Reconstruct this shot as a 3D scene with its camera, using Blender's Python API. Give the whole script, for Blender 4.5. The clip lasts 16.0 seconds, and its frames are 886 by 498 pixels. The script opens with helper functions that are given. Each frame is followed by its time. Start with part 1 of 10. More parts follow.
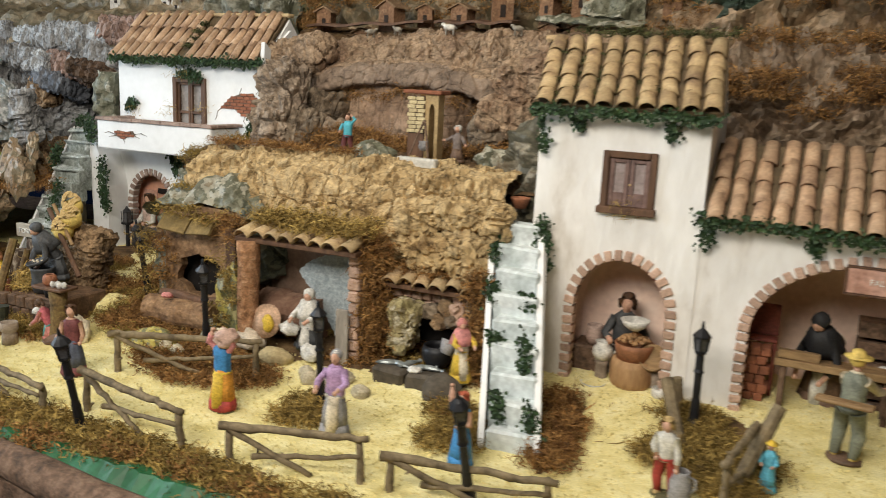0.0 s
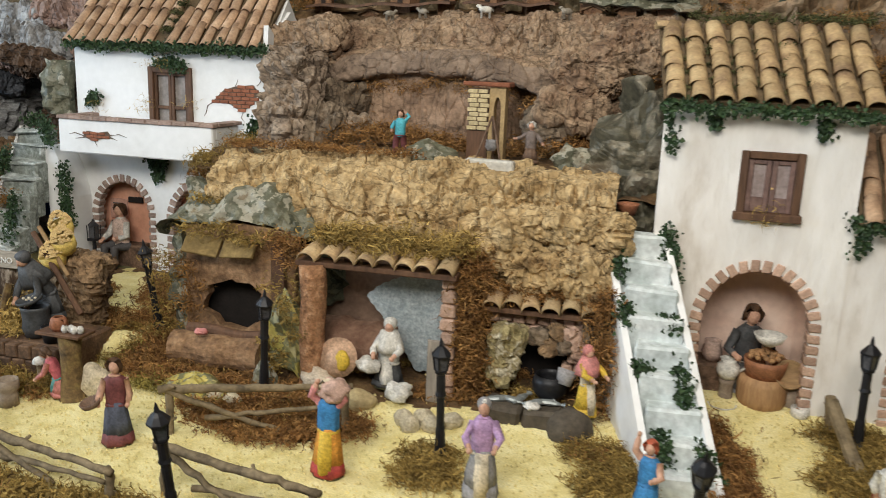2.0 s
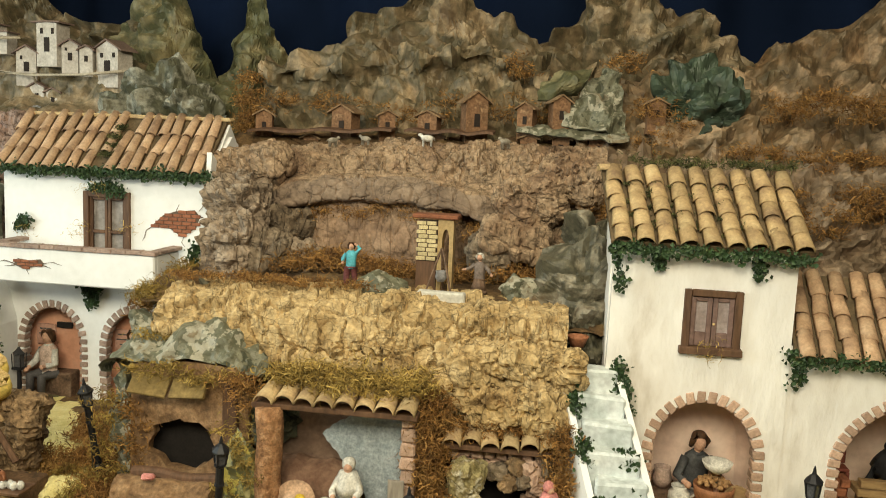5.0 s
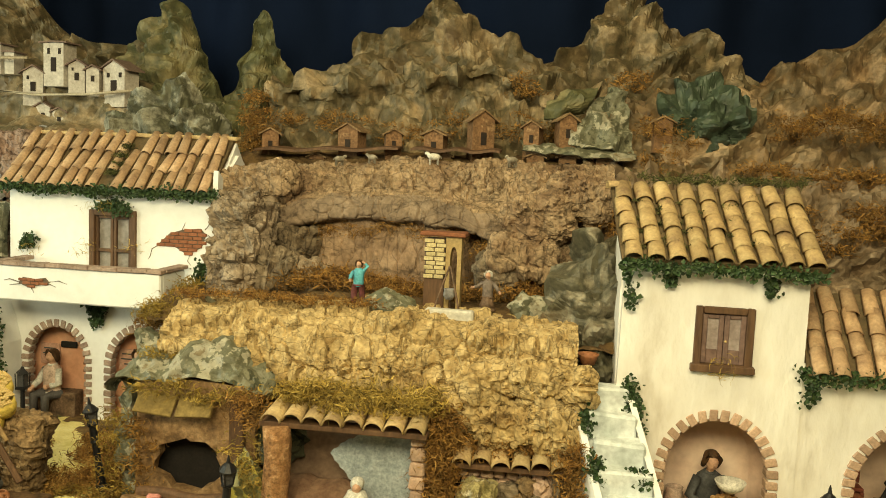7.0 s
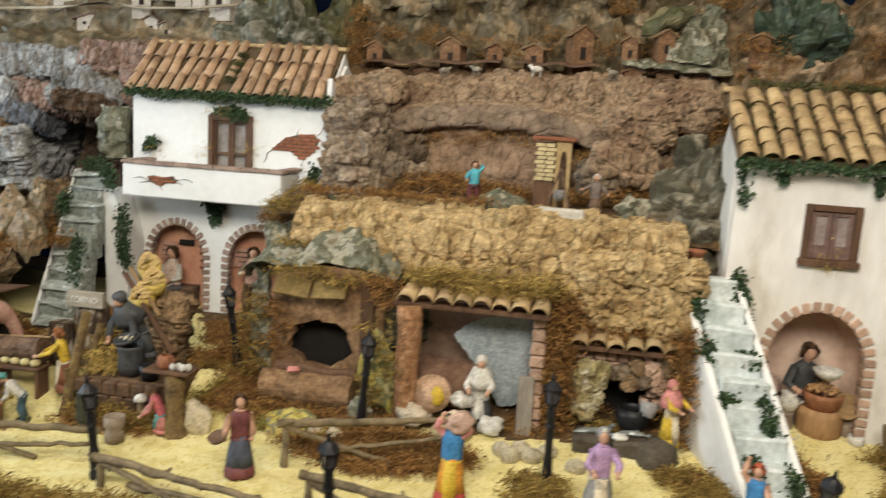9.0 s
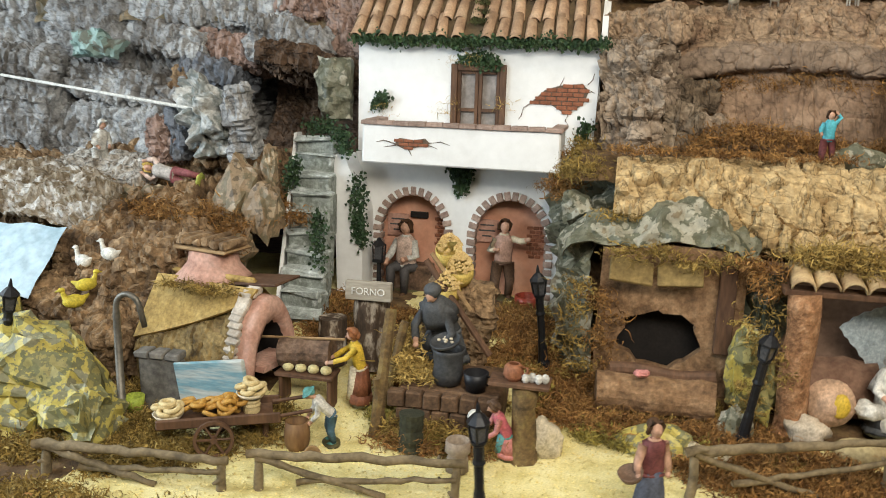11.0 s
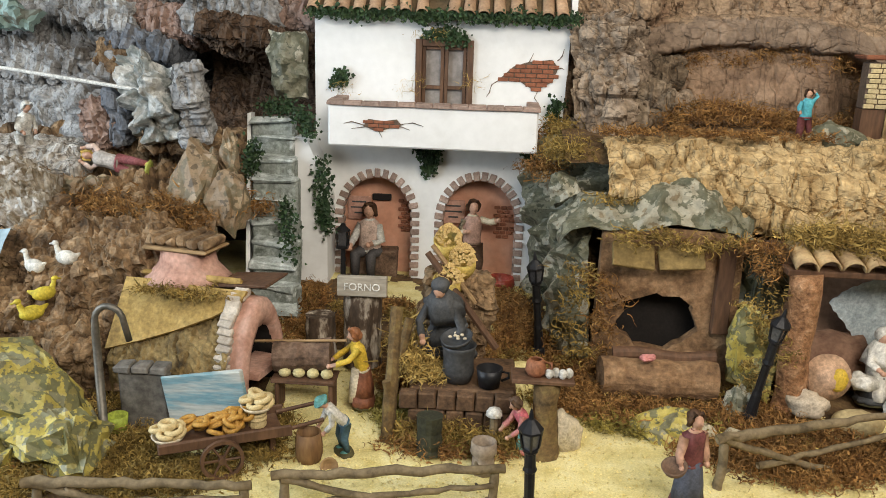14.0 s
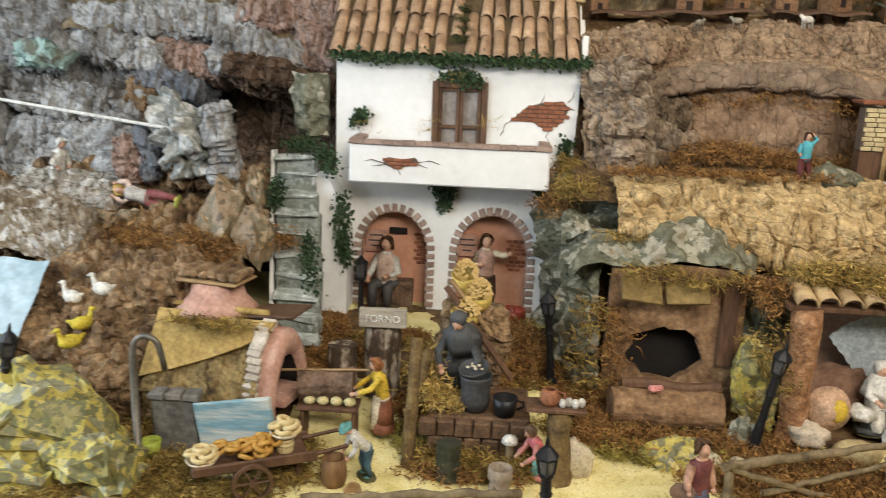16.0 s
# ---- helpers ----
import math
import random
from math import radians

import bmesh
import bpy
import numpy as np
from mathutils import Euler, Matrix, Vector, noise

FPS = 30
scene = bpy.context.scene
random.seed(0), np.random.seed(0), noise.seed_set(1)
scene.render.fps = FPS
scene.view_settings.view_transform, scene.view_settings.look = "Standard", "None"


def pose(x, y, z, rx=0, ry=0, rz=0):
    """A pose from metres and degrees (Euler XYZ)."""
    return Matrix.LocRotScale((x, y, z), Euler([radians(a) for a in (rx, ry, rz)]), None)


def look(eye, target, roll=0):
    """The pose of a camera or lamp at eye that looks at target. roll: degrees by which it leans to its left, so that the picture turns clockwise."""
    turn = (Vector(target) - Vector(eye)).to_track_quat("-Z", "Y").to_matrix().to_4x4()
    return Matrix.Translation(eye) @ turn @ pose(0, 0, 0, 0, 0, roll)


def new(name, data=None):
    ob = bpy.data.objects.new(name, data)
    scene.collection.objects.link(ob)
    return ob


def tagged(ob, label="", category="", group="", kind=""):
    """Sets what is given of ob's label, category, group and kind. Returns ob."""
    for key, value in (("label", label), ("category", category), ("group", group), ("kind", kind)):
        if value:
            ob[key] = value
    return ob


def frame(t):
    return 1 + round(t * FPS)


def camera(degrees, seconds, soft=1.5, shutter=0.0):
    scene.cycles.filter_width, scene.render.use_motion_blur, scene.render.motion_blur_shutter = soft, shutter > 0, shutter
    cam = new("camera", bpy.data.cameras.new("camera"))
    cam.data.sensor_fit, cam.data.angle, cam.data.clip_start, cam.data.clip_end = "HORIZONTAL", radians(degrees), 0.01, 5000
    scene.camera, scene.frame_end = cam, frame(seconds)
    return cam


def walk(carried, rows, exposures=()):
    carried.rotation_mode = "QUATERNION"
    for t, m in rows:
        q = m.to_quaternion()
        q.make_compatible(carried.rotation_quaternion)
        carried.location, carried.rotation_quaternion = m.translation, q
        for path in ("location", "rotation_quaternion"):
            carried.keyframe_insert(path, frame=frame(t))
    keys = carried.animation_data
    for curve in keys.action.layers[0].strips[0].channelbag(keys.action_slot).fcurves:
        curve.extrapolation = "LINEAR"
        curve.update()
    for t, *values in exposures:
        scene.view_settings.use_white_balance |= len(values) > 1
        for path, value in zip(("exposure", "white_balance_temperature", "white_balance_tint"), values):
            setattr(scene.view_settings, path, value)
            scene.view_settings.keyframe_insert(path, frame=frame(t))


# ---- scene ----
cam = camera(57.2, 16.0, soft=0.92, shutter=0.7)
PATH = [
    (0, (0.053, 0.188, 0.472), (-0.754, 1.974, 0.07), 2.7),
    (0.5, (-0.089, 0.176, 0.48), (-0.81, 1.992, 0.052), 2.9),
    (0.8, (-0.169, 0.136, 0.499), (-0.78, 1.989, 0.06), 2.7),
    (1, (-0.225, 0.125, 0.503), (-0.759, 2.005, 0.079), 2.6),
    (1.5, (-0.326, 0.164, 0.489), (-0.811, 2.054, 0.053), 2.4),
    (2, (-0.413, 0.242, 0.481), (-0.899, 2.132, 0.04), 2.3),
    (2.5, (-0.456, 0.255, 0.495), (-0.877, 2.158, 0.045), 2.8),
    (3, (-0.485, 0.237, 0.507), (-0.825, 2.159, 0.073), 2.9),
    (3.5, (-0.493, 0.227, 0.529), (-0.794, 2.165, 0.137), 3.0),
    (4, (-0.5, 0.225, 0.546), (-0.791, 2.175, 0.21), 3.1),
    (4.5, (-0.501, 0.223, 0.561), (-0.779, 2.184, 0.279), 2.9),
    (5, (-0.497, 0.218, 0.581), (-0.776, 2.183, 0.338), 2.5),
    (7.3, (-0.521, 0.222, 0.57), (-0.805, 2.193, 0.382), 2.4),
    (7.5, (-0.54, 0.205, 0.569), (-0.872, 2.167, 0.363), 2.5),
    (8, (-0.574, 0.181, 0.545), (-0.945, 2.132, 0.31), 3.1),
    (8.5, (-0.598, 0.149, 0.512), (-0.942, 2.098, 0.229), 3.2),
    (9, (-0.657, 0.086, 0.484), (-1.0, 2.029, 0.159), 3.5),
    (9.5, (-0.818, 0.105, 0.471), (-1.236, 2.027, 0.107), 3.5),
    (10, (-1.007, 0.233, 0.464), (-1.507, 2.131, 0.08), 2.1),
    (10.2, (-1.056, 0.264, 0.443), (-1.583, 2.153, 0.05), 2.8),
    (12.3, (-1.397, 0.271, 0.47), (-1.535, 2.194, -0.063), 0.8),
    (12.5, (-1.402, 0.281, 0.469), (-1.535, 2.204, -0.063), 1.0),
    (13, (-1.41, 0.296, 0.476), (-1.549, 2.22, -0.054), 1.1),
    (13.5, (-1.417, 0.305, 0.481), (-1.539, 2.229, -0.051), 1.5),
    (14, (-1.428, 0.304, 0.481), (-1.533, 2.228, -0.052), 1.9),
    (14.5, (-1.433, 0.299, 0.487), (-1.519, 2.225, -0.046), 2.2),
    (15, (-1.431, 0.296, 0.493), (-1.501, 2.225, -0.028), 2.4),
    (15.5, (-1.432, 0.281, 0.503), (-1.503, 2.217, 0.004), 2.4),
    (16, (-1.448, 0.243, 0.509), (-1.565, 2.183, 0.039), 2.2),
]
EXPOSURE = [
    (0.0, -0.05, 6500, 10), (1.5, -0.18, 6300, 10), (3.0, -0.22, 6300, 10), (4.0, -0.08, 6500, 10), (4.6, 0.0, 7200, 5), (5.2, 0.05, 7900, 0),
    (7.4, 0.08, 11200, -7), (8.0, 0.02, 10400, -5), (8.5, -0.06, 7900, 3), (8.9, -0.12, 6900, 9), (9.5, -0.1, 6800, 9), (10.2, 0.05, 6700, 8), (12.3, -0.13, 6600, 10), (16.0, -0.1, 6800, 11),
]
walk(cam, [(t, look(eye, target, roll)) for t, eye, target, roll in PATH], EXPOSURE)

# ---------------------------------------------------------------- light
world = bpy.data.worlds.new("room_air")
world.use_nodes = True
world.node_tree.nodes["Background"].inputs[0].default_value = (0.9, 0.95, 1.0, 1)
world.node_tree.nodes["Background"].inputs[1].default_value = 0.02
scene.world = world


def area_lamp(name, eye, target, sx, sy, power, color):
    data = bpy.data.lights.new(name, "AREA")
    data.shape, data.size, data.size_y, data.energy, data.color = "RECTANGLE", sx, sy, power, color
    ob = new(name, data)
    ob.matrix_world = look(eye, target)
    return ob


# two ceiling lamps, one over the viewer and one over the display, and a window in the wall to the left
area_lamp("ceiling_lamp_light", (-0.7, -0.35, 1.42), (-0.75, 1.6, 0.05), 1.6, 0.6, 52.5, (1.0, 0.94, 0.83))
area_lamp("ceiling_lamp_light", (-0.7, 1.15, 1.7), (-0.75, 1.65, 0.0), 1.5, 0.3, 12, (1.0, 0.92, 0.78))
area_lamp("window_light", (-3.35, 0.75, 0.75), (-1.7, 1.7, 0.2), 1.3, 1.2, 54, (0.74, 0.88, 1.0))

# ---------------------------------------------------------------- materials
def mat(name, cols, scale=20.0, rough=0.8, bump=0.3, fine=220.0, metal=0.0, vary=0.0, stretch=(1, 1, 1), hard=False, spec=0.35, dist=0.002, grain=0.25, detail=6, mid=0.0):
    """A surface from a list of colours spread by noise, with fine grain, relief and a shift per object."""
    m = bpy.data.materials.new(name)
    m.use_nodes = True
    nt = m.node_tree
    n, l = nt.nodes, nt.links
    bsdf = n["Principled BSDF"]
    bsdf.inputs["Metallic"].default_value = metal
    bsdf.inputs["Specular IOR Level"].default_value = spec
    geo = n.new("ShaderNodeNewGeometry")
    mp = n.new("ShaderNodeMapping")
    mp.inputs["Scale"].default_value = stretch
    l.new(geo.outputs["Position"], mp.inputs["Vector"])
    big = n.new("ShaderNodeTexNoise")
    big.inputs["Scale"].default_value, big.inputs["Detail"].default_value, big.inputs["Roughness"].default_value = scale, detail, 0.62
    l.new(mp.outputs[0], big.inputs["Vector"])
    ramp = n.new("ShaderNodeValToRGB")
    els = ramp.color_ramp.elements
    while len(els) < len(cols):
        els.new(0.5)
    for i, c in enumerate(cols):
        els[i].position = 0.30 + 0.40 * i / max(1, len(cols) - 1)
        els[i].color = (*c, 1)
    if hard:
        ramp.color_ramp.interpolation = "CONSTANT"
    l.new(big.outputs["Fac"], ramp.inputs[0])
    small = n.new("ShaderNodeTexNoise")
    small.inputs["Scale"].default_value, small.inputs["Detail"].default_value = fine, 4
    l.new(mp.outputs[0], small.inputs["Vector"])
    val = n.new("ShaderNodeMapRange")
    val.inputs[1].default_value, val.inputs[2].default_value, val.inputs[3].default_value, val.inputs[4].default_value = 0.25, 0.75, 1 - grain, 1 + 0.85 * grain
    l.new(small.outputs["Fac"], val.inputs[0])
    mul = n.new("ShaderNodeVectorMath")
    mul.operation = "SCALE"
    l.new(ramp.outputs[0], mul.inputs[0])
    l.new(val.outputs[0], mul.inputs["Scale"])
    out = mul.outputs[0]
    if mid:
        blot = n.new("ShaderNodeTexNoise")
        blot.inputs["Scale"].default_value, blot.inputs["Detail"].default_value, blot.inputs["Roughness"].default_value = scale * 4.3, 8, 0.7
        l.new(mp.outputs[0], blot.inputs["Vector"])
        br = n.new("ShaderNodeMapRange")
        br.inputs[1].default_value, br.inputs[2].default_value, br.inputs[3].default_value, br.inputs[4].default_value = 0.32, 0.68, 1 - mid, 1 + 0.8 * mid
        l.new(blot.outputs["Fac"], br.inputs[0])
        bmul = n.new("ShaderNodeVectorMath")
        bmul.operation = "SCALE"
        l.new(out, bmul.inputs[0])
        l.new(br.outputs[0], bmul.inputs["Scale"])
        out = bmul.outputs[0]
    if vary:
        info = n.new("ShaderNodeObjectInfo")
        r = n.new("ShaderNodeMapRange")
        r.inputs[3].default_value, r.inputs[4].default_value = 1 - vary, 1 + vary
        l.new(info.outputs["Random"], r.inputs[0])
        m2 = n.new("ShaderNodeVectorMath")
        m2.operation = "SCALE"
        l.new(out, m2.inputs[0])
        l.new(r.outputs[0], m2.inputs["Scale"])
        out = m2.outputs[0]
    l.new(out, bsdf.inputs["Base Color"])
    rr = n.new("ShaderNodeMapRange")
    rr.inputs[3].default_value, rr.inputs[4].default_value = max(0.05, rough - 0.12), min(1, rough + 0.1)
    l.new(big.outputs["Fac"], rr.inputs[0])
    l.new(rr.outputs[0], bsdf.inputs["Roughness"])
    if bump:
        add = n.new("ShaderNodeMath")
        add.operation = "MULTIPLY_ADD"
        add.inputs[1].default_value = 0.5
        l.new(small.outputs["Fac"], add.inputs[0])
        l.new(big.outputs["Fac"], add.inputs[2])
        b = n.new("ShaderNodeBump")
        b.inputs["Strength"].default_value, b.inputs["Distance"].default_value = bump, dist
        l.new(add.outputs[0], b.inputs["Height"])
        l.new(b.outputs[0], bsdf.inputs["Normal"])
    return m


def island_vary(m, lo, hi):
    """Let every separate strand or leaf of a joined mesh have its own brightness."""
    n, l = m.node_tree.nodes, m.node_tree.links
    bsdf = n["Principled BSDF"]
    src = bsdf.inputs["Base Color"].links[0].from_socket
    geo = n.new("ShaderNodeNewGeometry")
    r = n.new("ShaderNodeMapRange")
    r.inputs[3].default_value, r.inputs[4].default_value = lo, hi
    l.new(geo.outputs["Random Per Island"], r.inputs[0])
    k = n.new("ShaderNodeVectorMath")
    k.operation = "SCALE"
    l.new(src, k.inputs[0])
    l.new(r.outputs[0], k.inputs["Scale"])
    l.new(k.outputs[0], bsdf.inputs["Base Color"])
    return m


def bark_mat(name, cols, scale, crack, dark, rough=0.92, grain=0.28, mid=0.5, relief=0.8):
    """Cork: blotched colour, darker along thin, wandering, mostly upright fissures, with a pitted relief."""
    m = mat(name, cols, scale, rough, 0.0, 150, grain=grain, mid=mid)
    nt = m.node_tree
    n, l = nt.nodes, nt.links
    bsdf = n["Principled BSDF"]
    src = bsdf.inputs["Base Color"].links[0].from_socket
    geo = n.new("ShaderNodeNewGeometry")
    lines = []
    for stretch, size, width in (((1, 1, 0.32), crack, 0.022), ((0.45, 0.45, 1.2), crack * 0.8, 0.016)):
        mp = n.new("ShaderNodeMapping")
        mp.inputs["Scale"].default_value = stretch
        l.new(geo.outputs["Position"], mp.inputs["Vector"])
        tex = n.new("ShaderNodeTexNoise")
        tex.inputs["Scale"].default_value, tex.inputs["Detail"].default_value, tex.inputs["Distortion"].default_value = size, 3, 0.35
        l.new(mp.outputs[0], tex.inputs["Vector"])
        off = n.new("ShaderNodeMath")
        off.operation = "SUBTRACT"
        off.inputs[1].default_value = 0.5
        l.new(tex.outputs["Fac"], off.inputs[0])
        ab = n.new("ShaderNodeMath")
        ab.operation = "ABSOLUTE"
        l.new(off.outputs[0], ab.inputs[0])
        r = n.new("ShaderNodeMapRange")
        r.inputs[1].default_value, r.inputs[2].default_value, r.inputs[3].default_value, r.inputs[4].default_value = 0.0, width, dark, 1.0
        l.new(ab.outputs[0], r.inputs[0])
        lines.append(r.outputs[0])
    k = n.new("ShaderNodeMath")
    k.operation = "MULTIPLY"
    l.new(lines[0], k.inputs[0])
    l.new(lines[1], k.inputs[1])
    mul = n.new("ShaderNodeVectorMath")
    mul.operation = "SCALE"
    l.new(src, mul.inputs[0])
    l.new(k.outputs[0], mul.inputs["Scale"])
    l.new(mul.outputs[0], bsdf.inputs["Base Color"])
    fine = n.new("ShaderNodeTexNoise")
    fine.inputs["Scale"].default_value, fine.inputs["Detail"].default_value = 110, 6
    l.new(geo.outputs["Position"], fine.inputs["Vector"])
    hh = n.new("ShaderNodeMath")
    hh.operation = "MULTIPLY_ADD"
    hh.inputs[1].default_value = 1.3
    l.new(fine.outputs["Fac"], hh.inputs[0])
    l.new(k.outputs[0], hh.inputs[2])
    b = n.new("ShaderNodeBump")
    b.inputs["Strength"].default_value, b.inputs["Distance"].default_value = relief, 0.004
    l.new(hh.outputs[0], b.inputs["Height"])
    l.new(b.outputs[0], bsdf.inputs["Normal"])
    return m


GRAVEL = mat("yellow_sawdust", [(0.60, 0.50, 0.19), (0.75, 0.655, 0.31), (0.81, 0.735, 0.41)], 26, 0.95, 0.9, 420, dist=0.003, grain=0.2)
GRAIN = island_vary(mat("sawdust_grain", [(0.66, 0.53, 0.2), (0.82, 0.72, 0.35)], 90, 0.95, 0.2, 400), 0.7, 1.2)
CAMO_DARK = mat("dark_rock_paper", [(0.025, 0.03, 0.02), (0.075, 0.08, 0.05), (0.045, 0.05, 0.035), (0.15, 0.135, 0.095), (0.07, 0.052, 0.034)], 20, 0.5, 0.25, 70, grain=0.15, detail=6, mid=0.3, hard=True)
PALE = mat("camouflage_rock_paper", [(0.07, 0.075, 0.05), (0.19, 0.185, 0.13), (0.12, 0.12, 0.08), (0.32, 0.30, 0.23), (0.21, 0.17, 0.11), (0.10, 0.105, 0.075)], 20, 0.5, 0.25, 80, grain=0.16, detail=6, mid=0.3, hard=True)
YROCK = mat("yellow_camouflage_rock_paper", [(0.12, 0.115, 0.05), (0.30, 0.26, 0.10), (0.17, 0.165, 0.08), (0.46, 0.38, 0.10), (0.21, 0.20, 0.12), (0.33, 0.30, 0.17), (0.14, 0.135, 0.07)], 17, 0.42, 0.2, 80, grain=0.14, detail=7, mid=0.28, hard=True)
BROWN_CAMO = mat("brown_camouflage_rock_paper", [(0.12, 0.085, 0.05), (0.27, 0.19, 0.115), (0.17, 0.135, 0.08), (0.37, 0.28, 0.18), (0.21, 0.15, 0.085)], 24, 0.5, 0.25, 80, grain=0.16, detail=6, mid=0.28, hard=True)
CORK_TAN = bark_mat("tan_cork", [(0.22, 0.135, 0.058), (0.41, 0.285, 0.135), (0.53, 0.39, 0.205), (0.32, 0.215, 0.10)], 16, 34, 0.55, grain=0.24, mid=0.35, relief=0.6)
CORK_BROWN = bark_mat("brown_cork", [(0.12, 0.072, 0.044), (0.235, 0.15, 0.094), (0.36, 0.255, 0.165), (0.22, 0.145, 0.092)], 11, 30, 0.58, grain=0.28, mid=0.4, relief=0.8)
CORK_LAYER = bark_mat("layered_brown_bark", [(0.05, 0.03, 0.016), (0.16, 0.098, 0.052), (0.34, 0.225, 0.125), (0.12, 0.07, 0.036)], 13, 22, 0.75, grain=0.3, mid=0.5, relief=1.0)
CORK_TAUPE = bark_mat("taupe_cork", [(0.10, 0.07, 0.048), (0.26, 0.195, 0.14), (0.39, 0.305, 0.225), (0.19, 0.14, 0.10)], 13, 32, 0.6, grain=0.25, mid=0.3, relief=1.0)
CORK_PINK = bark_mat("pinkish_bark", [(0.16, 0.10, 0.08), (0.33, 0.22, 0.175), (0.28, 0.215, 0.185)], 12, 24, 0.55, grain=0.2, mid=0.25)
CORK_BLUE = bark_mat("slate_blue_bark", [(0.06, 0.065, 0.075), (0.14, 0.15, 0.17), (0.22, 0.22, 0.23)], 14, 22, 0.7, grain=0.2, mid=0.3)
# brown bark with the rock hollow's shade mixed into its colour
RECESS_SHADE = bark_mat("shaded_brown_bark", [(0.04, 0.024, 0.015), (0.11, 0.066, 0.04), (0.18, 0.115, 0.07)], 12, 24, 0.5, grain=0.25, mid=0.35, relief=1.0)
BROWN_PAPER = mat("brown_rock_paper", [(0.10, 0.066, 0.042), (0.22, 0.15, 0.096), (0.15, 0.105, 0.066), (0.32, 0.235, 0.16), (0.19, 0.13, 0.085)], 13, 0.6, 0.4, 70, grain=0.22, detail=8, mid=0.35)
CORK_BAND = bark_mat("greyish_brown_bark", [(0.14, 0.098, 0.07), (0.25, 0.18, 0.128), (0.33, 0.25, 0.185)], 11, 26, 0.62, grain=0.18, mid=0.25, relief=0.5)
CORK_WALL = bark_mat("ruddy_tan_bark", [(0.16, 0.098, 0.062), (0.29, 0.19, 0.124), (0.38, 0.265, 0.18)], 11, 26, 0.62, grain=0.2, mid=0.3, relief=0.6)
MT_OLIVE = mat("olive_mountain_paper", [(0.045, 0.05, 0.026), (0.13, 0.125, 0.06), (0.08, 0.082, 0.042), (0.22, 0.185, 0.095), (0.12, 0.09, 0.045)], 7, 0.55, 0.3, 60, grain=0.2, detail=8, mid=0.35)
MT_BROWN = mat("brown_mountain_paper", [(0.07, 0.052, 0.03), (0.19, 0.138, 0.08), (0.10, 0.082, 0.047), (0.33, 0.245, 0.15), (0.15, 0.098, 0.055)], 7, 0.55, 0.3, 60, grain=0.22, detail=8, mid=0.38)
MT_RUST = mat("rust_mountain_paper", [(0.09, 0.055, 0.03), (0.235, 0.15, 0.08), (0.15, 0.108, 0.062), (0.38, 0.265, 0.165), (0.24, 0.145, 0.073)], 9, 0.6, 0.35, 60, grain=0.25, detail=8, mid=0.4)
MT_GREEN = mat("dark_green_mountain_paper", [(0.02, 0.03, 0.018), (0.06, 0.085, 0.055), (0.035, 0.05, 0.035), (0.12, 0.14, 0.095)], 12, 0.5, 0.3, 60, grain=0.2, detail=8, mid=0.35)
CORK_DARK = bark_mat("dark_cork", [(0.055, 0.038, 0.024), (0.15, 0.108, 0.07), (0.24, 0.185, 0.13), (0.11, 0.075, 0.048)], 14, 30, 0.55)
CORK_GREY = bark_mat("grey_cork", [(0.09, 0.078, 0.068), (0.21, 0.20, 0.19), (0.32, 0.315, 0.31), (0.43, 0.43, 0.425), (0.27, 0.255, 0.24)], 8, 26, 0.7, grain=0.25, mid=0.4, relief=1.0)
DARK_EARTH = mat("dark_earth", [(0.045, 0.026, 0.012), (0.12, 0.07, 0.032), (0.21, 0.135, 0.058)], 25, 0.95, 0.8, 160, dist=0.005, mid=0.3)
WHITE = mat("white_plaster", [(0.70, 0.69, 0.67), (0.80, 0.80, 0.79), (0.83, 0.83, 0.83)], 7, 0.85, 0.3, 60, dist=0.003, grain=0.04)
CREAM = mat("worn_white_plaster", [(0.60, 0.545, 0.48), (0.765, 0.73, 0.69), (0.815, 0.795, 0.765), (0.83, 0.815, 0.795)], 10, 0.85, 0.9, 40, stretch=(1, 1, 0.4), dist=0.005, grain=0.05)
PINK_WALL = mat("pink_plaster", [(0.64, 0.43, 0.34), (0.79, 0.59, 0.48), (0.82, 0.66, 0.56)], 10, 0.9, 0.3, 80, grain=0.06)
TERRA_WALL = mat("terracotta_plaster", [(0.42, 0.19, 0.12), (0.61, 0.31, 0.205), (0.66, 0.38, 0.27)], 12, 0.9, 0.3, 80, grain=0.1)
BRICK = mat("brown_brick", [(0.23, 0.15, 0.12), (0.34, 0.245, 0.20), (0.42, 0.32, 0.27)], 60, 0.9, 0.4, 250, vary=0.22)
BRICK_RED = mat("red_brick", [(0.19, 0.07, 0.038), (0.34, 0.13, 0.07)], 60, 0.9, 0.4, 250, vary=0.2)
BRICK_PINK = mat("pink_brick", [(0.40, 0.26, 0.19), (0.55, 0.38, 0.29)], 60, 0.9, 0.4, 250, vary=0.22)
BRICK_CREAM = mat("cream_brick", [(0.46, 0.37, 0.2), (0.60, 0.50, 0.30)], 60, 0.9, 0.3, 250, vary=0.15)
MORTAR = mat("mortar", [(0.10, 0.07, 0.05), (0.16, 0.11, 0.08)], 60, 0.95, 0.4, 250)
TILE_OCHRE = mat("ochre_roof_tile", [(0.22, 0.14, 0.08), (0.40, 0.28, 0.145), (0.49, 0.37, 0.205)], 30, 0.8, 0.3, 200, vary=0.2)
TILE_RED = mat("terracotta_roof_tile", [(0.24, 0.145, 0.09), (0.42, 0.27, 0.165), (0.51, 0.355, 0.23)], 30, 0.8, 0.3, 200, vary=0.18)
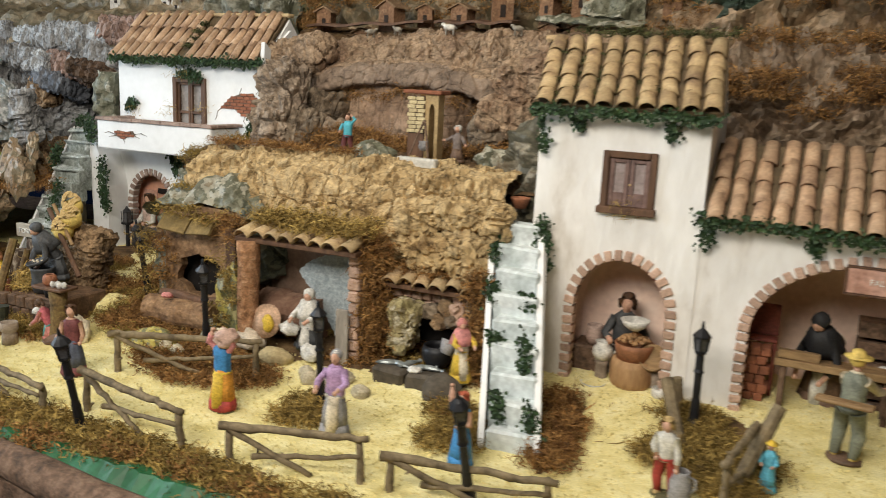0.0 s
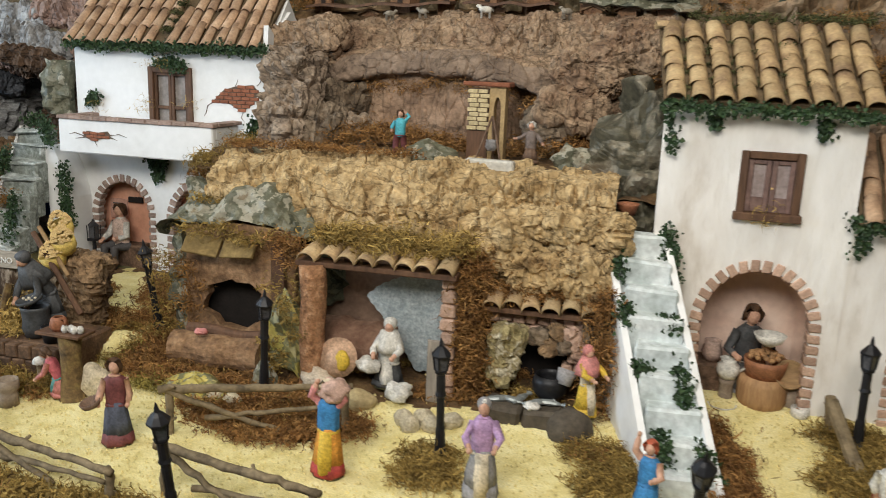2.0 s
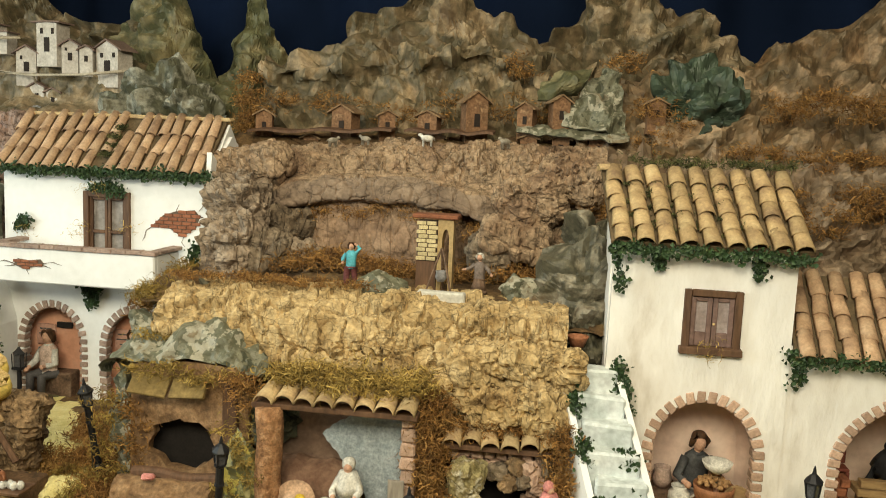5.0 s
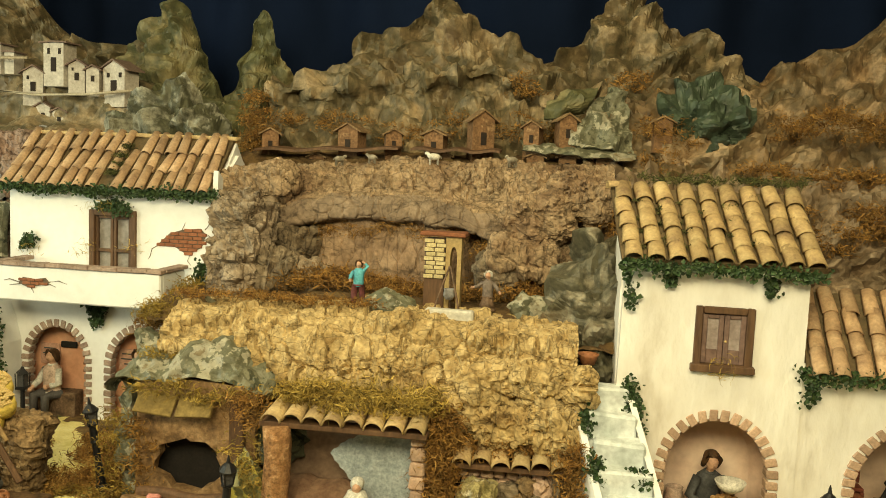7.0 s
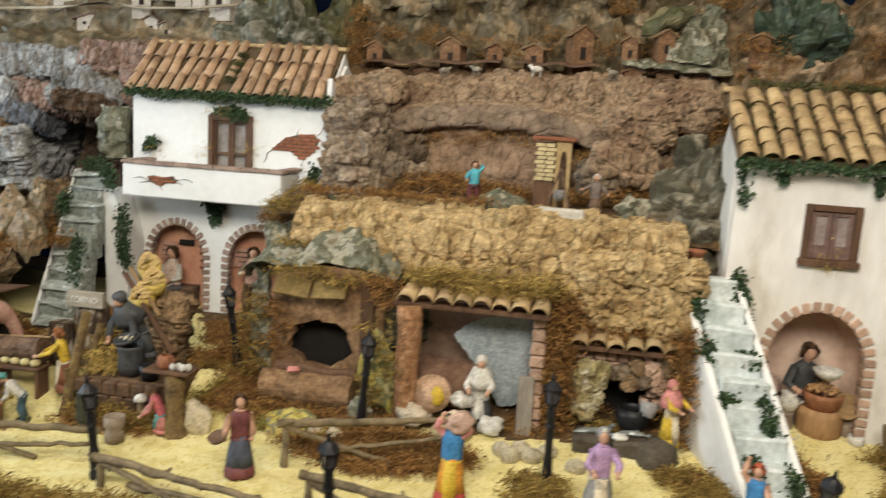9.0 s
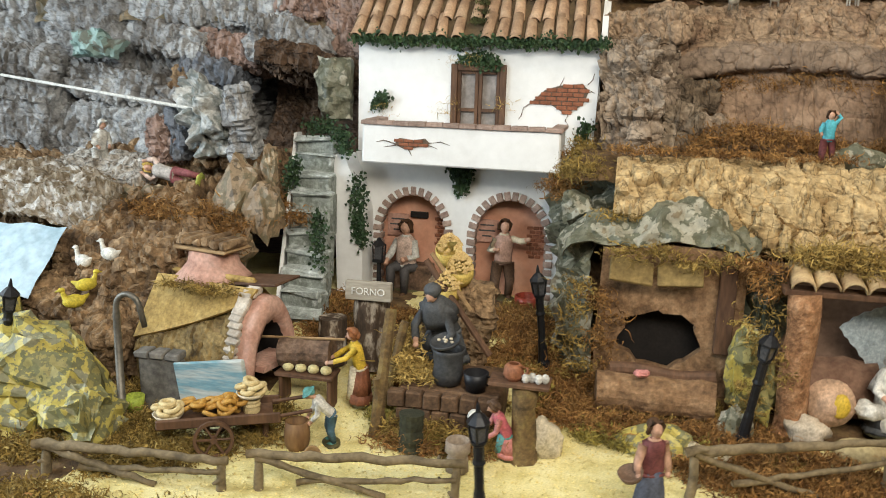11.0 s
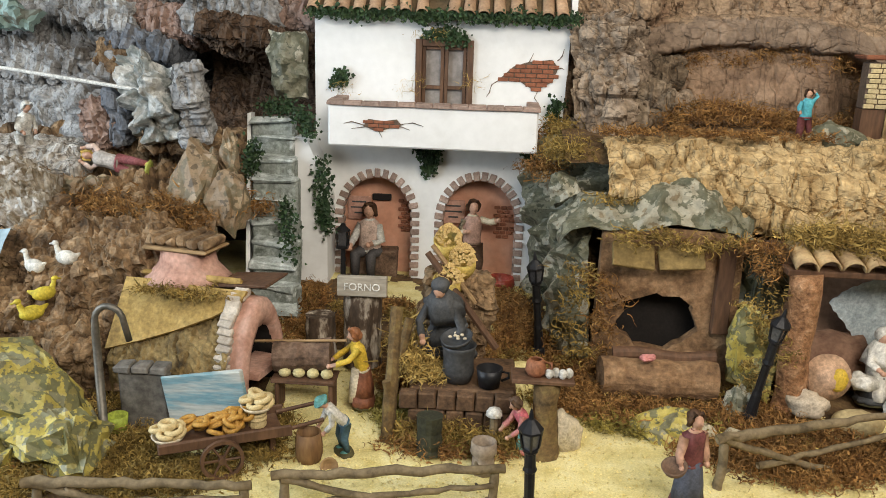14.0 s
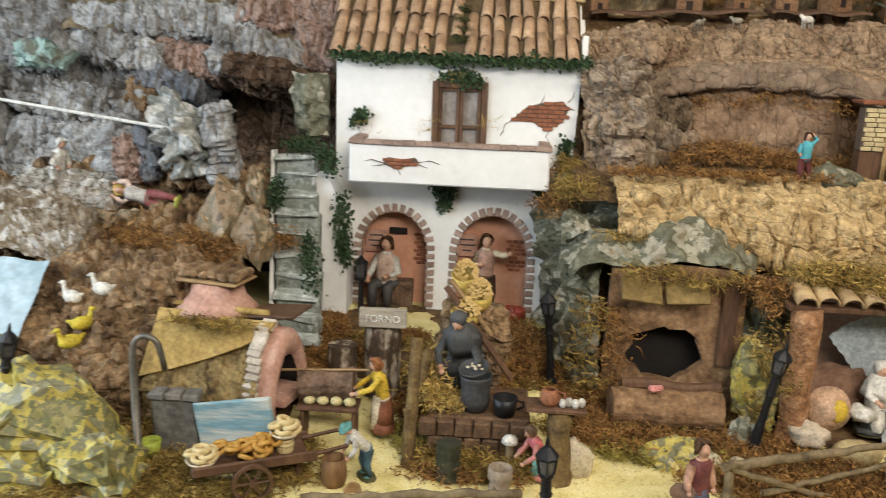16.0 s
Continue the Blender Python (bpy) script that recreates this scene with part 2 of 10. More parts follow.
TILE_BED = mat("dark_tile_bed", [(0.07, 0.05, 0.028), (0.16, 0.11, 0.06)], 40, 0.95, 0.4, 200)
WOOD = mat("brown_wood", [(0.075, 0.038, 0.022), (0.15, 0.08, 0.045)], 40, 0.7, 0.4, 160, stretch=(1, 1, 0.2))
WOOD_LIGHT = mat("pale_wood", [(0.22, 0.13, 0.06), (0.36, 0.24, 0.12)], 40, 0.75, 0.4, 160, stretch=(0.3, 1, 1))
STICK = mat("dry_branch", [(0.08, 0.06, 0.035), (0.19, 0.145, 0.085), (0.26, 0.2, 0.12)], 45, 0.85, 0.6, 190, dist=0.003)
DARK_WOOD = mat("dark_bark", [(0.045, 0.028, 0.018), (0.14, 0.085, 0.055), (0.22, 0.145, 0.10)], 40, 0.85, 0.7, 160, dist=0.004)
BLACK = mat("black_metal", [(0.012, 0.012, 0.014), (0.025, 0.025, 0.028)], 40, 0.45, 0.15, 200, metal=0.3)
STEP_BLUE = mat("pale_blue_step", [(0.40, 0.45, 0.44), (0.58, 0.63, 0.63), (0.72, 0.75, 0.75)], 22, 0.7, 0.4, 90)
STEP_GREY = mat("grey_green_step", [(0.10, 0.115, 0.095), (0.36, 0.39, 0.36), (0.20, 0.22, 0.19), (0.64, 0.67, 0.65)], 34, 0.75, 0.9, 70, dist=0.006, mid=0.35)
IVY = island_vary(mat("dark_green_ivy", [(0.012, 0.032, 0.012), (0.03, 0.062, 0.024), (0.055, 0.085, 0.03)], 90, 0.6, 0, 300), 0.5, 1.55)
MOSS_OLIVE = island_vary(mat("olive_moss", [(0.11, 0.068, 0.018), (0.25, 0.165, 0.042), (0.38, 0.27, 0.085)], 35, 0.9, 0, 300), 0.5, 1.55)
MOSS_RED = island_vary(mat("rust_moss", [(0.11, 0.046, 0.013), (0.25, 0.125, 0.038), (0.36, 0.205, 0.07)], 35, 0.9, 0, 300), 0.45, 1.55)
MOSS_DARK = island_vary(mat("dark_green_moss", [(0.025, 0.03, 0.01), (0.07, 0.075, 0.025), (0.13, 0.12, 0.045)], 35, 0.9, 0, 300), 0.5, 1.55)
MOSS_GREEN = island_vary(mat("green_moss", [(0.10, 0.085, 0.02), (0.25, 0.20, 0.045), (0.40, 0.33, 0.085)], 35, 0.9, 0, 300), 0.5, 1.55)
STRAW = island_vary(mat("straw", [(0.32, 0.20, 0.05), (0.5, 0.36, 0.12)], 60, 0.85, 0, 300), 0.5, 1.55)
GREEN_CLOTH = mat("green_paper", [(0.01, 0.07, 0.025), (0.02, 0.13, 0.05)], 14, 0.5, 0.3, 120)
NAVY = mat("navy_curtain", [(0.004, 0.009, 0.024), (0.007, 0.014, 0.036)], 3, 0.95, 0.3, 500, spec=0.05)
WATER = mat("pale_blue_pool", [(0.30, 0.42, 0.48), (0.5, 0.6, 0.66)], 12, 0.25, 0.3, 60)
GREYBLUE = mat("grey_blue_lace_cloth", [(0.22, 0.27, 0.29), (0.36, 0.41, 0.43), (0.44, 0.48, 0.50)], 40, 0.85, 0.4, 200, mid=0.3)
SKIN = mat("painted_skin", [(0.48, 0.27, 0.18), (0.58, 0.35, 0.25)], 60, 0.6, 0.1, 200)
HAIR = mat("painted_brown_hair", [(0.05, 0.025, 0.012), (0.10, 0.05, 0.025)], 90, 0.7, 0.3, 300)
CLOTHES = {}


def paint(name, c, rough=0.65):
    if name not in CLOTHES:
        CLOTHES[name] = mat(name, [tuple(v * 0.6 for v in c), c, tuple(min(0.9, v * 1.2) for v in c)], 60, rough, 0.3, 260, mid=0.25)
    return CLOTHES[name]


# ---------------------------------------------------------------- mesh helpers
def finish(name, bm, mats, smooth=False):
    me = bpy.data.meshes.new(name)
    bm.normal_update()
    bm.to_mesh(me)
    bm.free()
    for m in mats if isinstance(mats, (list, tuple)) else [mats]:
        me.materials.append(m)
    if smooth:
        me.polygons.foreach_set("use_smooth", [True] * len(me.polygons))
    return me


def part(name, bm, mats, parent, label="", smooth=False):
    ob = new(name, finish(name, bm, mats, smooth))
    ob.parent = parent
    return tagged(ob, label)


def thing(name, label, category, group="", kind="", at=(0, 0, 0), yaw=0.0):
    ob = new(name)
    ob.empty_display_size = 0.02
    ob.matrix_basis = pose(*at, 0, 0, yaw)
    return tagged(ob, label, category, group, kind)


def solid(name, bm, mats, label, category, group="", kind="", smooth=False, at=(0, 0, 0), yaw=0.0):
    ob = new(name, finish(name, bm, mats, smooth))
    ob.matrix_basis = pose(*at, 0, 0, yaw)
    return tagged(ob, label, category, group, kind)


def box(bm, lo, hi, mi=0, m=None, jit=0.0):
    vs = []
    for z in (lo[2], hi[2]):
        for x, y in ((lo[0], lo[1]), (hi[0], lo[1]), (hi[0], hi[1]), (lo[0], hi[1])):
            p = Vector((x, y, z)) + Vector([random.uniform(-jit, jit) for _ in range(3)])
            vs.append(bm.verts.new(m @ p if m else p))
    for f in ((3, 2, 1, 0), (4, 5, 6, 7), (0, 1, 5, 4), (1, 2, 6, 5), (2, 3, 7, 6), (3, 0, 4, 7)):
        bm.faces.new([vs[i] for i in f]).material_index = mi


def rbox(bm, lo, hi, r, mi=0, m=None, jit=0.0):
    """A box with all edges chamfered by r."""
    lo, hi = Vector(lo), Vector(hi)
    v = {}
    for sx in (0, 1):
        for sy in (0, 1):
            for sz in (0, 1):
                c = Vector((hi.x if sx else lo.x, hi.y if sy else lo.y, hi.z if sz else lo.z))
                inn = Vector((-r if sx else r, -r if sy else r, -r if sz else r))
                j = Vector([random.uniform(-jit, jit) for _ in range(3)])
                for a in range(3):
                    p = c + inn + j
                    p[a] -= inn[a]
                    v[sx, sy, sz, a] = bm.verts.new(m @ p if m else p)

    def face(keys):
        f = bm.faces.new([v[k] for k in keys])
        f.material_index = mi
    loop = ((0, 0), (1, 0), (1, 1), (0, 1))
    for a in range(3):
        for s in (0, 1):
            ks = []
            for p, q in loop:
                k = [0, 0, 0]
                k[a], k[(a + 1) % 3], k[(a + 2) % 3] = s, p, q
                ks.append((*k, a))
            face(ks if s else ks[::-1])
    for a in range(3):
        b, c = (a + 1) % 3, (a + 2) % 3
        for p, q in loop:
            k0, k1 = [0, 0, 0], [0, 0, 0]
            k0[a], k1[a] = 0, 1
            for k in (k0, k1):
                k[b], k[c] = p, q
            face([(*k0, b), (*k1, b), (*k1, c), (*k0, c)])
    for k in [(x, y, z) for x in (0, 1) for y in (0, 1) for z in (0, 1)]:
        face([(*k, 0), (*k, 1), (*k, 2)])


def ring(bm, c, d, r, seg, flat=1.0, spin=0.0):
    d = Vector(d).normalized()
    a = d.orthogonal().normalized() if abs(d.z) < 0.95 else Vector((1, 0, 0))
    a = (a - d * a.dot(d)).normalized()
    b = d.cross(a)
    return [bm.verts.new(Vector(c) + a * (r * math.cos(2 * math.pi * i / seg + spin)) + b * (r * flat * math.sin(2 * math.pi * i / seg + spin))) for i in range(seg)]


def tube(bm, pts, rad, seg=8, mi=0, jit=0.0, caps=True):
    pts = [Vector(p) for p in pts]
    rings = []
    for i, p in enumerate(pts):
        d = pts[min(i + 1, len(pts) - 1)] - pts[max(i - 1, 0)]
        r = rad[i] if isinstance(rad, (list, tuple)) else rad
        rings.append(ring(bm, p, d, r * (1 + random.uniform(-jit, jit)), seg))
    for a, b in zip(rings, rings[1:]):
        # line up the rings so that the skin does not twist
        k = min(range(seg), key=lambda s: (b[s].co - a[0].co).length)
        b = b[k:] + b[:k]
        if (b[1].co - a[1].co).length > (b[-1].co - a[1].co).length:
            b = [b[0]] + b[:0:-1]
        for i in range(seg):
            bm.faces.new((a[i], a[(i + 1) % seg], b[(i + 1) % seg], b[i])).material_index = mi
        rings[rings.index(a) + 1][:] = b
    if caps:
        for r in (rings[0], rings[-1]):
            bm.faces.new(r).material_index = mi


def lathe(bm, profile, seg=14, c=(0, 0, 0), sx=1.0, sy=1.0, mi=0, jit=0.0, m=None, caps=True, folds=0, deep=0.0):
    rings = []
    for r, z in profile:
        row = []
        for i in range(seg):
            a = 2 * math.pi * i / seg
            k = r * (1 + random.uniform(-jit, jit))
            if folds:
                k *= 1 + deep * math.sin(folds * a + 4 * z + 1.3 * math.sin(2 * a + c[2]))
            p = Vector((c[0] + k * sx * math.cos(a), c[1] + k * sy * math.sin(a), c[2] + z))
            row.append(bm.verts.new(m @ p if m else p))
        rings.append(row)
    for a, b in zip(rings, rings[1:]):
        for i in range(seg):
            bm.faces.new((a[i], a[(i + 1) % seg], b[(i + 1) % seg], b[i])).material_index = mi
    if caps:
        bm.faces.new(rings[0][::-1]).material_index = mi
        bm.faces.new(rings[-1]).material_index = mi


def ball(bm, c, r, mi=0, seg=12, rows=7, m=None, jit=0.0):
    if not isinstance(r, (tuple, list)):
        r = (r, r, r)
    prof = []
    for j in range(rows + 1):
        a = math.pi * j / rows
        prof.append((max(0.02, math.sin(a)), -math.cos(a)))
    sc = Matrix.Translation(c) @ Matrix.Diagonal((r[0], r[1], r[2], 1))
    lathe(bm, prof, seg, mi=mi, m=(m @ sc) if m else sc, jit=jit)


def slab(bm, outline, y0, y1, holes=(), mi=0):
    """A wall in the xz plane from an outline and holes (lists of x, z), from depth y0 to y1."""
    tmp = bmesh.new()
    for loop in (outline, *holes):
        vs = [tmp.verts.new((x, 0, z)) for x, z in loop]
        for i in range(len(vs)):
            tmp.edges.new((vs[i], vs[(i + 1) % len(vs)]))
    bmesh.ops.triangle_fill(tmp, use_beauty=True, edges=tmp.edges[:])
    front = {v: bm.verts.new((v.co.x, y0, v.co.z)) for v in tmp.verts}
    back = {v: bm.verts.new((v.co.x, y1, v.co.z)) for v in tmp.verts}
    for f in tmp.faces:
        a = f.verts[:]
        n = (a[1].co - a[0].co).cross(a[2].co - a[0].co)
        if n.y > 0:
            a = a[::-1]
        bm.faces.new([front[v] for v in a]).material_index = mi
        bm.faces.new([back[v] for v in a[::-1]]).material_index = mi
    for e in tmp.edges:
        if len(e.link_faces) == 1:
            a, b = e.verts
            bm.faces.new((front[a], front[b], back[b], back[a])).material_index = mi
    tmp.free()
    bmesh.ops.recalc_face_normals(bm, faces=bm.faces[:])


def arch_points(x0, x1, spring, top, n=14):
    cx, rx, rz = (x0 + x1) / 2, (x1 - x0) / 2, top - spring
    return [(cx - rx * math.cos(math.pi * i / n), spring + rz * math.sin(math.pi * i / n)) for i in range(n + 1)]


def arch_bricks(parent, x0, x1, spring, top, base, y0, y1, size, material, gap=1.18):
    """Bricks round an arched opening, each one an object of its own."""
    bm = bmesh.new()
    w, h = size
    rbox(bm, (-w / 2, 0, -h / 2), (w / 2, y1 - y0, h / 2), 0.0012, jit=0.0006)
    me = finish("brick", bm, material)
    spots = []
    n = max(1, int((spring - base) / (h * gap)))
    for i in range(n):
        z = base + (i + 0.5) * (spring - base) / n
        spots += [(x0 - w / 2 + 0.004, z, 0), (x1 + w / 2 - 0.004, z, 0)]
    cx, rx, rz = (x0 + x1) / 2, (x1 - x0) / 2, top - spring
    length = math.pi * math.sqrt((rx * rx + rz * rz) / 2)
    n = int(length / (h * gap))
    for i in range(n):
        a = math.pi * (i + 0.5) / n
        nx, nz = -math.cos(a) / rx, math.sin(a) / rz
        k = math.hypot(nx, nz)
        nx, nz = nx / k, nz / k
        spots.append((cx - rx * math.cos(a) + nx * (w / 2 - 0.004), spring + rz * math.sin(a) + nz * (w / 2 - 0.004), -math.degrees(math.atan2(nz, nx))))
    for x, z, a in spots:
        ob = new("brick", me)
        ob.parent = parent
        ob.matrix_basis = pose(x, y0 + random.uniform(-0.0015, 0.001), z, 0, a + random.uniform(-5, 5), 0)


def tile_mesh(width, length, material):
    """A half-round roof tile lying along +y, its wide end at the origin."""
    bm = bmesh.new()
    seg, t = 7, 0.0022
    rows = []
    for y, k in ((0, 1.0), (length * 0.5, 0.94), (length, 0.86)):
        for off in (0, t):
            r = width / 2 * k - off
            rows.append([bm.verts.new((r * math.cos(math.pi * i / seg), y, 0.92 * r * math.sin(math.pi * i / seg))) for i in range(seg + 1)])
    o0, i0, o1, i1, o2, i2 = rows
    for a, b in ((o0, o1), (o1, o2), (i1, i0), (i2, i1), (i0, o0), (o2, i2)):
        for i in range(seg):
            bm.faces.new((a[i], a[i + 1], b[i + 1], b[i]))
    for a, b, c, d in ((o0, o1, i1, i0), (o1, o2, i2, i1)):
        for i in (0, seg):
            bm.faces.new((a[i], b[i], c[i], d[i]))
    bmesh.ops.recalc_face_normals(bm, faces=bm.faces[:])
    return finish("tile", bm, material, True)


def tile_roof(parent, x0, x1, ye, ze, yr, zr, cols, rows, material, skip=(), cover=0.82, skew=0.0):
    run = math.hypot(yr - ye, zr - ze)
    slope = math.degrees(math.atan2(zr - ze, yr - ye))
    pitch = (x1 - x0) / cols
    bm = bmesh.new()
    up = Vector((0, -(zr - ze), yr - ye)).normalized()
    a, b = Vector((0, ye, ze)) - up * 0.002, Vector((0, yr, zr)) - up * 0.002
    vs = []
    for off in (0.0, 0.008):
        for p in (a, b):
            for x in (x0, x1):
                vs.append(bm.verts.new((x + (skew if p is b else 0.0), p.y - up.y * off, p.z - up.z * off)))
    for f in ((0, 1, 3, 2), (6, 7, 5, 4), (4, 5, 1, 0), (2, 3, 7, 6), (0, 2, 6, 4), (5, 7, 3, 1)):
        bm.faces.new([vs[i] for i in f])
    part("roof_board", bm, TILE_BED, parent)
    me = tile_mesh(pitch * cover, run / rows * 1.22, material)
    for c in range(cols):
        for r in range(rows):
            if (c, r) in skip:
                continue
            s = (r / rows) * run - 0.006
            y, z = ye + math.cos(radians(slope)) * s, ze + math.sin(radians(slope)) * s
            ob = new("tile", me)
            ob.parent = parent
            ob.matrix_basis = pose(x0 + (c + 0.5) * pitch + skew * s / run + random.uniform(-0.0016, 0.0016), y + up.y * 0.001, z + up.z * (0.001 + 0.0028 * (r % 2 == 0)), slope - 1.5 + random.uniform(-3, 3), random.uniform(-6, 6), math.degrees(math.atan2(-skew, run)) + random.uniform(-4, 4))


# ---------------------------------------------------------------- rock, moss and leaves
def cat(p0, p1, p2, p3, t):
    return 0.5 * ((2 * p1) + (p2 - p0) * t + (2 * p0 - 5 * p1 + 4 * p2 - p3) * t * t + (3 * p1 - p0 - 3 * p2 + p3) * t ** 3)


def along(pts, t):
    n = len(pts) - 1
    f = min(max(t, 0), 0.99999) * n
    i = int(f)
    g = lambda k: pts[min(max(k, 0), n)]
    return cat(g(i - 1), g(i), g(i + 1), g(i + 2), f - i)


def bark_relief(p, cell, seed):
    o = Vector((seed, seed * 0.37, 1.3))
    q = Vector((p.x / cell, p.y / cell, p.z / (cell * 1.5))) + o
    q += noise.noise_vector(q * 1.1) * 0.45
    d, c = noise.voronoi(q)
    gap = min(1.0, (d[1] - d[0]) * 6.0)
    e, f = noise.voronoi(q * 2.3 + Vector((4, 1, 7)))
    gap2 = min(1.0, (e[1] - e[0]) * 5.0)
    lump = noise.fractal(p / cell * 0.35 + o, 0.9, 2.0, 3)
    return gap * (0.65 + 0.9 * noise.noise(c[0] * 5.1)) + gap2 * (0.22 + 0.35 * noise.noise(f[0] * 3.7)) + 0.95 * lump + 0.16 * noise.noise(p / cell * 6 + o)


def block_relief(p, cell, seed):
    """Cork cracked into upright blocks with smooth faces and narrow deep joints."""
    o = Vector((seed, seed * 0.37, 1.3))
    q = Vector((p.x / cell, p.y / cell, p.z / (cell * 1.8))) + o
    q += noise.noise_vector(q * 0.9) * 0.4 + noise.noise_vector(q * 3.1) * 0.09
    d, c = noise.voronoi(q)
    gap = 0.2 + 0.8 * min(1.0, (d[1] - d[0]) * 6.5)
    e, f = noise.voronoi(q * 2.6 + Vector((4, 1, 7)))
    crumbs = max(0.0, noise.noise(p / cell * 0.5 + Vector((9, seed, 2)))) * 2.2
    gap2 = min(1.0, (e[1] - e[0]) * 7.0)
    lump = noise.fractal(p / cell * 0.3 + o, 0.9, 2.0, 3)
    dome = 1 - 0.12 * d[0]
    fine = noise.fractal(p / cell * 2.2 + o, 0.8, 2.0, 3)
    return gap * dome * (0.9 + 1.3 * noise.noise(c[0] * 5.1)) + (0.1 + 0.9 * crumbs) * (gap2 * (1 + 0.9 * noise.noise(f[0] * 4.3)) - 1) * 0.8 + 1.0 * lump + 0.22 * fine


def plate_relief(p, cell, seed):
    """Cork split into uneven upright plates: flat faces at different heights, sharp narrow joints, crumbled patches."""
    o = Vector((seed, seed * 0.37, 1.3))
    q = Vector((p.x / cell, p.y / cell, p.z / (cell * 1.5))) + o
    q += noise.noise_vector(q * 0.9) * 0.28 + noise.noise_vector(q * 3.6) * 0.12
    d, c = noise.voronoi(q)
    e, f = noise.voronoi(q * 2.3 + Vector((4, 1, 7)))
    crumb = min(1.0, max(0.15, noise.noise(p / cell * 0.45 + Vector((9, seed, 2))) * 3.0))
    joint, chip = min(1.0, (d[1] - d[0]) * 12.0), min(1.0, (e[1] - e[0]) * 8.0)
    lump = noise.fractal(p / cell * 0.3 + o, 0.9, 2.0, 3)
    fine = noise.fractal(p / cell * 3.0 + o, 0.7, 2.0, 3)
    return joint * (0.5 + 0.75 * noise.noise(c[0] * 5.1)) + crumb * chip * (0.35 + 0.6 * noise.noise(f[0] * 4.3)) + 0.6 * lump + 0.14 * fine


def pillow_relief(p, cell, seed):
    """Cork cracked into upright cushions: even faces, narrow deep joints, crumbled patches."""
    o = Vector((seed, seed * 0.37, 1.3))
    q = Vector((p.x / cell, p.y / (cell * 1.3), p.z / (cell * 1.35))) + o
    q += noise.noise_vector(q * 0.8) * 0.3 + noise.noise_vector(q * 3.3) * 0.1
    d, c = noise.voronoi(q)
    g = d[1] - d[0]
    joint = min(1.0, g * 9.0)
    dome = math.sqrt(min(1.0, g * 2.6))
    e, f = noise.voronoi(q * 2.7 + Vector((4, 1, 7)))
    crumb = min(1.0, max(0.0, noise.noise(p / cell * 0.45 + Vector((9, seed, 2))) * 3.0))
    chip = min(1.0, (e[1] - e[0]) * 7.0)
    lump = noise.fractal(p / cell * 0.3 + o, 0.9, 2.0, 3)
    fine = noise.fractal(p / cell * 2.6 + o, 0.8, 2.0, 3)
    bold = 0.42 + 0.58 * min(1.0, max(0.0, (p.x + 0.86) / 0.2))
    return bold * (joint * (0.7 + 0.8 * noise.noise(c[0] * 5.1)) + 0.22 * dome + (0.22 + 0.55 * crumb) * (chip * (0.8 + 0.9 * noise.noise(f[0] * 4.3)) - 0.7)) + 0.75 * lump + 0.3 * fine


def fissure_relief(p, cell, seed):
    """Old bark: stepped plates with even faces, split by long upright fissures."""
    o = Vector((seed, seed * 0.37, 1.3))
    w = noise.noise_vector(p / cell * 0.5 + o) * 0.35
    q = Vector((p.x / cell, p.y / cell, p.z / (cell * 3.4))) + o + w
    q += noise.noise_vector(q * 2.4) * 0.12
    d, c = noise.voronoi(q)
    crack = min(1.0, (d[1] - d[0]) * 4.2)
    q2 = Vector((p.x / (cell * 3.2), p.y / (cell * 3.2), p.z / (cell * 1.5))) + o + w * 0.8
    e, f = noise.voronoi(q2)
    edge = min(1.0, (e[1] - e[0]) * 7.0)
    lump = noise.fractal(p / cell * 0.25 + o, 0.9, 2.0, 3)
    fine = noise.fractal(p / cell * 2.4 + o, 0.8, 2.0, 3)
    return crack * (0.75 + 0.5 * noise.noise(c[0] * 5.1)) + edge * (0.5 + 0.9 * noise.noise(f[0] * 4.7)) + 0.8 * lump + 0.14 * fine


def craze_relief(p, cell, seed):
    """Bark face with thin cracks, coarse and broken high up, smooth lower down."""
    o = Vector((seed, seed * 0.37, 1.3))
    rough = min(1.0, max(0.12, (p.z - 0.50) / 0.035 + 0.5 * noise.noise(p * 14)))
    q = Vector((p.x / cell, p.y / cell, p.z / (cell * 1.7))) + o
    q += noise.noise_vector(q * 0.8) * 0.3 + noise.noise_vector(q * 3.0) * 0.12
    d, c = noise.voronoi(q)
    crack = min(1.0, (d[1] - d[0]) * 11.0)
    e, f = noise.voronoi(q * 2.1 + Vector((4, 1, 7)))
    chip = min(1.0, (e[1] - e[0]) * 8.0)
    lump = noise.fractal(p / cell * 0.22 + o, 0.9, 2.0, 3)
    fine = noise.fractal(p / cell * 2.2 + o, 0.8, 2.0, 3)
    return crack * (0.25 + 0.3 * rough + 0.8 * rough * noise.noise(c[0] * 5.1)) + rough * chip * (0.25 + 0.6 * noise.noise(f[0] * 4.3)) + 0.55 * lump + (0.1 + 0.14 * rough) * fine


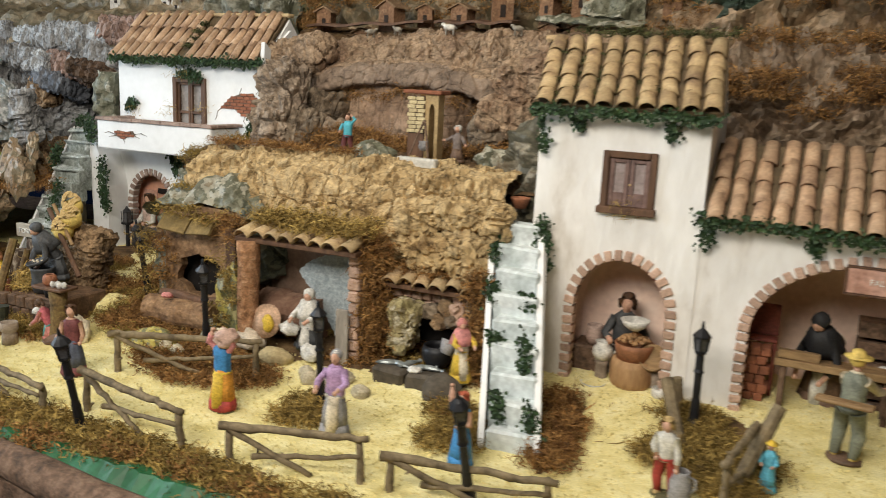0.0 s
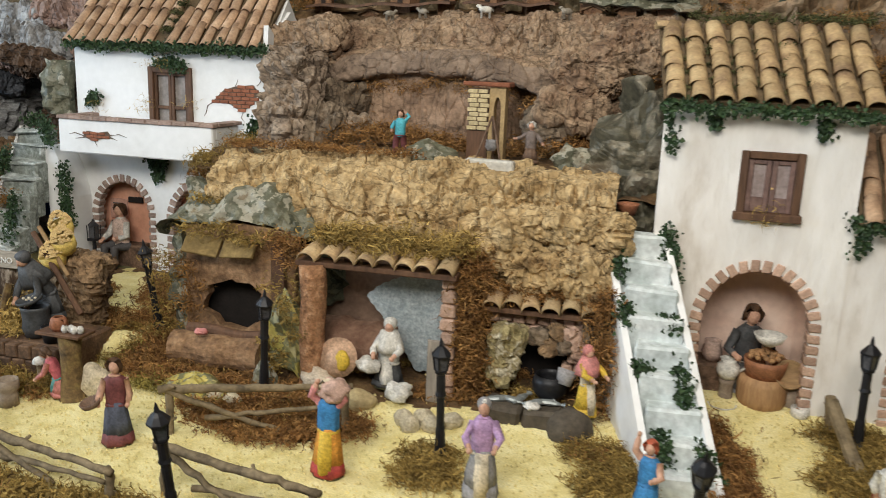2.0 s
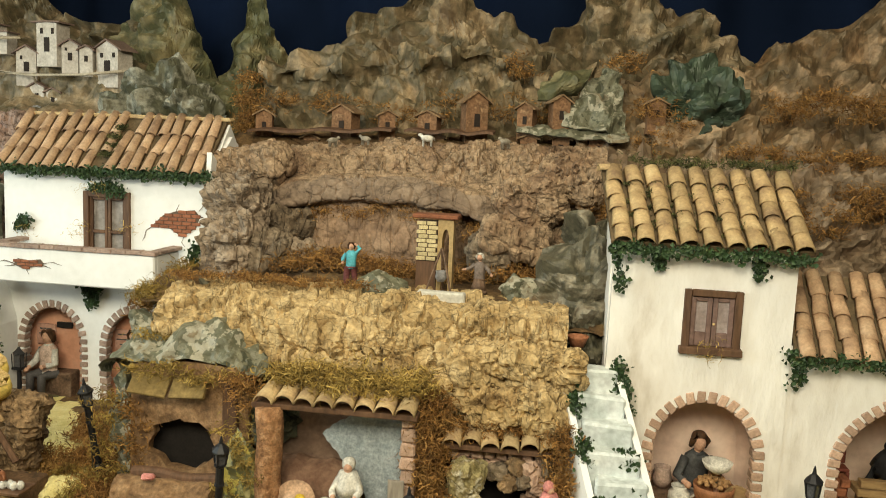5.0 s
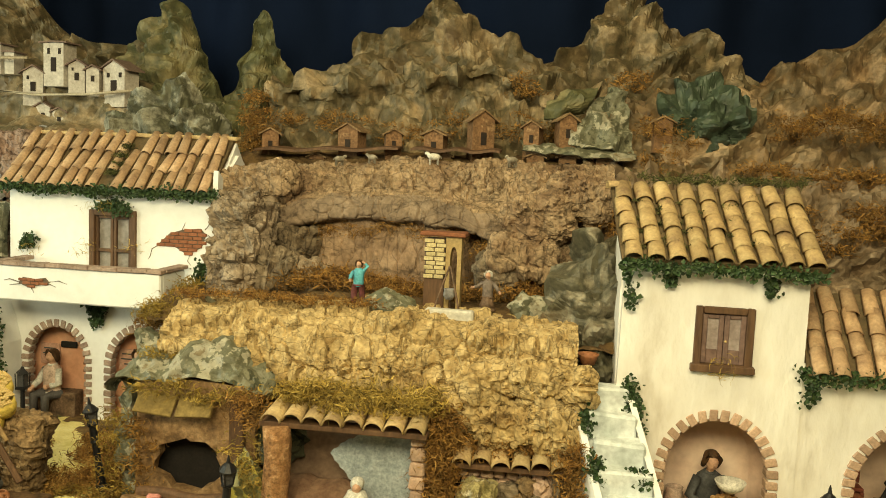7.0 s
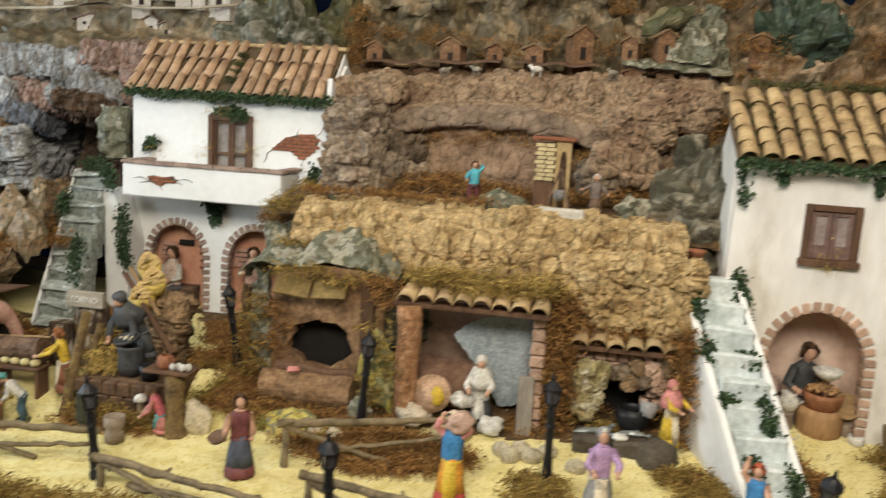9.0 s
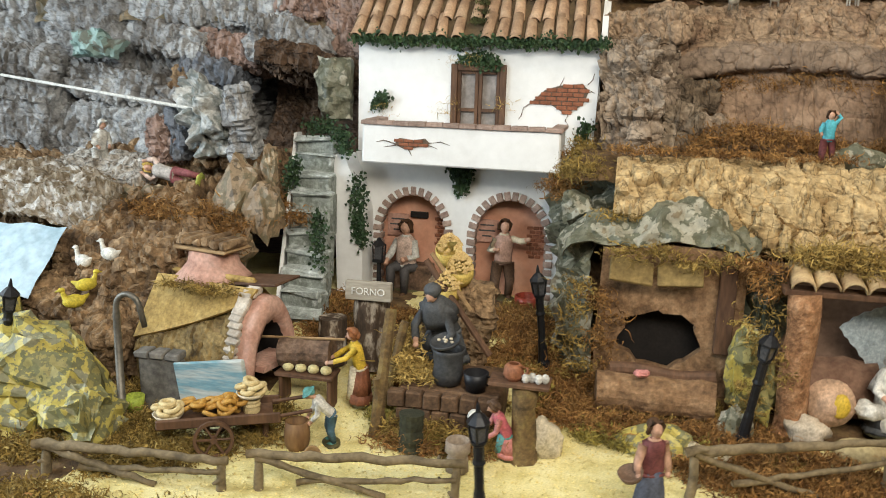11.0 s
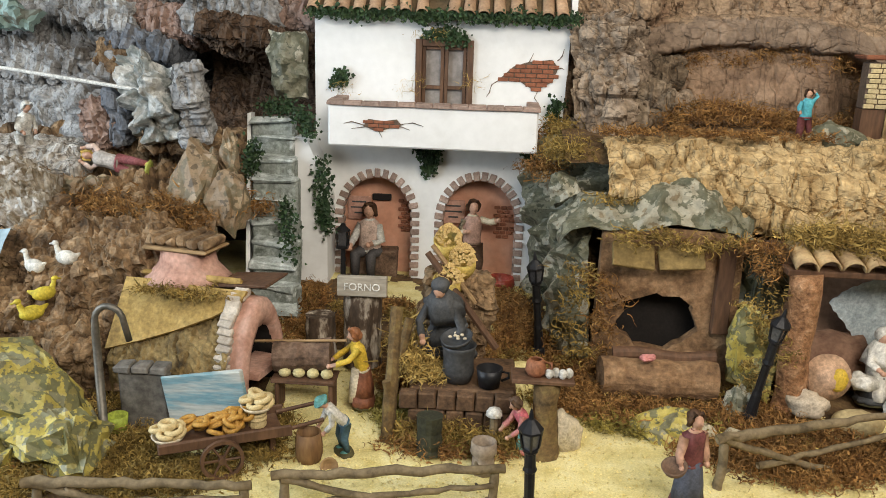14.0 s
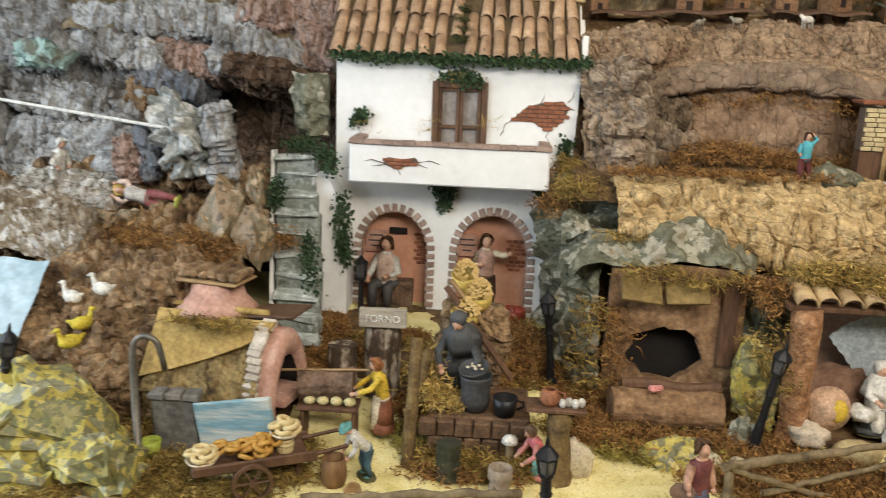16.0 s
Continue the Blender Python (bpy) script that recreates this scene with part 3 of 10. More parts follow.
def strata_relief(p, cell, seed):
    """Layered bark: thin broken sheets one over another, split by upright cracks."""
    o = Vector((seed, seed * 0.37, 1.3))
    w = noise.noise(p / cell * 0.45 + o)
    h = p.z / (cell * 0.42) + 1.3 * w + seed
    k = math.floor(h)
    f = h - k
    sheet = noise.noise(Vector((k * 7.7, p.x / cell * 0.6, p.y / cell * 0.6 + seed)))
    layer = (0.55 + 0.7 * sheet) * min(1.0, f * 5) * (1 - 0.35 * f)
    q = Vector((p.x / (cell * 0.75), p.y / (cell * 0.75), p.z / (cell * 2.2))) + o
    q += noise.noise_vector(q) * 0.4
    d, c = noise.voronoi(q)
    gap = min(1.0, (d[1] - d[0]) * 8.0)
    lump = noise.fractal(p / cell * 0.35 + o, 0.9, 2.0, 3)
    return layer * 1.1 + gap * (0.5 + 0.7 * noise.noise(c[0] * 5.1)) + 0.9 * lump + 0.12 * noise.noise(p / cell * 6 + o)


def paper_relief(p, cell, seed):
    """Stiff crumpled paper: flat facets that meet in sharp, slightly wandering creases."""
    q = p / (0.36 * cell) + Vector((seed, seed * 0.7, 0))
    q += noise.noise_vector(q * 0.4) * 0.8
    out = 0.0
    for k, (d, f, w) in enumerate((((1.0, 0.2, 0.5), 0.75, 1.0), ((-0.45, 0.3, 1.0), 0.95, 0.8), ((0.8, -0.3, -0.9), 1.5, 0.5), ((0.35, 0.6, 0.8), 2.3, 0.3), ((1.0, 0.1, -0.3), 3.4, 0.18))):
        h = (q.x * d[0] + q.y * d[1] + q.z * d[2]) * f + 1.7 * k
        tri = abs((h % 2.0) - 1.0) * 2 - 1
        out += w * tri * (0.55 + 0.9 * abs(noise.noise(q * 0.6 + Vector((k * 3.1, 0, 5)))))
    return 0.62 * out + 0.5 * noise.noise(q * 0.35)


def fold_relief(p, cell, seed):
    """Creases of crumpled paper: sharp ridges at three sizes."""
    q = p / cell + Vector((seed, seed * 0.7, 0))
    q += noise.noise_vector(q * 0.7) * 0.35
    a, b, c = (1 - 2.4 * abs(noise.noise(q * k + Vector((k, 3 * k, 7)))) for k in (0.8, 1.9, 4.1))
    return 0.75 * a + 0.4 * b + 0.2 * c + 0.6 * noise.noise(q * 0.35)


def rock_sheet(name, rows, step, amp, relief, cell, material, label, seed=0.0, thick=0.0, category="rock", kind="", group=""):
    """A rock face through rows of points (from top to bottom), with relief along its normals."""
    lines = [[Vector(p) for p in r] for r in rows]
    wide = max(sum((a - b).length for a, b in zip(r, r[1:])) for r in lines)
    mid = [along(r, 0.5) for r in lines]
    tall = sum((a - b).length for a, b in zip(mid, mid[1:]))
    nu, nv = max(4, int(wide / step)), max(4, int(tall / step))
    cols = [[along(r, i / nu) for r in lines] for i in range(nu + 1)]
    grid = [[along(c, j / nv) for c in cols] for j in range(nv + 1)]
    verts, faces = [], []
    for j in range(nv + 1):
        for i in range(nu + 1):
            du = grid[j][min(i + 1, nu)] - grid[j][max(i - 1, 0)]
            dv = grid[min(j + 1, nv)][i] - grid[max(j - 1, 0)][i]
            n = dv.cross(du)
            n = n.normalized() if n.length > 1e-9 else Vector((0, -1, 0))
            p = grid[j][i]
            if relief is fold_relief and 0 < i < nu and 0 < j < nv:
                # uneven creases instead of a regular net
                p = p + du * random.uniform(-0.12, 0.12) + dv * random.uniform(-0.12, 0.12)
            verts.append(p + n * amp * (relief(p, cell, seed) + (random.uniform(-0.07, 0.07) if relief is fold_relief else 0)))
    for j in range(nv):
        for i in range(nu):
            a = j * (nu + 1) + i
            quad = (a, a + nu + 1, a + nu + 2, a + 1)
            if relief in (fold_relief, paper_relief):
                k = random.random() < 0.5
                faces += [(quad[0], quad[1], quad[2]), (quad[0], quad[2], quad[3])] if k else [(quad[0], quad[1], quad[3]), (quad[1], quad[2], quad[3])]
            else:
                faces.append(quad)
    if thick:
        back = Vector((0, thick, -thick * 0.3))
        k = len(verts)
        rim = [i for i in range(nu + 1)] + [j * (nu + 1) + nu for j in range(1, nv + 1)] + [nv * (nu + 1) + i for i in range(nu - 1, -1, -1)] + [j * (nu + 1) for j in range(nv - 1, 0, -1)]
        verts += [verts[i] + back for i in rim]
        for i in range(len(rim)):
            b = (i + 1) % len(rim)
            faces.append((rim[i], rim[b], k + b, k + i))
    me = bpy.data.meshes.new(name)
    me.from_pydata([tuple(v) for v in verts], [], faces)
    me.materials.append(material)
    me.polygons.foreach_set("use_smooth", [False] * len(me.polygons))
    return tagged(new(name, me), label, category, group, kind)


def boulder(name, c, r, material, label, seed=0.0, amp=0.25, relief=fold_relief, cell=0.05, seg=40, group="", smooth=False, yaw=0.0):
    """A rounded rock with folds, its foot sunk in the ground."""
    verts, faces = [], []
    rows = seg // 2
    turn = Matrix.Rotation(radians(yaw), 3, "Z")
    for j in range(rows + 1):
        a = math.pi * j / rows
        for i in range(seg):
            b = 2 * math.pi * i / seg
            d = Vector((math.sin(a) * math.cos(b), math.sin(a) * math.sin(b), math.cos(a)))
            p = Vector((d.x * r[0], d.y * r[1], d.z * r[2]))
            p *= 1 + amp * relief(p + Vector((seed, seed, 0)), cell, seed)
            verts.append(tuple(Vector(c) + turn @ p))
    for j in range(rows):
        for i in range(seg):
            a, b = j * seg + i, j * seg + (i + 1) % seg
            faces.append((a, a + seg, b + seg, b))
    me = bpy.data.meshes.new(name)
    me.from_pydata(verts, [], faces)
    me.materials.append(material)
    if smooth:
        me.polygons.foreach_set("use_smooth", [True] * len(me.polygons))
    return tagged(new(name, me), label, "rock", group)


def facet_rock(name, c, r, turn, material, label, seed, n=18, group="", crease=0.006):
    """An angular rock of stiff folded paper: flat facets with slightly crumpled faces."""
    rnd = random.Random(seed)
    bm = bmesh.new()
    for _ in range(n):
        d = Vector((rnd.gauss(0, 1), rnd.gauss(0, 1), rnd.gauss(0, 1))).normalized() * rnd.uniform(0.8, 1.1)
        bm.verts.new((d.x * r[0], d.y * r[1], d.z * r[2]))
    res = bmesh.ops.convex_hull(bm, input=bm.verts[:])
    junk = [v for v in bm.verts if not v.link_faces]
    bmesh.ops.delete(bm, geom=junk, context="VERTS")
    bmesh.ops.subdivide_edges(bm, edges=bm.edges[:], cuts=3, use_grid_fill=True)
    bm.normal_update()
    m = Euler([radians(a) for a in turn]).to_matrix()
    for v in bm.verts:
        v.co += v.normal * crease * paper_relief(v.co, 0.03, seed)
    for v in bm.verts:
        v.co = Vector(c) + m @ v.co
    return solid(name, bm, material, label, "rock", group)


def height(x, y):
    """The ground of the display."""
    s = min(1, max(0, (y - 1.25) / 0.5))
    s = s * s * (3 - 2 * s)
    z = -0.1 + 0.06 * s + 0.006 * noise.noise(Vector((x * 6, y * 6, 0)))
    if x < -1.6:
        k = min(1, (-1.6 - x) / 0.3)
        z += 0.02 * k * s
    return z


def fibres(name, spots, n, length, material, label, width=0.0011, lift=0.9, curl=1.0, category="moss"):
    """Moss: clumps of thin, tightly curled ribbons round spots of (x, y, z, rx, ry, rz)."""
    verts, faces = [], []
    tight = category == "moss"
    total = sum(max(1e-6, s[3] * max(s[4], s[5])) for s in spots)
    for sx, sy, sz, rx, ry, rz in spots:
        count = max(8, int((1.25 if tight else 0.95) * n * rx * max(ry, rz) / total))
        clumps = []
        for _ in range(max(2, count // 22)):
            a, k = random.uniform(0, 2 * math.pi), math.sqrt(random.random())
            clumps.append((sx + rx * k * math.cos(a), sy + ry * k * math.sin(a), sz + rz * random.uniform(-1, 1), k))
        for _ in range(count):
            cx, cy, cz, k = random.choice(clumps)
            r = 0.42 * length
            p = Vector((cx + random.gauss(0, r), cy + random.gauss(0, 0.8 * r), cz + abs(random.gauss(0, 0.32)) * length * (1 - 0.6 * k * k)))
            d = Vector((random.gauss(0, 1), random.gauss(0, 1), random.gauss(lift * (0.4 if tight else 1.0), 0.6))).normalized()
            w = Vector((random.gauss(0, 1), random.gauss(0, 1), random.gauss(0, 1))).cross(d).normalized() * width * random.uniform(0.9, 2.3)
            L = length * random.uniform(0.35, 1.0) / 5
            bend = Vector((random.gauss(0, 1), random.gauss(0, 1), random.gauss(0, 0.7))) * (0.75 if tight else 0.25) * curl
            k0 = len(verts)
            for s in range(6):
                ww = w * (0.62 - s * 0.1)
                verts += [tuple(p - ww), tuple(p + ww)]
                p = p + d * L
                d = (d + d.cross(bend) + Vector((random.gauss(0, 0.4), random.gauss(0, 0.4), random.gauss(-0.15, 0.35))) * curl).normalized()
            for s in range(5):
                a0 = k0 + 2 * s
                faces.append((a0, a0 + 1, a0 + 3, a0 + 2))
    me = bpy.data.meshes.new(name)
    me.from_pydata(verts, [], faces)
    me.materials.append(material)
    return tagged(new(name, me), label, category, "", "stuff")


def ivy(lines, per, spread, label, size=0.0078):
    """Ivy: small pointed leaves scattered along lines on a wall."""
    verts, faces = [], []
    for pts in lines:
        pts = [Vector(p) for p in pts]
        for _ in range(int(3.4 * per) * (len(pts) - 1)):
            i = random.randrange(len(pts) - 1)
            p = pts[i].lerp(pts[i + 1], random.random()) + Vector((random.gauss(0, spread), random.gauss(-0.004, 0.003), random.gauss(0, spread)))
            s = size * random.uniform(0.5, 1.3)
            m = Euler((random.uniform(-0.9, 0.9), random.uniform(0, 6.28), random.uniform(-0.9, 0.9))).to_matrix()
            k = len(verts)
            for x, y, z in ((0, 0, 0), (0.45, -0.15, 0.4), (0, 0.1, 1.0), (-0.45, -0.15, 0.4)):
                verts.append(tuple(p + m @ Vector((x * s, y * s, z * s))))
            faces += [(k, k + 1, k + 2), (k, k + 2, k + 3)]
    me = bpy.data.meshes.new("ivy")
    me.from_pydata(verts, [], faces)
    me.materials.append(IVY)
    return tagged(new("ivy", me), label, "ivy", "", "stuff")

# ---------------------------------------------------------------- the room round the display
def plain_box(name, lo, hi, material, label, category):
    bm = bmesh.new()
    box(bm, lo, hi)
    return solid(name, bm, material, label, category, "", "structure")


ROOM_WALL = mat("room_wall_paint", [(0.21, 0.20, 0.185), (0.27, 0.26, 0.24)], 2, 0.9, 0.1, 80)
ROOM_FLOOR = mat("room_floor_tiles", [(0.16, 0.12, 0.1), (0.25, 0.2, 0.16)], 3, 0.5, 0.1, 80)
plain_box("floor", (-3.6, -1.7, -1.02), (2.2, 3.1, -0.95), ROOM_FLOOR, "brown tiled floor of the room", "floor")
plain_box("ceiling", (-3.6, -1.7, 1.75), (2.2, 3.1, 1.82), ROOM_WALL, "pale painted ceiling of the room", "ceiling")
plain_box("wall_south", (-3.6, -1.76, -0.95), (2.2, -1.7, 1.75), ROOM_WALL, "pale painted wall behind the viewer", "wall")
plain_box("wall_east", (2.2, -1.76, -0.95), (2.26, 3.1, 1.75), ROOM_WALL, "pale painted side wall", "wall")
plain_box("wall_west", (-3.66, -1.76, -0.95), (-3.6, 3.1, 1.75), ROOM_WALL, "pale painted side wall with the window's light", "wall")
plain_box("wall_north", (-3.6, 3.04, -0.95), (2.2, 3.1, 1.75), ROOM_WALL, "wall behind the navy curtain", "wall")

# navy curtain with soft folds, hung behind the mountains
bm = bmesh.new()
N = 240
prev = None
for i in range(N + 1):
    x = -3.55 + 5.7 * i / N
    y = 2.86 + 0.03 * math.sin(x * 13) + 0.015 * math.sin(x * 29 + 1)
    pair = (bm.verts.new((x, y, 1.74)), bm.verts.new((x, y + 0.01 * math.sin(x * 7), -0.94)))
    if prev:
        bm.faces.new((prev[0], prev[1], pair[1], pair[0]))
    prev = pair
solid("backdrop", bm, NAVY, "dark navy cloth curtain hung behind the mountains", "curtain", kind="structure", smooth=True)

# table that carries the display
bm = bmesh.new()
box(bm, (-3.3, 0.93, -0.19), (1.3, 2.8, -0.135))
solid("display_table", bm, DARK_WOOD, "dark wooden table board under the nativity display", "table")
bm = bmesh.new()
for x in (-3.2, -1.0, 1.15):
    for y in (1.0, 2.65):
        box(bm, (x, y, -0.95), (x + 0.08, y + 0.08, -0.19))
solid("table_trestle", bm, DARK_WOOD, "dark wooden trestle legs under the table board", "trestle")

# front edge: a dark branch-wood rail and a strip of green paper
bm = bmesh.new()
pts = [(-3.3 + 0.1 * i, 0.925 + 0.012 * math.sin(i * 0.9) + 0.03 * (i / 46), -0.118 + 0.006 * math.sin(i * 1.7)) for i in range(47)]
tube(bm, pts, [0.03 + 0.004 * math.sin(i * 2.1) for i in range(47)], 12, jit=0.08)
solid("edge_rail", bm, DARK_WOOD, "dark rough bark log along the table's front edge", "rail", smooth=True)
bm = bmesh.new()
prev = None
for i in range(200):
    x = -3.2 + 4.4 * i / 199
    r = random.uniform(-0.006, 0.006)
    k = 0.03 * (x + 3.3) / 4.6
    row = [bm.verts.new((x, 0.945 + k + r, -0.128 + random.uniform(-0.002, 0.008))), bm.verts.new((x, 0.975 + k + r, -0.093 + random.uniform(-0.004, 0.006))), bm.verts.new((x, 1.005 + k, -0.1))]
    if prev:
        for a in (0, 1):
            bm.faces.new((prev[a], row[a], row[a + 1], prev[a + 1]))
    prev = row
solid("green_paper_strip", bm, GREEN_CLOTH, "crumpled dark green paper strip along the front edge", "paper")

# ground of yellow sawdust
X0, X1, Y0, Y1, ST = -3.2, 1.2, 0.985, 2.1, 0.008
nx, ny = int((X1 - X0) / ST), int((Y1 - Y0) / ST)
verts = []
for j in range(ny + 1):
    for i in range(nx + 1):
        x, y = X0 + i * ST, Y0 + j * ST
        z = height(x, y) + 0.0025 * noise.noise(Vector((x * 60, y * 60, 2)))
        if j == 0:
            z = -0.134
        verts.append((x, y, z))
faces = [(j * (nx + 1) + i, j * (nx + 1) + i + 1, (j + 1) * (nx + 1) + i + 1, (j + 1) * (nx + 1) + i) for j in range(ny) for i in range(nx)]
EARTH_SPOTS = ((-1.55, 1.75, 0.28, 0.2), (-1.15, 1.56, 0.28, 0.13), (-0.8, 1.58, 0.25, 0.12), (-0.55, 1.58, 0.14, 0.11), (-1.98, 1.52, 0.21, 0.2), (-1.45, 1.47, 0.06, 0.045), (-2.0, 1.2, 0.16, 0.1), (-1.83, 1.25, 0.06, 0.035), (-0.97, 1.36, 0.15, 0.05), (-0.04, 1.48, 0.07, 0.08), (-0.42, 1.37, 0.05, 0.06), (-0.27, 1.4, 0.02, 0.12))
SAWDUST_PATH = ((-1.27, 1.40), (-1.36, 1.49), (-1.42, 1.62), (-1.50, 1.70), (-1.60, 1.86))


def on_path(x, y):
    k = 0.045 + 0.03 * noise.noise(Vector((x * 18, y * 18, 4)))
    for (ax, ay), (bx, by) in zip(SAWDUST_PATH, SAWDUST_PATH[1:]):
        t = min(1, max(0, ((x - ax) * (bx - ax) + (y - ay) * (by - ay)) / ((bx - ax) ** 2 + (by - ay) ** 2)))
        if math.hypot(x - ax - t * (bx - ax), y - ay - t * (by - ay)) < k:
            return True
    return math.hypot(x + 1.735, y - 1.60) < k



def earthy(x, y):
    if on_path(x, y):
        return False
    k = 0.3 * noise.noise(Vector((x * 16, y * 16, 7)))
    return y < 1.05 + (0.03 if x < -0.6 else 0.0) + 0.03 * noise.noise(Vector((x * 14, 0, 3))) or any(((x - a) / c) ** 2 + ((y - b) / d) ** 2 < 1 + 2.2 * k for a, b, c, d in EARTH_SPOTS)


me = bpy.data.meshes.new("ground")
me.from_pydata(verts, [], faces)
me.materials.append(GRAVEL)
me.materials.append(DARK_EARTH)
me.polygons.foreach_set("material_index", [1 if earthy(verts[f[0]][0], verts[f[0]][1]) else 0 for f in faces])
me.polygons.foreach_set("use_smooth", [True] * len(faces))
tagged(new("ground", me), "ground strewn with coarse yellow sawdust", "ground", "", "structure")

# loose grains on it
verts, faces = [], []
for _ in range(26000):
    x, y = random.uniform(-2.1, 0.35), random.uniform(1.0, 1.72)
    if earthy(x, y) and random.random() < 0.9:
        continue
    s = random.uniform(0.0011, 0.0027)
    z = height(x, y) + 0.001
    k = len(verts)
    a = random.uniform(0, 6.28)
    for q in range(3):
        verts.append((x + s * math.cos(a + 2.09 * q), y + s * math.sin(a + 2.09 * q), z + random.uniform(-0.001, 0.001)))
    verts.append((x + random.uniform(-s, s) * 0.4, y + random.uniform(-s, s) * 0.4, z + s * random.uniform(0.6, 1.3)))
    faces += [(k, k + 1, k + 3), (k + 1, k + 2, k + 3), (k + 2, k, k + 3)]
me = bpy.data.meshes.new("sawdust_grains")
me.from_pydata(verts, [], faces)
me.materials.append(GRAIN)
tagged(new("sawdust_grains", me), "loose yellow sawdust grains on the ground", "sawdust", "", "stuff")

# ---------------------------------------------------------------- mountains and cliffs
def line(xs, y, z, dy=0.0, dz=0.0, seed=0):
    return [(x, y + dy * noise.noise(Vector((x * 3, seed, 0))), z + dz * noise.noise(Vector((x * 3, seed, 5)))) for x in xs]


def mountain(ridge, y, foot, material, label, seed, amp=0.045, cell=0.16):
    """One crumpled paper mountain: its ridge as (x, z), falling forward to its foot."""
    rows = []
    for k, dy in ((0.0, 0.0), (0.22, -0.03), (0.5, -0.10), (0.75, -0.17), (1.0, -0.22)):
        rows.append([(x, y + dy + 0.04 * noise.noise(Vector((x * 4, k * 3, seed))), z + (foot - z) * k) for x, z in ridge])
    return rock_sheet("mountain", rows, 0.010, 1.35 * amp, paper_relief, cell, material, label, seed, category="mountain", group="paper mountains")


mountain([(-3.2, 0.95), (-2.95, 1.1), (-2.7, 1.15), (-2.27, 1.13), (-2.07, 0.965), (-1.99, 0.925), (-1.90, 0.915), (-1.75, 0.93)], 2.58, 0.56, MT_BROWN, "crumpled brown paper mountain behind the village", 3.1)
mountain([(-1.88, 0.84), (-1.82, 0.92), (-1.75, 0.985), (-1.66, 1.04), (-1.60, 0.96), (-1.55, 0.82), (-1.48, 0.72)], 2.54, 0.58, MT_OLIVE, "steep olive green paper mountain", 5.3, 0.03, 0.13)
mountain([(-1.55, 0.68), (-1.47, 0.87), (-1.412, 1.02), (-1.36, 0.89), (-1.29, 0.81), (-1.2, 0.80)], 2.55, 0.58, MT_OLIVE, "slim pointed olive paper mountain", 8.1, 0.024, 0.12)
mountain([(-1.35, 0.77), (-1.2, 0.80), (-1.13, 0.94), (-1.05, 0.978), (-0.98, 0.985), (-0.87, 1.065), (-0.77, 0.995), (-0.68, 0.947), (-0.59, 0.905), (-0.45, 0.80)], 2.57, 0.60, MT_BROWN, "crumpled brown and olive paper mountain behind the huts", 11.7, 0.04)
mountain([(-0.75, 0.83), (-0.592, 0.90), (-0.525, 0.958), (-0.45, 1.012), (-0.385, 1.08), (-0.32, 1.075), (-0.24, 1.014), (-0.12, 0.956), (0.0, 0.86), (0.12, 0.78)], 2.60, 0.60, MT_BROWN, "broad paper mountain painted brown and olive", 14.9, 0.05)
mountain([(-0.12, 0.78), (0.0, 0.855), (0.07, 0.915), (0.217, 0.962), (0.5, 1.1), (0.9, 1.05), (1.3, 1.0)], 2.59, 0.58, MT_RUST, "brown paper mountain at the display's end", 17.2, 0.04)
# lower folds in front of the mountains
rock_sheet("mountain_fold", [
    [(-1.32, 2.42, 0.79), (-1.15, 2.42, 0.83), (-0.98, 2.44, 0.84), (-0.84, 2.40, 0.855), (-0.70, 2.42, 0.86), (-0.55, 2.42, 0.80)],
    [(-1.32, 2.36, 0.76), (-1.15, 2.35, 0.79), (-0.98, 2.36, 0.80), (-0.84, 2.32, 0.82), (-0.70, 2.35, 0.83), (-0.55, 2.36, 0.77)],
    [(-1.32, 2.37, 0.72), (-1.15, 2.37, 0.74), (-0.98, 2.37, 0.76), (-0.84, 2.36, 0.78), (-0.70, 2.36, 0.79), (-0.55, 2.36, 0.73)],
    [(-1.32, 2.30, 0.66), (-1.15, 2.29, 0.67), (-0.98, 2.29, 0.67), (-0.84, 2.28, 0.68), (-0.70, 2.28, 0.68), (-0.55, 2.28, 0.66)],
    [(-1.32, 2.24, 0.58), (-1.15, 2.24, 0.58), (-0.98, 2.24, 0.58), (-0.84, 2.24, 0.58), (-0.70, 2.24, 0.58), (-0.55, 2.24, 0.58)]],
    0.009, 0.036, paper_relief, 0.11, MT_BROWN, "crumpled brown paper folds behind the huts", 21.5, category="rock")
rock_sheet("mountain_fold", [
    [(-0.445, 2.25, 0.765), (-0.405, 2.24, 0.795), (-0.378, 2.24, 0.77)],
    [(-0.475, 2.20, 0.715), (-0.42, 2.19, 0.71), (-0.362, 2.20, 0.695)],
    [(-0.53, 2.16, 0.652), (-0.44, 2.15, 0.64), (-0.35, 2.16, 0.626)]], 0.006, 0.02, paper_relief, 0.09, PALE, "stiff olive grey paper leaf leaning over the huts", 23.0, thick=0.01)
rock_sheet("mountain_fold", [
    [(-0.56, 2.25, 0.75), (-0.50, 2.24, 0.785), (-0.44, 2.24, 0.79)], [(-0.565, 2.22, 0.725), (-0.515, 2.18, 0.745), (-0.45, 2.20, 0.76)], [(-0.57, 2.22, 0.71), (-0.53, 2.19, 0.71), (-0.47, 2.21, 0.725)]], 0.008, 0.012, paper_relief, 0.08, MT_OLIVE, "small tilted olive paper sheet over the huts", 25.0, thick=0.01)
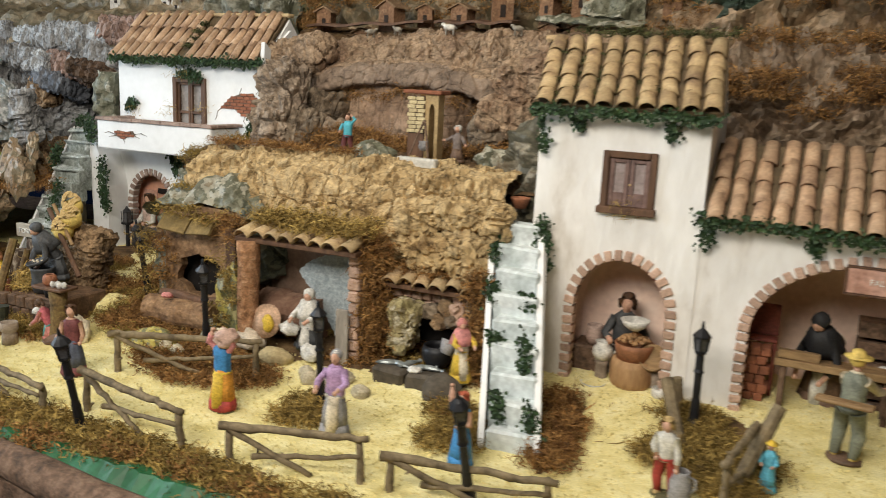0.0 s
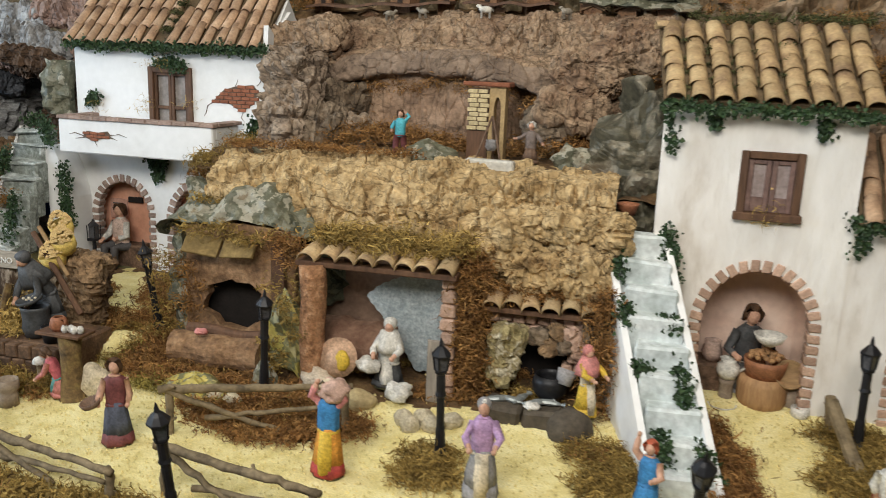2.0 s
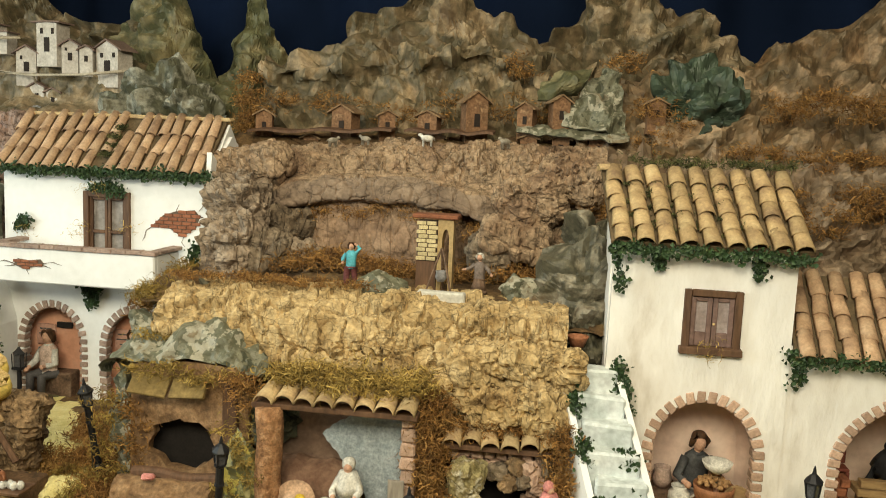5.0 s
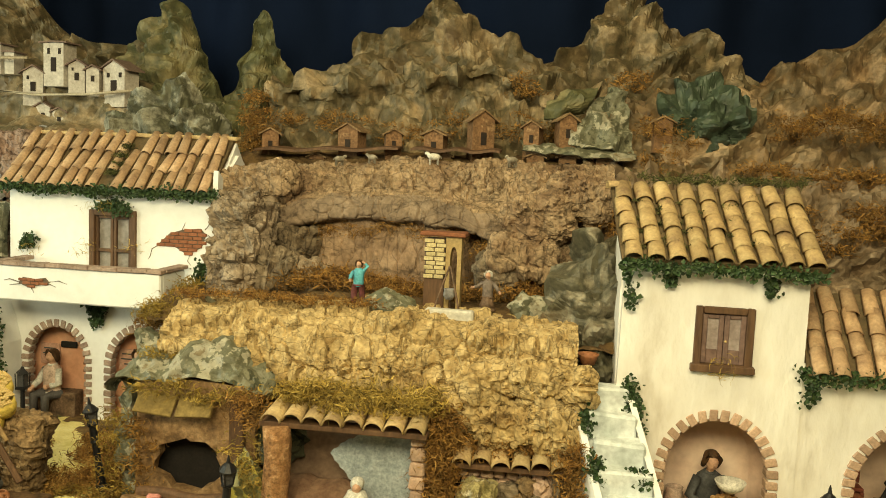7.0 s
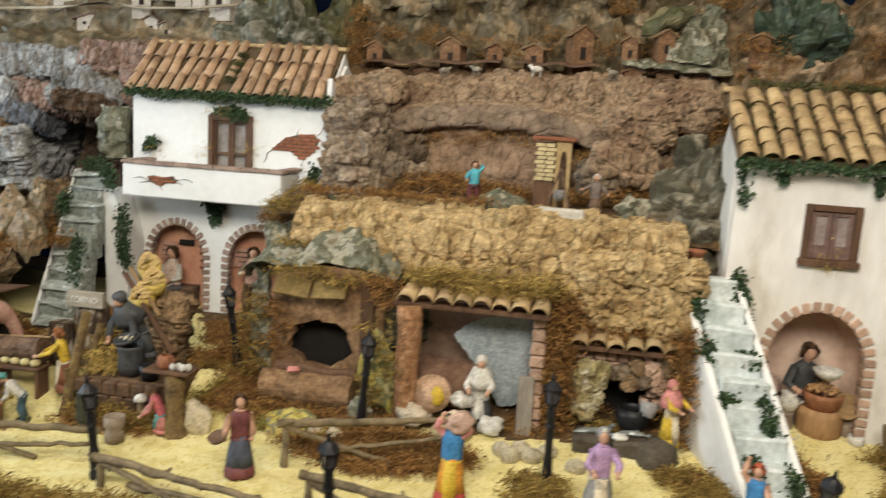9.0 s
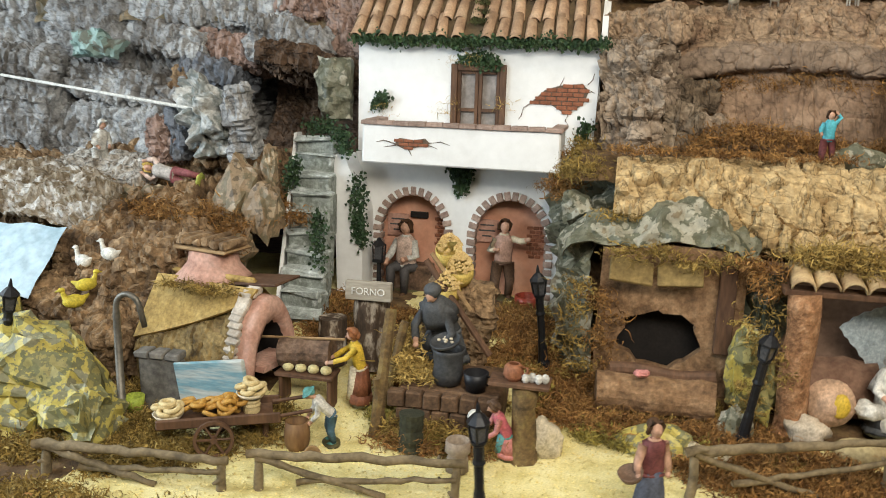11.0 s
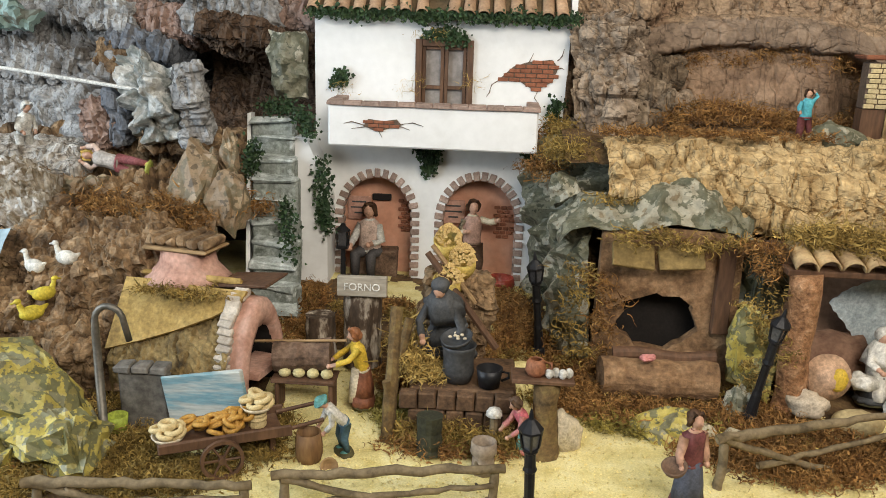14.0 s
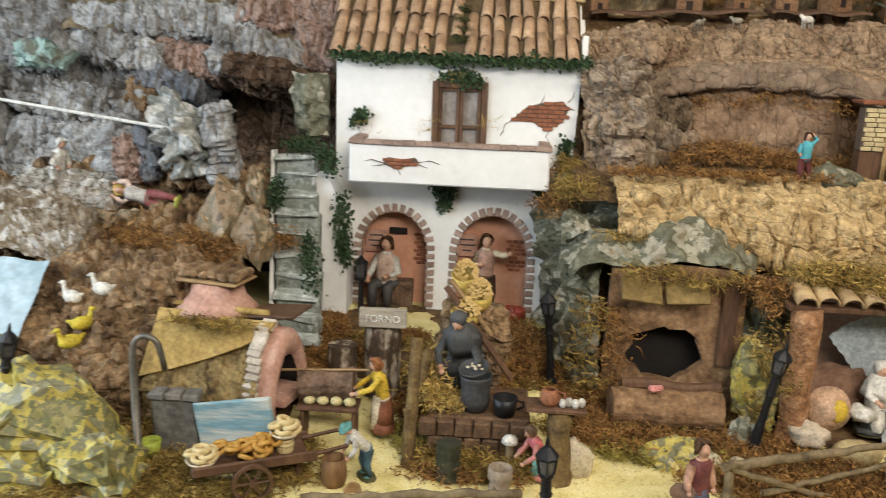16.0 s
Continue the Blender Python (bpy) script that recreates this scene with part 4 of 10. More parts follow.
rock_sheet("mountain_fold", [
    [(-0.235, 2.27, 0.79), (-0.20, 2.26, 0.825), (-0.12, 2.27, 0.785)], [(-0.30, 2.22, 0.745), (-0.2, 2.18, 0.75), (-0.075, 2.20, 0.745)], [(-0.255, 2.2, 0.69), (-0.19, 2.16, 0.685), (-0.105, 2.18, 0.68)], [(-0.20, 2.19, 0.65), (-0.17, 2.16, 0.632), (-0.13, 2.18, 0.655)]],
    0.006, 0.034, paper_relief, 0.085, MT_GREEN, "dark green crumpled paper rock among the brown ridge", 27.0, thick=0.015)
rock_sheet("mountain_fold", [
    [(-1.70, 2.26, 0.66), (-1.62, 2.28, 0.75), (-1.54, 2.29, 0.785), (-1.44, 2.28, 0.73), (-1.37, 2.27, 0.67)],
    [(-1.72, 2.22, 0.64), (-1.63, 2.22, 0.69), (-1.54, 2.21, 0.71), (-1.44, 2.22, 0.68), (-1.36, 2.23, 0.64)],
    [(-1.74, 2.2, 0.57), (-1.63, 2.19, 0.57), (-1.54, 2.18, 0.57), (-1.44, 2.19, 0.57), (-1.35, 2.2, 0.57)]],
    0.007, 0.042, paper_relief, 0.13, mat("grey_green_mountain_paper", [(0.04, 0.042, 0.028), (0.12, 0.118, 0.075), (0.07, 0.07, 0.046), (0.30, 0.29, 0.23), (0.10, 0.09, 0.055)], 13, 0.5, 0.3, 60, grain=0.2, detail=8, mid=0.36), "large grey-green crumpled paper rock behind the house roof", 29.0)
rock_sheet("village_slope", [
    [(-2.7, 2.48, 0.88), (-2.3, 2.46, 0.86), (-2.05, 2.44, 0.85), (-1.85, 2.44, 0.82), (-1.66, 2.44, 0.78)],
    [(-2.7, 2.37, 0.83), (-2.3, 2.36, 0.82), (-2.05, 2.36, 0.81), (-1.85, 2.36, 0.785), (-1.66, 2.36, 0.75)],
    [(-2.7, 2.32, 0.75), (-2.3, 2.32, 0.74), (-2.05, 2.32, 0.74), (-1.85, 2.32, 0.735), (-1.66, 2.32, 0.71)],
    [(-2.7, 2.30, 0.68), (-2.3, 2.30, 0.67), (-2.05, 2.30, 0.665), (-1.85, 2.30, 0.66), (-1.66, 2.30, 0.66)],
    [(-2.7, 2.18, 0.62), (-2.3, 2.18, 0.625), (-2.05, 2.18, 0.625), (-1.85, 2.18, 0.62), (-1.66, 2.2, 0.60)],
    [(-2.7, 2.12, 0.52), (-2.3, 2.12, 0.53), (-2.05, 2.12, 0.53), (-1.85, 2.12, 0.52), (-1.66, 2.14, 0.52)]],
    0.01, 0.016, paper_relief, 0.12, MT_BROWN, "brown paper slope carrying the tiny village", 31.0)

# upper cork cliff: broken crown, smooth overhanging band, and the hollow with its flat wall under it
XC = [-1.30 + 0.03 * i for i in range(31)]


def bulge(x):
    return min(1, max(0, (x + 1.2) / 0.1)) * min(1, max(0, (-0.58 - x) / 0.1))


def hollow(x):
    """How deep the hollow under the band goes: shallow wall in the middle, dark corners at both ends."""
    k = abs(x + 0.9)
    return bulge(x) * (0.018 + 0.09 * min(1, max(0, (k - 0.15) / 0.05)))


def crown(x):
    return 0.555 + 0.04 * min(1, max(0, (x + 1.22) / 0.36))


def sag(x):
    return 0.035 * min(1.2, ((x + 0.9) / 0.24) ** 2)


cliff = rock_sheet("cork_cliff", [
    [(x, 2.2, crown(x) - 0.03) for x in XC],
    [(x, 2.115 + 0.02 * noise.noise(Vector((x * 9, 1, 0))), crown(x) - 0.004 + 0.008 * noise.noise(Vector((x * 14, 4, 0)))) for x in XC],
    [(x, 2.075, crown(x) - 0.018) for x in XC],
    [(x, 2.05, 0.54 - 0.3 * sag(x)) for x in XC],
    [(x, 2.033, 0.52 - 0.6 * sag(x)) for x in XC],
    [(x, 2.02 - 0.025 * bulge(x), 0.505 - 0.8 * sag(x)) for x in XC],
    [(x, 2.01 - 0.032 * bulge(x), 0.483 - sag(x)) for x in XC],
    [(x, 2.0 - 0.022 * bulge(x), 0.464 - sag(x) + 0.012 * noise.noise(Vector((x * 13, 3, 0)))) for x in XC],
    [(x, 1.992 + hollow(x) + 0.016 * noise.noise(Vector((x * 11, 5, 0))), 0.457 - sag(x) + 0.012 * noise.noise(Vector((x * 13, 3, 0)))) for x in XC],
    [(x, 1.985 + hollow(x) + 0.016 * noise.noise(Vector((x * 11, 5, 0))), 0.438 - sag(x)) for x in XC],
    [(x, 1.975 + hollow(x), 0.38) for x in XC],
    [(x, 1.965 + hollow(x), 0.28) for x in XC]], 0.0038, 0.013, craze_relief, 0.04, CORK_BROWN, "brown cork bark cliff with a smooth overhanging band", 1.7)
cliff.data.materials.append(CORK_BAND)
cliff.data.materials.append(CORK_WALL)
for f in cliff.data.polygons:
    z = f.center.z + sag(f.center.x) + 0.012 * noise.noise(f.center * 22)
    f.material_index = 0 if z > 0.515 or abs(f.center.x + 0.9) > 0.3 else 1 if z > 0.456 else 2

# terrace in front of it
rock_sheet("terrace", [
    line(XC, 2.08, 0.30, 0, 0.01, 1), line(XC, 1.9, 0.296, 0, 0.015, 2), line(XC, 1.76, 0.292, 0, 0.006, 3), line(XC, 1.68, 0.26, 0, 0.01, 4)],
    0.012, 0.006, bark_relief, 0.04, DARK_EARTH, "brown earth terrace between the two cork cliffs", 2.0, kind="structure", category="ground")

# tan cork cliff under the terrace
XT = [-1.235 + 0.0637 * i for i in range(13)]


def low(x):
    return min(1, max(0, (x + 0.72) / 0.12))


def rise(x):
    return min(1, max(0, (-1.06 - x) / 0.14))


rock_sheet("tan_cork_cliff", [
    line(XT, 1.80, 0.286, 0.01, 0.006, 1),
    line(XT, 1.735, 0.288, 0.02, 0.008, 2),
    line(XT, 1.68, 0.287, 0.02, 0.01, 3),
    line(XT, 1.645, 0.27, 0.02, 0.01, 4),
    line(XT, 1.625, 0.245, 0.02, 0.01, 5),
    [(x, 1.61 - 0.02 * low(x), 0.215 - 0.02 * low(x) + 0.018 * rise(x)) for x in XT],
    [(x, 1.60 - 0.03 * low(x) + 0.02 * rise(x), 0.19 - 0.04 * low(x) + 0.034 * rise(x)) for x in XT],
    [(x, 1.63 - 0.02 * low(x) + 0.02 * rise(x), 0.175 - 0.05 * low(x) + 0.04 * rise(x)) for x in XT],
    [(x, 1.68, 0.17 - 0.04 * low(x) + 0.045 * rise(x)) for x in XT]], 0.0033, 0.021, plate_relief, 0.042, CORK_TAN, "tan cork bark cliff, cracked into blocks", 5.2)

# dark bank behind the sheds and the cave
XB = [-1.27 + 0.1 * i for i in range(9)]
rock_sheet("earth_bank", [
    line(XB, 1.70, 0.20, 0.02, 0.0, 1), line(XB, 1.66, 0.12, 0.03, 0, 2), line(XB, 1.645, 0.03, 0.03, 0, 3), line(XB, 1.63, -0.09, 0.03, 0, 4)],
    0.01, 0.012, bark_relief, 0.045, DARK_EARTH, "dark earth bank behind the sheds", 6.0)

# grey bark beside the house, rocks between terrace and tower
rock_sheet("grey_bark_slab", [
    [(-1.265, 1.99, 0.49), (-1.21, 1.96, 0.50), (-1.15, 1.98, 0.47)],
    [(-1.27, 1.95, 0.43), (-1.20, 1.92, 0.44), (-1.14, 1.95, 0.42)],
    [(-1.265, 1.92, 0.37), (-1.20, 1.89, 0.37), (-1.14, 1.93, 0.36)],
    [(-1.26, 1.90, 0.27), (-1.20, 1.87, 0.28), (-1.15, 1.92, 0.28)]], 0.0034, 0.022, fissure_relief, 0.022, CORK_TAUPE, "upright greyish tan cork bark slab beside the house", 8.0)
rock_sheet("dark_rock_slab", [
    [(-0.49, 1.88, 0.43), (-0.45, 1.82, 0.46), (-0.40, 1.84, 0.46)],
    [(-0.52, 1.83, 0.37), (-0.47, 1.76, 0.39), (-0.39, 1.76, 0.40)],
    [(-0.55, 1.77, 0.30), (-0.47, 1.70, 0.30), (-0.39, 1.70, 0.30)],
    [(-0.52, 1.76, 0.16), (-0.46, 1.68, 0.16), (-0.39, 1.68, 0.16)]], 0.006, 0.034, paper_relief, 0.10, mat("dull_grey_green_paper", [(0.035, 0.034, 0.022), (0.12, 0.108, 0.072), (0.07, 0.065, 0.044), (0.25, 0.22, 0.16), (0.13, 0.095, 0.06)], 15, 0.5, 0.3, 70, grain=0.18, detail=8, mid=0.35), "grey-green crumpled paper rock leaning on the tower", 8.6)

# rough bank behind the tower and its low wing
XR = [-0.47 + 0.12 * i for i in range(14)]
rock_sheet("bark_bank", [
    line(XR, 2.20, 0.60, 0.05, 0.04, 1), line(XR, 2.10, 0.57, 0.08, 0.05, 2), line(XR, 2.02, 0.50, 0.06, 0.03, 3),
    line(XR, 1.97, 0.42, 0.05, 0.02, 4), line(XR, 1.93, 0.30, 0.04, 0.02, 5), line(XR, 1.91, 0.10, 0, 0, 6)],
    0.009, 0.034, paper_relief, 0.085, BROWN_PAPER, "brown crumpled paper rock bank rising behind the tower", 9.4)
rock_sheet("crumpled_ridge", [
    line(XR, 2.40, 0.79, 0.05, 0.05, 11), line(XR, 2.30, 0.72, 0.08, 0.04, 12), line(XR, 2.2, 0.64, 0.1, 0.04, 13), line(XR, 2.14, 0.55, 0.06, 0.03, 14)],
    0.010, 0.035, paper_relief, 0.11, MT_RUST, "crumpled rust-brown ridge behind the tower", 10.4)

# grey cork wall on the left, and the slope in front of it
XL = [-3.15 + 0.13 * i for i in range(11)]
def recess(pts):
    return [(x, y + (0.36 if x > -2.13 else 0.0), z) for x, y, z in pts]


rock_sheet("grey_cork_wall", [
    line(XL, 2.30, 0.61, 0.04, 0.02, 1), line(XL, 2.24, 0.585, 0.06, 0.02, 2), line(XL, 2.19, 0.53, 0.07, 0.02, 3),
    recess(line(XL, 2.12, 0.45, 0.08, 0.03, 4)), recess(line(XL, 2.08, 0.36, 0.06, 0.02, 5)), recess(line(XL, 2.02, 0.27, 0.05, 0.02, 6)), recess(line(XL, 1.98, 0.15, 0.03, 0.02, 7))],
    0.005, 0.028, fissure_relief, 0.04, CORK_GREY, "grey cork bark wall behind the stacked pieces", 11.3)
XS2 = [-3.0 + 0.1 * i for i in range(12)]
rock_sheet("brown_bark_slope", [
    line(XS2, 2.06, 0.22, 0.02, 0.03, 1), line(XS2, 1.90, 0.185, 0.03, 0.03, 2), line(XS2, 1.76, 0.155, 0.03, 0.03, 3),
    line(XS2, 1.62, 0.10, 0.03, 0.03, 4), line(XS2, 1.53, 0.06, 0.03, 0.02, 5), line(XS2, 1.46, 0.0, 0.03, 0.01, 6), line(XS2, 1.42, -0.08, 0.02, 0, 7)],
    0.0045, 0.026, fissure_relief, 0.034, CORK_LAYER, "brown bark slope covered with rust moss", 12.9)



# back of the hollow, its shade put into the bark colour
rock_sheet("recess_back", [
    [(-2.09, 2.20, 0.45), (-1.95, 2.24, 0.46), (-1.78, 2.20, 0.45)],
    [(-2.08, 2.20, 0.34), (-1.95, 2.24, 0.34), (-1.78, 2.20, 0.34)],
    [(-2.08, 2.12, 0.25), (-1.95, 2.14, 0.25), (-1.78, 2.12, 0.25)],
    [(-2.06, 1.94, 0.20), (-1.93, 1.95, 0.20), (-1.78, 1.94, 0.20)]], 0.007, 0.014, fissure_relief, 0.035, RECESS_SHADE, "brown bark darkened as shade in the hollow of the rock wall", 61.0)


def bark_piece(c, r, turn, material, label, seed, cell=0.03, amp=0.011, relief=fissure_relief, soft=0.4):
    """One chunk of bark: a blocky slab with split, layered skin."""
    m = Euler([radians(a) for a in turn]).to_matrix()
    rr = soft * min(r)
    inner = [v - rr for v in r]
    cut = [noise.noise(Vector((seed, k * 3.1, 2))) * 0.25 for k in range(4)]
    verts, faces = [], []
    for axis in range(3):
        u, w = (axis + 1) % 3, (axis + 2) % 3
        nu, nw = max(5, int(2 * r[u] / 0.0047)), max(5, int(2 * r[w] / 0.0047))
        for side in (-1, 1):
            base = len(verts)
            for j in range(nw + 1):
                for i in range(nu + 1):
                    q = [0.0, 0.0, 0.0]
                    q[axis], q[u], q[w] = side * r[axis], r[u] * (2 * i / nu - 1), r[w] * (2 * j / nw - 1)
                    k = Vector([min(max(q[e], -inner[e]), inner[e]) for e in range(3)])
                    n = (Vector(q) - k).normalized()
                    p = k + n * rr
                    p += n * amp * (relief(p + Vector((seed * 3, seed, 0)), cell, seed) - 0.5)
                    p.x *= 1 + cut[0] * p.z / r[2] * 0.5
                    p.z *= 1 + cut[1] * p.x / r[0] * 0.5
                    verts.append(tuple(Vector(c) + m @ p))
            for j in range(nw):
                for i in range(nu):
                    a = base + j * (nu + 1) + i
                    quad = (a, a + 1, a + nu + 2, a + nu + 1)
                    faces.append(quad if side > 0 else quad[::-1])
    me = bpy.data.meshes.new("bark_piece")
    me.from_pydata(verts, [], faces)
    bm = bmesh.new()
    bm.from_mesh(me)
    bmesh.ops.remove_doubles(bm, verts=bm.verts[:], dist=0.0003)
    bm.to_mesh(me)
    bm.free()
    me.materials.append(material)
    return tagged(new("bark_piece", me), label, "bark", "stacked bark")


bark_piece((-0.56, 1.97, 0.475), (0.075, 0.05, 0.06), (0, -18, 10), CORK_BROWN, "rounded brown bark boulder at the cliff's end", 43.0, 0.04, 0.011, pillow_relief, 0.8)
bark_piece((-0.47, 1.99, 0.53), (0.075, 0.05, 0.05), (0, 20, -8), CORK_BROWN, "rounded brown bark boulder at the cliff's end", 45.0, 0.04, 0.011, pillow_relief, 0.8)
bark_piece((-0.585, 1.95, 0.40), (0.07, 0.05, 0.04), (0, 8, 0), CORK_BROWN, "brown bark boulder above the terrace", 47.0, 0.03, 0.013, fissure_relief, 0.7)
bark_piece((-1.20, 2.02, 0.52), (0.09, 0.05, 0.05), (0, -12, 0), CORK_BROWN, "brown bark boulder beside the house", 49.0, 0.04, 0.011, pillow_relief, 0.8)
for k, (c, r, turn) in enumerate((((-0.66, 1.575, 0.165), (0.05, 0.035, 0.032), (0, 6, 8)), ((-0.585, 1.56, 0.15), (0.05, 0.038, 0.036), (0, -8, -5)), ((-0.51, 1.555, 0.155), (0.045, 0.036, 0.04), (0, 10, 4)), ((-0.475, 1.58, 0.215), (0.035, 0.035, 0.04), (0, 0, 0)), ((-0.62, 1.575, 0.215), (0.045, 0.03, 0.032), (0, -12, 10)), ((-0.54, 1.57, 0.22), (0.045, 0.03, 0.035), (0, 8, -10)))):
    bark_piece(c, r, turn, CORK_TAN, "rounded tan cork lump on the lower cliff edge", 81.0 + 3.3 * k, 0.03, 0.012, pillow_relief, 0.8)
for k, (c, r, turn, material, label) in enumerate((
        ((-1.13, 1.93, 0.345), (0.045, 0.04, 0.045), (0, 8, 10), CORK_DARK, "dark mossy bark boulder in the hollow's corner"), ((-1.065, 1.96, 0.325), (0.035, 0.03, 0.035), (0, -10, 0), CORK_TAUPE, "grey bark boulder in the hollow's corner"),
        ((-1.10, 1.99, 0.40), (0.045, 0.035, 0.035), (0, 15, 0), CORK_DARK, "dark bark boulder under the overhanging band"), ((-0.635, 1.95, 0.35), (0.04, 0.035, 0.045), (0, -12, 0), CORK_DARK, "dark bark boulder beside the well"),
        ((-1.22, 1.90, 0.30), (0.05, 0.035, 0.035), (0, -22, 0), CORK_TAUPE, "low grey bark piece beside the house"))):
    bark_piece(c, r, turn, material, label, 131.0 + 2.7 * k, 0.026, 0.013, fissure_relief, 0.75)
CHALK = bark_mat("chalky_bark", [(0.16, 0.12, 0.085), (0.38, 0.34, 0.29), (0.56, 0.53, 0.49), (0.27, 0.21, 0.15)], 20, 30, 0.6, grain=0.25, mid=0.35, relief=1.0)
GREYL, BROWNL = "grey cork bark piece stacked on the rock wall", "brown cork bark piece stacked on the rock wall"
for k, (c, r, turn, material, label) in enumerate((
        # rock wall, from its foot upwards
        ((-2.44, 2.05, 0.225), (0.10, 0.05, 0.024), (0, 3, 4), CORK_GREY, GREYL), ((-2.27, 2.02, 0.225), (0.07, 0.05, 0.02), (0, -5, 0), CORK_LAYER, BROWNL),
        ((-2.46, 2.07, 0.29), (0.065, 0.05, 0.042), (-6, 4, 4), CORK_GREY, GREYL), ((-2.345, 2.06, 0.285), (0.055, 0.05, 0.04), (-6, -5, -4), CORK_GREY, GREYL),
        ((-2.43, 2.08, 0.37), (0.115, 0.06, 0.034), (-14, 9, 0), CORK_GREY, "grey fan of layered bark on the rock wall"), ((-2.245, 2.09, 0.375), (0.05, 0.05, 0.035), (-10, 22, 0), CORK_LAYER, BROWNL),
        ((-2.185, 2.09, 0.41), (0.075, 0.055, 0.024), (-14, 14, -3), CORK_BLUE, "slate-blue bark slab on the rock wall"), ((-2.15, 2.12, 0.462), (0.085, 0.05, 0.03), (-15, 10, 0), CORK_PINK, "pinkish brown bark slab on the rock wall"),
        ((-2.29, 2.10, 0.475), (0.085, 0.05, 0.03), (-14, 8, 3), CORK_GREY, GREYL), ((-2.49, 2.11, 0.44), (0.07, 0.05, 0.035), (-12, 4, 0), CORK_GREY, GREYL),
        ((-1.985, 2.09, 0.475), (0.10, 0.055, 0.042), (-12, 9, -4), CORK_GREY, "wide grey bark slab with upright cracks"), ((-1.85, 2.12, 0.50), (0.06, 0.05, 0.045), (-10, 14, -6), CORK_PINK, BROWNL),
        ((-2.11, 2.17, 0.545), (0.12, 0.05, 0.04), (-18, 6, 0), CORK_GREY, GREYL), ((-1.93, 2.18, 0.57), (0.12, 0.06, 0.04), (-18, 4, 0), CORK_PINK, BROWNL),
        ((-2.34, 2.17, 0.55), (0.12, 0.05, 0.04), (-18, -3, 0), CORK_GREY, GREYL), ((-2.56, 2.17, 0.54), (0.10, 0.05, 0.05), (-15, -4, 0), CORK_GREY, GREYL),
        
        ((-2.7, 2.03, 0.34), (0.13, 0.08, 0.12), (0, 6, 10), CORK_GREY, GREYL), ((-1.92, 2.09, 0.425), (0.12, 0.10, 0.02), (-16, 8, 0), RECESS_SHADE, "brown bark roof over the dark recess"),
        # on the slope
        ((-1.985, 1.80, 0.325), (0.021, 0.028, 0.07), (4, -7, 12), CORK_GREY, "upright grey bark splinter on the slope"), ((-2.06, 1.85, 0.258), (0.042, 0.035, 0.026), (0, 0, 6), CORK_LAYER, "small brown bark block on the slope"),
        ((-2.145, 1.84, 0.285), (0.02, 0.025, 0.05), (-8, 4, 15), CORK_BLUE, "dark upright bark piece on the slope"),
        ((-2.32, 1.86, 0.21), (0.11, 0.05, 0.016), (8, 2, 5), CHALK, "chalky grey layered bark sheet on the slope"), ((-2.30, 1.78, 0.185), (0.10, 0.05, 0.014), (10, -4, 10), CHALK, "chalky grey layered bark sheet on the slope"),
        ((-2.22, 1.72, 0.165), (0.07, 0.05, 0.014), (14, 5, 20), CORK_LAYER, "layered bark sheet on the slope"), ((-2.17, 1.66, 0.135), (0.06, 0.04, 0.016), (15, 8, 0), CORK_LAYER, "layered bark sheet on the slope"),
        # heavy pieces behind the front rock
        ((-2.08, 1.55, 0.06), (0.13, 0.08, 0.055), (20, 22, -10), CORK_LAYER, "large layered brown bark piece on the slope"), ((-2.02, 1.56, 0.085), (0.075, 0.07, 0.05), (15, -12, 18), CORK_LAYER, "rounded brown bark piece behind the oven"),
        ((-2.11, 1.47, 0.0), (0.12, 0.07, 0.05), (22, 16, -6), CORK_LAYER, "large layered brown bark piece over a dark hollow"), ((-2.19, 1.60, 0.105), (0.05, 0.05, 0.03), (14, 0, 12), CORK_LAYER, "brown bark piece under the white geese"))):
    big = max(r) > 0.14
    layered = "splinter" in label or "sheet" in label
    bark_piece(c, r, turn, material, label, 1.7 * k + 0.3, 0.026 if layered else 0.03 if big else 0.022, 0.013 if layered else 0.022 if big else 0.014, strata_relief if layered else fissure_relief, 0.25 if layered else 0.4)
# pale camouflage paper crumpled between the bark pieces
rock_sheet("pale_paper_rock", [
    [(-2.14, 1.84, 0.395), (-2.10, 1.83, 0.412), (-2.05, 1.82, 0.392), (-2.0, 1.83, 0.39)],
    [(-2.12, 1.81, 0.36), (-2.085, 1.78, 0.36), (-2.04, 1.77, 0.36), (-2.0, 1.80, 0.35)],
    [(-2.11, 1.80, 0.31), (-2.08, 1.77, 0.315), (-2.05, 1.76, 0.30), (-2.01, 1.79, 0.31)],
    [(-2.11, 1.80, 0.26), (-2.08, 1.79, 0.26), (-2.04, 1.78, 0.255), (-2.01, 1.80, 0.26)]], 0.004, 0.026, paper_relief, 0.065, mat("chalky_camouflage_paper", [(0.10, 0.10, 0.08), (0.34, 0.33, 0.30), (0.19, 0.21, 0.20), (0.55, 0.55, 0.53), (0.28, 0.26, 0.21)], 22, 0.5, 0.2, 80, grain=0.16, detail=6, mid=0.3), "pale crumpled paper rock among the bark", 31.0, thick=0.02)
rock_sheet("pale_paper_rock", [
    [(-1.885, 1.97, 0.46), (-1.85, 1.95, 0.455), (-1.81, 1.97, 0.46)],
    [(-1.88, 1.95, 0.41), (-1.85, 1.92, 0.41), (-1.805, 1.95, 0.40)],
    [(-1.87, 1.95, 0.33), (-1.84, 1.93, 0.33), (-1.805, 1.95, 0.33)]], 0.006, 0.012, paper_relief, 0.08, PALE, "crumpled camouflage paper rock beside the house", 37.0, thick=0.02)
